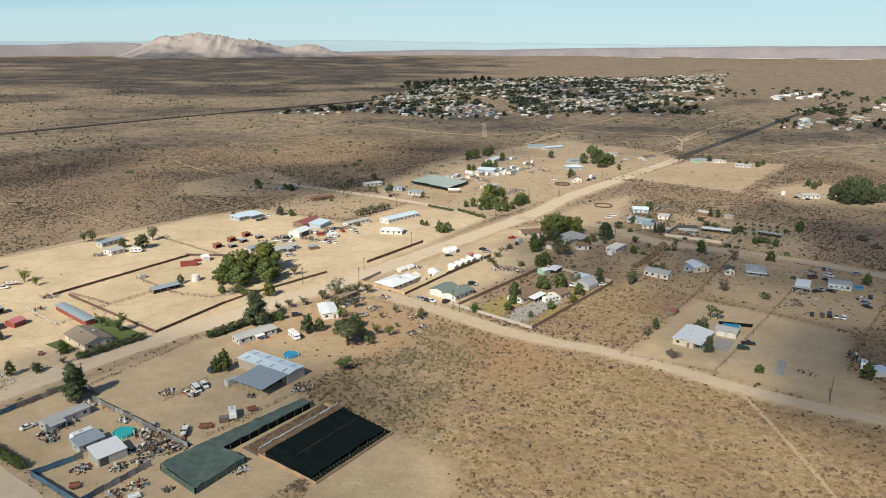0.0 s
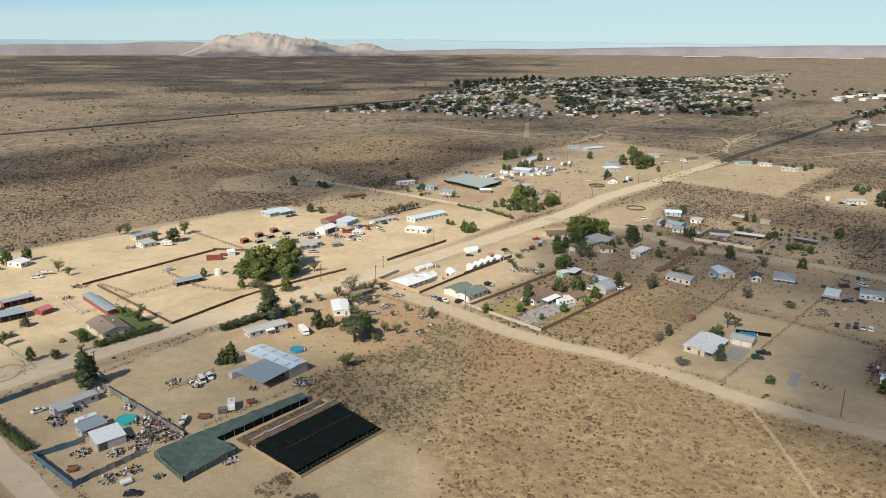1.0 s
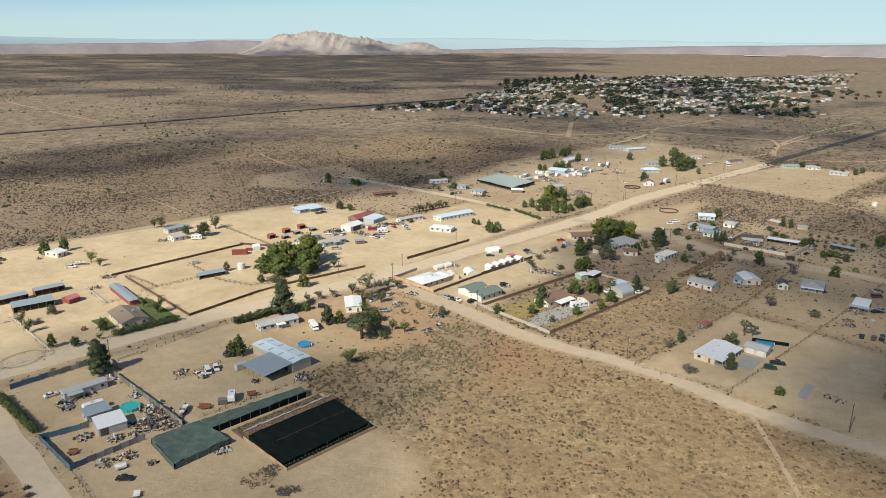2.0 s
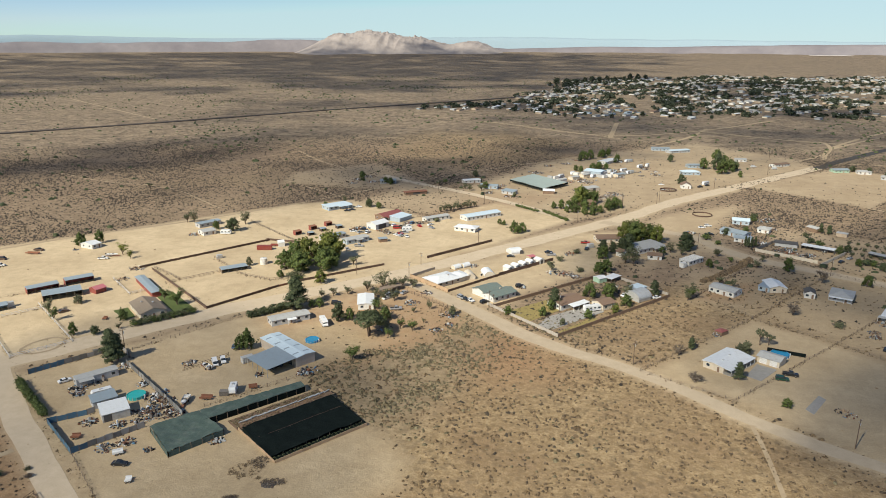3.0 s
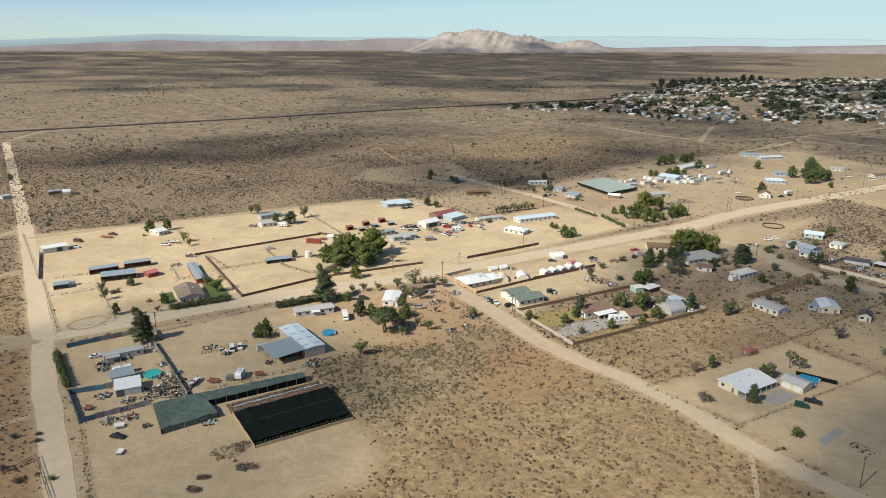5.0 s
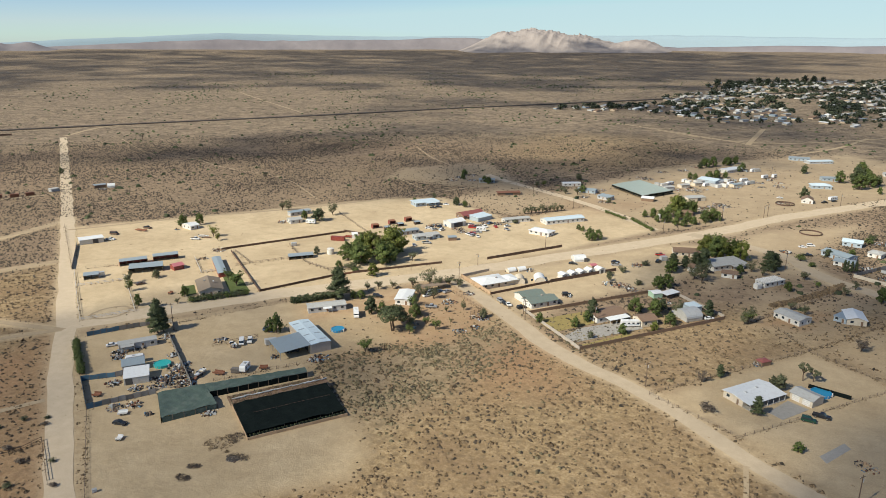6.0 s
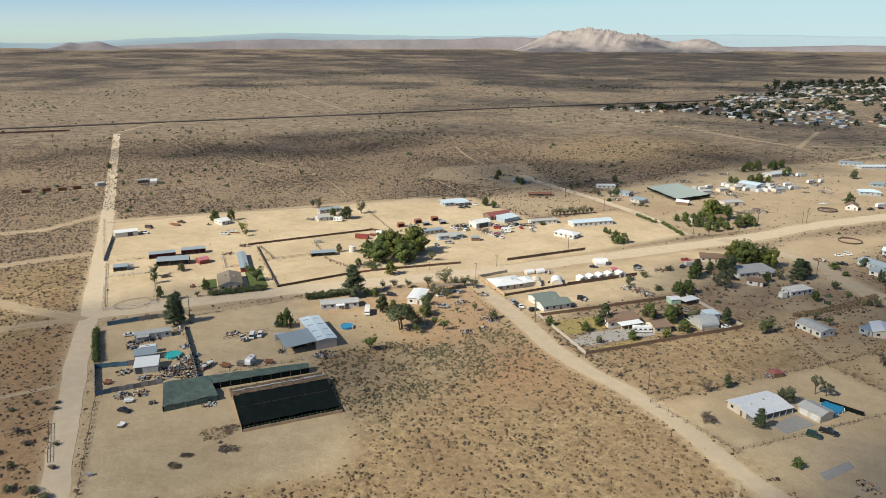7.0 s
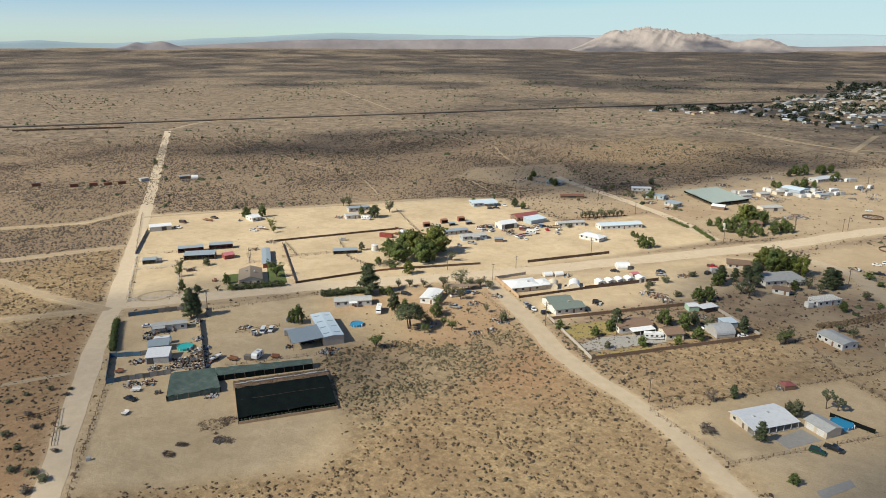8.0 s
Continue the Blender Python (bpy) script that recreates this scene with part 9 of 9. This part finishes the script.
tree(110.9, 278.9, 6, "broad", "olive", 1.1, 1)
tree(108.7, 278.7, 5, "broad", "olive", 1.0, 2)
tree(118.2, 290.6, 6.2, "joshua", "olive", 0.9, 0)
tree(121.6, 291.2, 4.6, "joshua", "olive", 1.3, 1)
tree(89.6, 252.1, 3.0, "bush", "grey", 1.5, 0)
tree(90.9, 280.0, 5, "pine", "dark", 1.1, 1)
tree(85.3, 272.6, 4.5, "sparse", "grey", 1.1, 2)
tree(117.5, 238.5, 3.4, "broad", "green", 1.5, 1)
house(104.5, 298.8, 47, 4.5, 3.5, 1.8, "hip", BROWN_WALL, RED_ROOF, "small playhouse with a red roof", 0.4, 0.1, False, name="playhouse", category="playhouse")
junk_pile(102.8, 297.2, 1.5, 8, 400, "pale clutter beside the playhouse", 0.8, (PLASTIC, SCRAP))
junk_pile(135.7, 238.8, 2.5, 6, 401, "flattened brown brush on sand", 0.25, (WOOD, TAN_WOOD))

# outlying
pale_net((-26.9, 600.3), (-11.1, 630.3), (22.2, 599.4), (4.6, 568.5))
box_trailer(-469.2, 315.1, 60, 6, 2.6, 2.4, RUST, "dark rusty box wagon on the open plain", "wagon_body", "wagon")
box_trailer(-441.9, 332.2, 60, 6, 2.6, 2.4, RUST, "dark rusty box wagon on the open plain", "wagon_body", "wagon")
box_trailer(-433.6, 343.9, 60, 6, 2.6, 2.4, RUST, "dark rusty box wagon on the open plain", "wagon_body", "wagon")
box_trailer(-426.0, 352.3, 60, 6, 2.6, 2.4, RUST, "dark rusty box wagon on the open plain", "wagon_body", "wagon")
box_trailer(-421.2, 361.6, 60, 6, 2.6, 2.4, RUST, "dark rusty box wagon on the open plain", "wagon_body", "wagon")
house(-418.9, 380.3, 81, 6.9, 5.0, 2.6, "flat", GREY_WALL, PALE_ROOF, "small grey hut by the west road", 0.1, 0.3, False, name="shed", category="shed")
house(-400.2, 407.2, 68, 9.5, 6.0, 2.6, "gable", BROWN_WALL, STEEL_ROOF, "lone hut on the plain", 0.2, 0.3, False, name="shed", category="shed")
house(-392.9, 412.6, 50, 6, 6, 3.2, "arch", WHITE_WALL, WHITE_ROOF, "white round-roofed hut on the plain", 0.2, 0.2, False, name="shed", category="shed")
junk_pile(-392.3, 403.6, 3, 8, 410)
junk_pile(-482.9, 319.4, 3, 8, 411)
tree(-480.6, 431.7, 6, "broad", "dark", 1.0, 0)
tree(-371.3, 271.8, 4.5, "joshua", "olive", 1.0, 0)
tree(-303.7, 497.2, 6, "joshua", "olive", 1.0, 1)
tree(-592.9, 620.2, 7, "joshua", "olive", 1.0, 2)
tree(-713.3, 518.0, 5, "joshua", "olive", 1.0, 3)
tree(-385.7, 273.7, 4, "joshua", "olive", 1.0, 4)
tree(-507.7, 382.2, 5, "joshua", "olive", 1.0, 5)
tree(-340.4, 351.7, 3.5, "joshua", "olive", 1.0, 6)
tree(-234.1, 196.2, 3, "joshua", "olive", 1.0, 7)
fence(*(-846.0, 466.4), *(-763.3, 570.9), 2.2, "tie", DARK_WOOD, DARK_WOOD, 6.0, "long dark loading platform beside the railway", "platform", "platform")
fence(-94.5, 128.2, -91.1, 133.7, 1.4, "rail", WOOD, DARK_WOOD, 3.0, "broken old pen fence in the scrub")
fence(-91.1, 133.7, -90.6, 139.9, 1.4, "rail", WOOD, DARK_WOOD, 3.0, "broken old pen fence in the scrub")
fence(-90.6, 139.9, -70.3, 127.3, 1.4, "rail", WOOD, DARK_WOOD, 3.0, "broken old pen fence in the scrub")

# poles
utility_pole(68.0, 260.1, 9.5, 52)
utility_pole(131.9, 216.4, 10, 52)
utility_pole(170.6, 392.5, 9.5, 52)
utility_pole(-41.7, 360.3, 7, 52)
utility_pole(-69.9, 336.3, 9, 52)
utility_pole(-126.0, 225.5, 9.5, 52)
utility_pole(36.7, 308.3, 9, 52)
utility_pole(-99.9, 334.7, 9, 52)
utility_pole(-41.7, 336.5, 9, 52)
utility_pole(7.9, 299.4, 9, 52)
utility_pole(5.1, 305.2, 8.5, 52)
utility_pole(66.2, 527.3, 9, 52)
utility_pole(93.4, 553.7, 9, 52)
utility_pole(36.5, 474.2, 9, 52)
utility_pole(140.1, 614.0, 9.5, 52)
utility_pole(157.7, 687.7, 9, 52)
utility_pole(196.2, 695.2, 9.5, 52)
utility_pole(-18.4, 405.3, 9.5, 52)
utility_pole(108.3, 428.2, 10, 52)
utility_pole(215.3, 789.8, 9, 52)
utility_pole(88.5, 716.7, 9, 52)
utility_pole(-34.0, 514.5, 9, 52)
utility_pole(-78.9, 554.4, 9, 52)
utility_pole(91.3, 546.8, 9, 52)
utility_pole(66.0, 531.9, 9, 52)


# ---- the far town ----
railway([(-1300, -60), (-901, 476), (-707, 754), (-576, 926), (-418, 1165), (-323, 1285), (-115, 1560), (380, 2250), (1090, 3050), (1700, 3700)])


def town_house_meshes(i):
    kind = ("gable", "gable_end", "hip", "flat")[i % 4]
    L, W, h = 10 + 2 * (i % 3), 6.5 + (i % 2) * 1.5, 2.4
    wall = (WHITE_WALL, CREAM_WALL, GREY_WALL, TAN_WALL, BLUE_WALL)[i % 5]
    cover = (PALE_ROOF, WHITE_ROOF, TAN_ROOF, GREY_ROOF, STEEL_ROOF, WHITE_ROOF, BROWN_ROOF)[i % 7]
    panes = Solid()
    for k in range(4):
        panes.box(-L / 2 + (k + 0.5) * L / 4, -W / 2 - 0.02, 1.0, 1.4, 0.06, 1.1)
    return wall_solid(kind, L, W, h, 0.25, 0.5).mesh("wall", wall), roof_solid(kind, L, W, h, 0.25, 0.5).mesh("roof", cover), panes.mesh("windows", GLASS)


# leaf colours darkened for the far town: shade is put into them
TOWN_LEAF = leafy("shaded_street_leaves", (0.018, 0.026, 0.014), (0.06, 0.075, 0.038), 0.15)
TOWN = [town_house_meshes(i) for i in range(14)]
rng = random.Random(21)
town_outline = [(-330, 1195), (-190, 1310), (-81, 1826), (-93, 2130), (350, 2600), (671, 2500), (1119, 2850), (760, 2050), (632, 1696), (520, 1384), (443, 1222), (301, 1200), (15, 1125), (-140, 1235)]
east_outline = [(504, 1049), (640, 984), (1000, 1200), (902, 1466), (665, 1329)]
ux, uy = math.cos(radians(52)), math.sin(radians(52))
houses, greens = [], []
for outline, spacing in ((town_outline, 20.0), (east_outline, 21.0)):
    for i in range(-90, 180):
        for j in range(-120, 120):
            x = 100 + ux * i * spacing - uy * j * spacing * 0.9 + rng.uniform(-7, 7)
            y = 1200 + uy * i * spacing + ux * j * spacing * 0.9 + rng.uniform(-4, 4)
            if edges(outline, np.array([x]), np.array([y]))[0] + 45 * noise.noise((x * 0.012, y * 0.012, 2.0)) < 0:
                continue
            open_land = noise.noise((x * 0.006, y * 0.006, 1.0)) + 0.5 * noise.noise((x * 0.02, y * 0.02, 3.0))
            wooded = noise.noise((x * 0.008, y * 0.008, 6.0)) + 0.6 * noise.noise((x * 0.03, y * 0.03, 8.0))
            if j % 3 and open_land > -0.28 and rng.random() < 0.66:
                houses.append((x, y))
            if rng.random() < 0.26 + 0.75 * wooded:
                greens += [(x + rng.uniform(-13, 13), y + rng.uniform(-13, 13)) for _ in range(rng.choice((1, 1, 2, 3)))]
greens += [(rng.uniform(640, 1010), rng.uniform(1420, 1960)) for _ in range(60)]
houses.sort(key=lambda p: math.hypot(*p))
for i, (x, y) in enumerate(houses[:120]):
    w, r, g_ = TOWN[rng.randrange(14)]
    e = thing("town_house", pose(x, y, 0, 0, 0, rng.choice((52, 52, 142, 232))), "small pale single-storey house in the far town", "house", "houses of the far town")
    part("wall", w, None, e)
    part("roof", r, None, e)


def joined(name, placed, material, label, category):
    """Far meshes (mesh, matrix) joined into one."""
    s = Solid()
    for m, at in placed:
        s.add([at @ v.co for v in m.vertices], [tuple(p.vertices) for p in m.polygons])
    return tagged(new(name, s.mesh(name, material)), label, category, kind="stuff")


for k, mats in enumerate(((WHITE_WALL, PALE_ROOF), (GREY_WALL, PALE_ROOF), (TAN_WALL, GREY_ROOF))):
    rest = houses[120 + k::3]
    ms = [(TOWN[rng.randrange(14)], pose(x, y, rise(x, y), 0, 0, rng.choice((52, 142)))) for x, y in rest]
    joined("town_walls", [(m[0], at) for m, at in ms], mats[0], "walls of many far houses", "houses")
    joined("town_roofs", [(m[1], at) for m, at in ms], mats[1], "roofs of many far houses", "houses")
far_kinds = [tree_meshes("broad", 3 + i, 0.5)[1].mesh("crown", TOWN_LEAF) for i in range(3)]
greens.sort(key=lambda p: math.hypot(*p))
far_trunk = Solid().rod((0, 0, -0.2), (0, 0, 3.5), 0.3, 0.15, 6).mesh("trunk", BARK)


def far_tree(x, y, s):
    e = thing("tree", pose(x, y, 0, 0, 0, rng.uniform(0, 360)) @ Matrix.Diagonal((s * 1.15, s * 1.15, s, 1)), "dark green street tree in the far town", "tree", "trees of the far town")
    part("trunk", far_trunk, None, e)
    part("crown", rng.choice(far_kinds), None, e)


for x, y in greens[:30]:
    far_tree(x, y, rng.uniform(0.5, 1.0))
clumps = Solid()
for x, y in greens[30:]:
    s = rng.uniform(3.2, 8.0)
    for _ in range(7):
        leaves_at(clumps, (x + rng.gauss(0, s * 0.35), y + rng.gauss(0, s * 0.35), s * rng.uniform(0.3, 0.9)), s * 0.55, 7, rng, 0.6, s * 0.3)
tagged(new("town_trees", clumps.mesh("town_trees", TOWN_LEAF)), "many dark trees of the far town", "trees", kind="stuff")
for k in range(12):      # windbreak behind the town
    far_tree(-95 + k * 22 + rng.uniform(-4, 4), 2000 + k * 32 + rng.uniform(-25, 25), rng.uniform(1.6, 2.4))
for i, (x, y, L, W) in enumerate(((760, 1640, 48, 16), (815, 1700, 40, 18), (870, 1760, 44, 16), (800, 1610, 36, 14), (900, 1730, 34, 20), (735, 1580, 30, 14), (850, 1660, 30, 14))):
    house(x, y, 50, L, W, 4.5, "flat", WHITE_WALL, WHITE_ROOF, "long white flat-roofed school building far off", 0.05, 0.4, False, name="school_building", category="building")


# ---- weeds along the fences and road verges ----
rng = np.random.default_rng(9)
wx, wy = [], []
for x0, y0, x1, y1 in VERGES:
    n = int(math.hypot(x1 - x0, y1 - y0) * 3.0)
    u = rng.random(n)
    wx.append(x0 + (x1 - x0) * u + rng.normal(0, 0.55, n))
    wy.append(y0 + (y1 - y0) * u + rng.normal(0, 0.55, n))
for name, line, width, *_ in ROADS:
    for (x0, y0), (x1, y1) in zip(line, line[1:]):
        length = math.hypot(x1 - x0, y1 - y0)
        n = int(length * (0.9 if width > 6 else 0.35))
        if math.hypot(x0, y0) > 900 or n == 0:
            continue
        u, side = rng.random(n), rng.choice((-1.0, 1.0), n)
        off = side * (width * 0.56 + np.abs(rng.normal(0.3, 0.7, n)))
        wx.append(x0 + (x1 - x0) * u - (y1 - y0) / length * off)
        wy.append(y0 + (y1 - y0) * u + (x1 - x0) / length * off)
tufts("verge_weeds", np.concatenate(wx), np.concatenate(wy), 0.26, GOLD_SCRUB, "brown weeds along fences and road edges", rng, 7, 0.4, 0.6)
patch("lawn", [(930, 1560), (1120, 1790), (1210, 1730), (1010, 1500)], GREEN_LAWN, "green playing field near the school")


# ---- broken cloud above the plain ----
def dimming_veil_material(name="cloud_vapour", thin=0.15, thick=0.55):
    m, n, l, b = nodes_of(name)
    d = n.new("ShaderNodeBsdfTranslucent")
    d.inputs["Color"].default_value = (0.7, 0.66, 0.58, 1)
    t = n.new("ShaderNodeBsdfTransparent")
    mx = n.new("ShaderNodeMixShader")
    f = add_noise(n, l, 0.012, 5, 0.6, world_place(n))
    l.new(ramp(n, l, f, (0.35, (thin, thin, thin)), (0.65, (thick, thick, thick))), mx.inputs[0])
    l.new(t.outputs[0], mx.inputs[1])
    l.new(d.outputs[0], mx.inputs[2])
    l.new(mx.outputs[0], n["Material Output"].inputs["Surface"])
    return m


VEIL = dimming_veil_material("thin_cloud_vapour", 0.13, 0.38)


def veil(x, y, long, wide, turn, seed, base=800.0, material=VEIL):
    """An unseen sheet of cloud, thick in the middle and frayed, added so that its shadow falls on x, y."""
    k = base / math.tan(radians(SUN_ELEVATION))
    cx, cy = x - k * math.cos(radians(SUN_TOWARDS)), y - k * math.sin(radians(SUN_TOWARDS))
    s, rings, seg = Solid(), 10, 36
    ca, sa = math.cos(radians(turn)), math.sin(radians(turn))
    for side in (1, -1):
        for a in range(rings + 1):
            for b in range(seg):
                u, ph = a / rings, math.tau * b / seg
                w = 1 + 0.35 * noise.noise((math.cos(ph) * 1.6, math.sin(ph) * 1.6, seed)) + 0.12 * noise.noise((math.cos(ph) * 5, math.sin(ph) * 5, seed))
                lx, ly = u * w * long * math.cos(ph), u * w * wide * math.sin(ph)
                lz = side * 9 * math.sqrt(max(0.0, 1 - u * u)) * (1 + 0.5 * noise.noise((lx * 0.02, ly * 0.02, seed)))
                s.v.append((cx + lx * ca - ly * sa, cy + lx * sa + ly * ca, base + lz))
        o = 0 if side == 1 else (rings + 1) * seg
        s.f += [(o + a * seg + b, o + a * seg + (b + 1) % seg, o + (a + 1) * seg + (b + 1) % seg, o + (a + 1) * seg + b) for a in range(rings) for b in range(seg)]
    return tagged(new("cloud", s.mesh("cloud", material, True)), "unseen cloud veil added to dim the village yards", "cloud", kind="structure")


DENSE_VEIL = dimming_veil_material("dense_cloud_vapour", 0.2, 0.46)
# added out of view only to darken these yards
veil(-95, 180, 85, 95, 52, 31)
veil(195, 345, 130, 72, 50, 32)
veil(245, 440, 120, 75, 50, 34)
veil(160, 235, 62, 38, 50, 38, material=DENSE_VEIL)
veil(100, 400, 75, 50, 50, 35)


def deck_material():
    """Broken cloud: the sheet's own thickness, torn by noise at three sizes."""
    m, n, l, b = nodes_of("broken_cloud_vapour")
    d = n.new("ShaderNodeBsdfTranslucent")
    d.inputs["Color"].default_value = (0.2, 0.235, 0.32, 1)
    a = n.new("ShaderNodeAttribute")
    a.attribute_name = "thickness"
    p = world_place(n)
    cover = sums(n, l, "ADD", add_noise(n, l, 0.0036, 7, 0.6, p), sums(n, l, "MULTIPLY", a.outputs["Fac"], 0.5))
    broad = ramp(n, l, cover, (0.56, (0.0, 0.0, 0.0)), (0.74, (1, 1, 1)))
    torn = ramp(n, l, add_noise(n, l, 0.013, 5, 0.65, p), (0.3, (0.4, 0.4, 0.4)), (0.62, (0.85, 0.85, 0.85)))
    t = n.new("ShaderNodeBsdfTransparent")
    mx = n.new("ShaderNodeMixShader")
    l.new(sums(n, l, "MULTIPLY", sums(n, l, "MULTIPLY", a.outputs["Fac"], 7.0, True), blend(n, l, 1.0, broad, torn, "MULTIPLY"), True), mx.inputs[0])
    l.new(t.outputs[0], mx.inputs[1])
    l.new(d.outputs[0], mx.inputs[2])
    l.new(mx.outputs[0], n["Material Output"].inputs["Surface"])
    return m


def smooth(a, b, v):
    u = np.clip((v - a) / (b - a), 0, 1)
    return u * u * (3 - 2 * u)


def blob(x, y, cx, cy, long, wide, turn, inner=0.45):
    """Falls from 1 at a centre to 0 at the rim of an ellipse."""
    ca, sa = math.cos(radians(turn)), math.sin(radians(turn))
    u, v = (x - cx) * ca + (y - cy) * sa, -(x - cx) * sa + (y - cy) * ca
    return smooth(1.25, inner, np.hypot(u / long, v / wide))


def cloud_deck(base=800.0, cells=110):
    """One wide sheet of broken cloud beyond the village, thickest over the far plain."""
    k = base / math.tan(radians(SUN_ELEVATION))
    x, y = np.meshgrid(np.linspace(-5400, 2200, cells), np.linspace(150, 5600, cells))
    r, way = np.hypot(x, y), np.degrees(np.arctan2(x, y))
    far_ = (smooth(850, 1200, r) * 0.17 * smooth(-40, -22, way) + smooth(1450, 1900, r) * 0.26 + smooth(1900, 2500, r) * 0.12) * smooth(12, -8, way) * smooth(4700, 4250, r)
    near_ = np.maximum(blob(x, y, -335, 575, 370, 200, 42, 0.85) * 0.34, blob(x, y, -90, 900, 420, 210, 35, 0.85) * 0.34)
    gap = 1 - blob(x, y, -165, 778, 140, 85, 37, 0.75)
    east_ = np.maximum(blob(x, y, 450, 1020, 420, 190, 30) * 0.36, blob(x, y, 260, 1650, 700, 480, 60) * 0.26)
    thick = np.clip(np.maximum(np.maximum(far_, east_), near_) * gap, 0, 1)
    swell = np.array([[noise.noise((a * 0.003, b * 0.003, 4.0)) for a, b in zip(p, q)] for p, q in zip(x, y)])
    at = np.stack([x - k * math.cos(radians(SUN_TOWARDS)), y - k * math.sin(radians(SUN_TOWARDS)), base + 25 * swell], -1).reshape(-1, 3)
    i = np.arange(cells * cells).reshape(cells, cells)
    m = bpy.data.meshes.new("cloud_deck")
    m.from_pydata(at.tolist(), [], np.stack([i[:-1, :-1], i[:-1, 1:], i[1:, 1:], i[1:, :-1]], -1).reshape(-1, 4).tolist())
    m.materials.append(deck_material())
    m.attributes.new("thickness", "FLOAT", "POINT").data.foreach_set("value", thick.reshape(-1).astype(np.float32))
    return tagged(new("cloud_deck", m), "wide sheet of broken white cloud above the plain", "cloud", kind="structure")


cloud_deck()
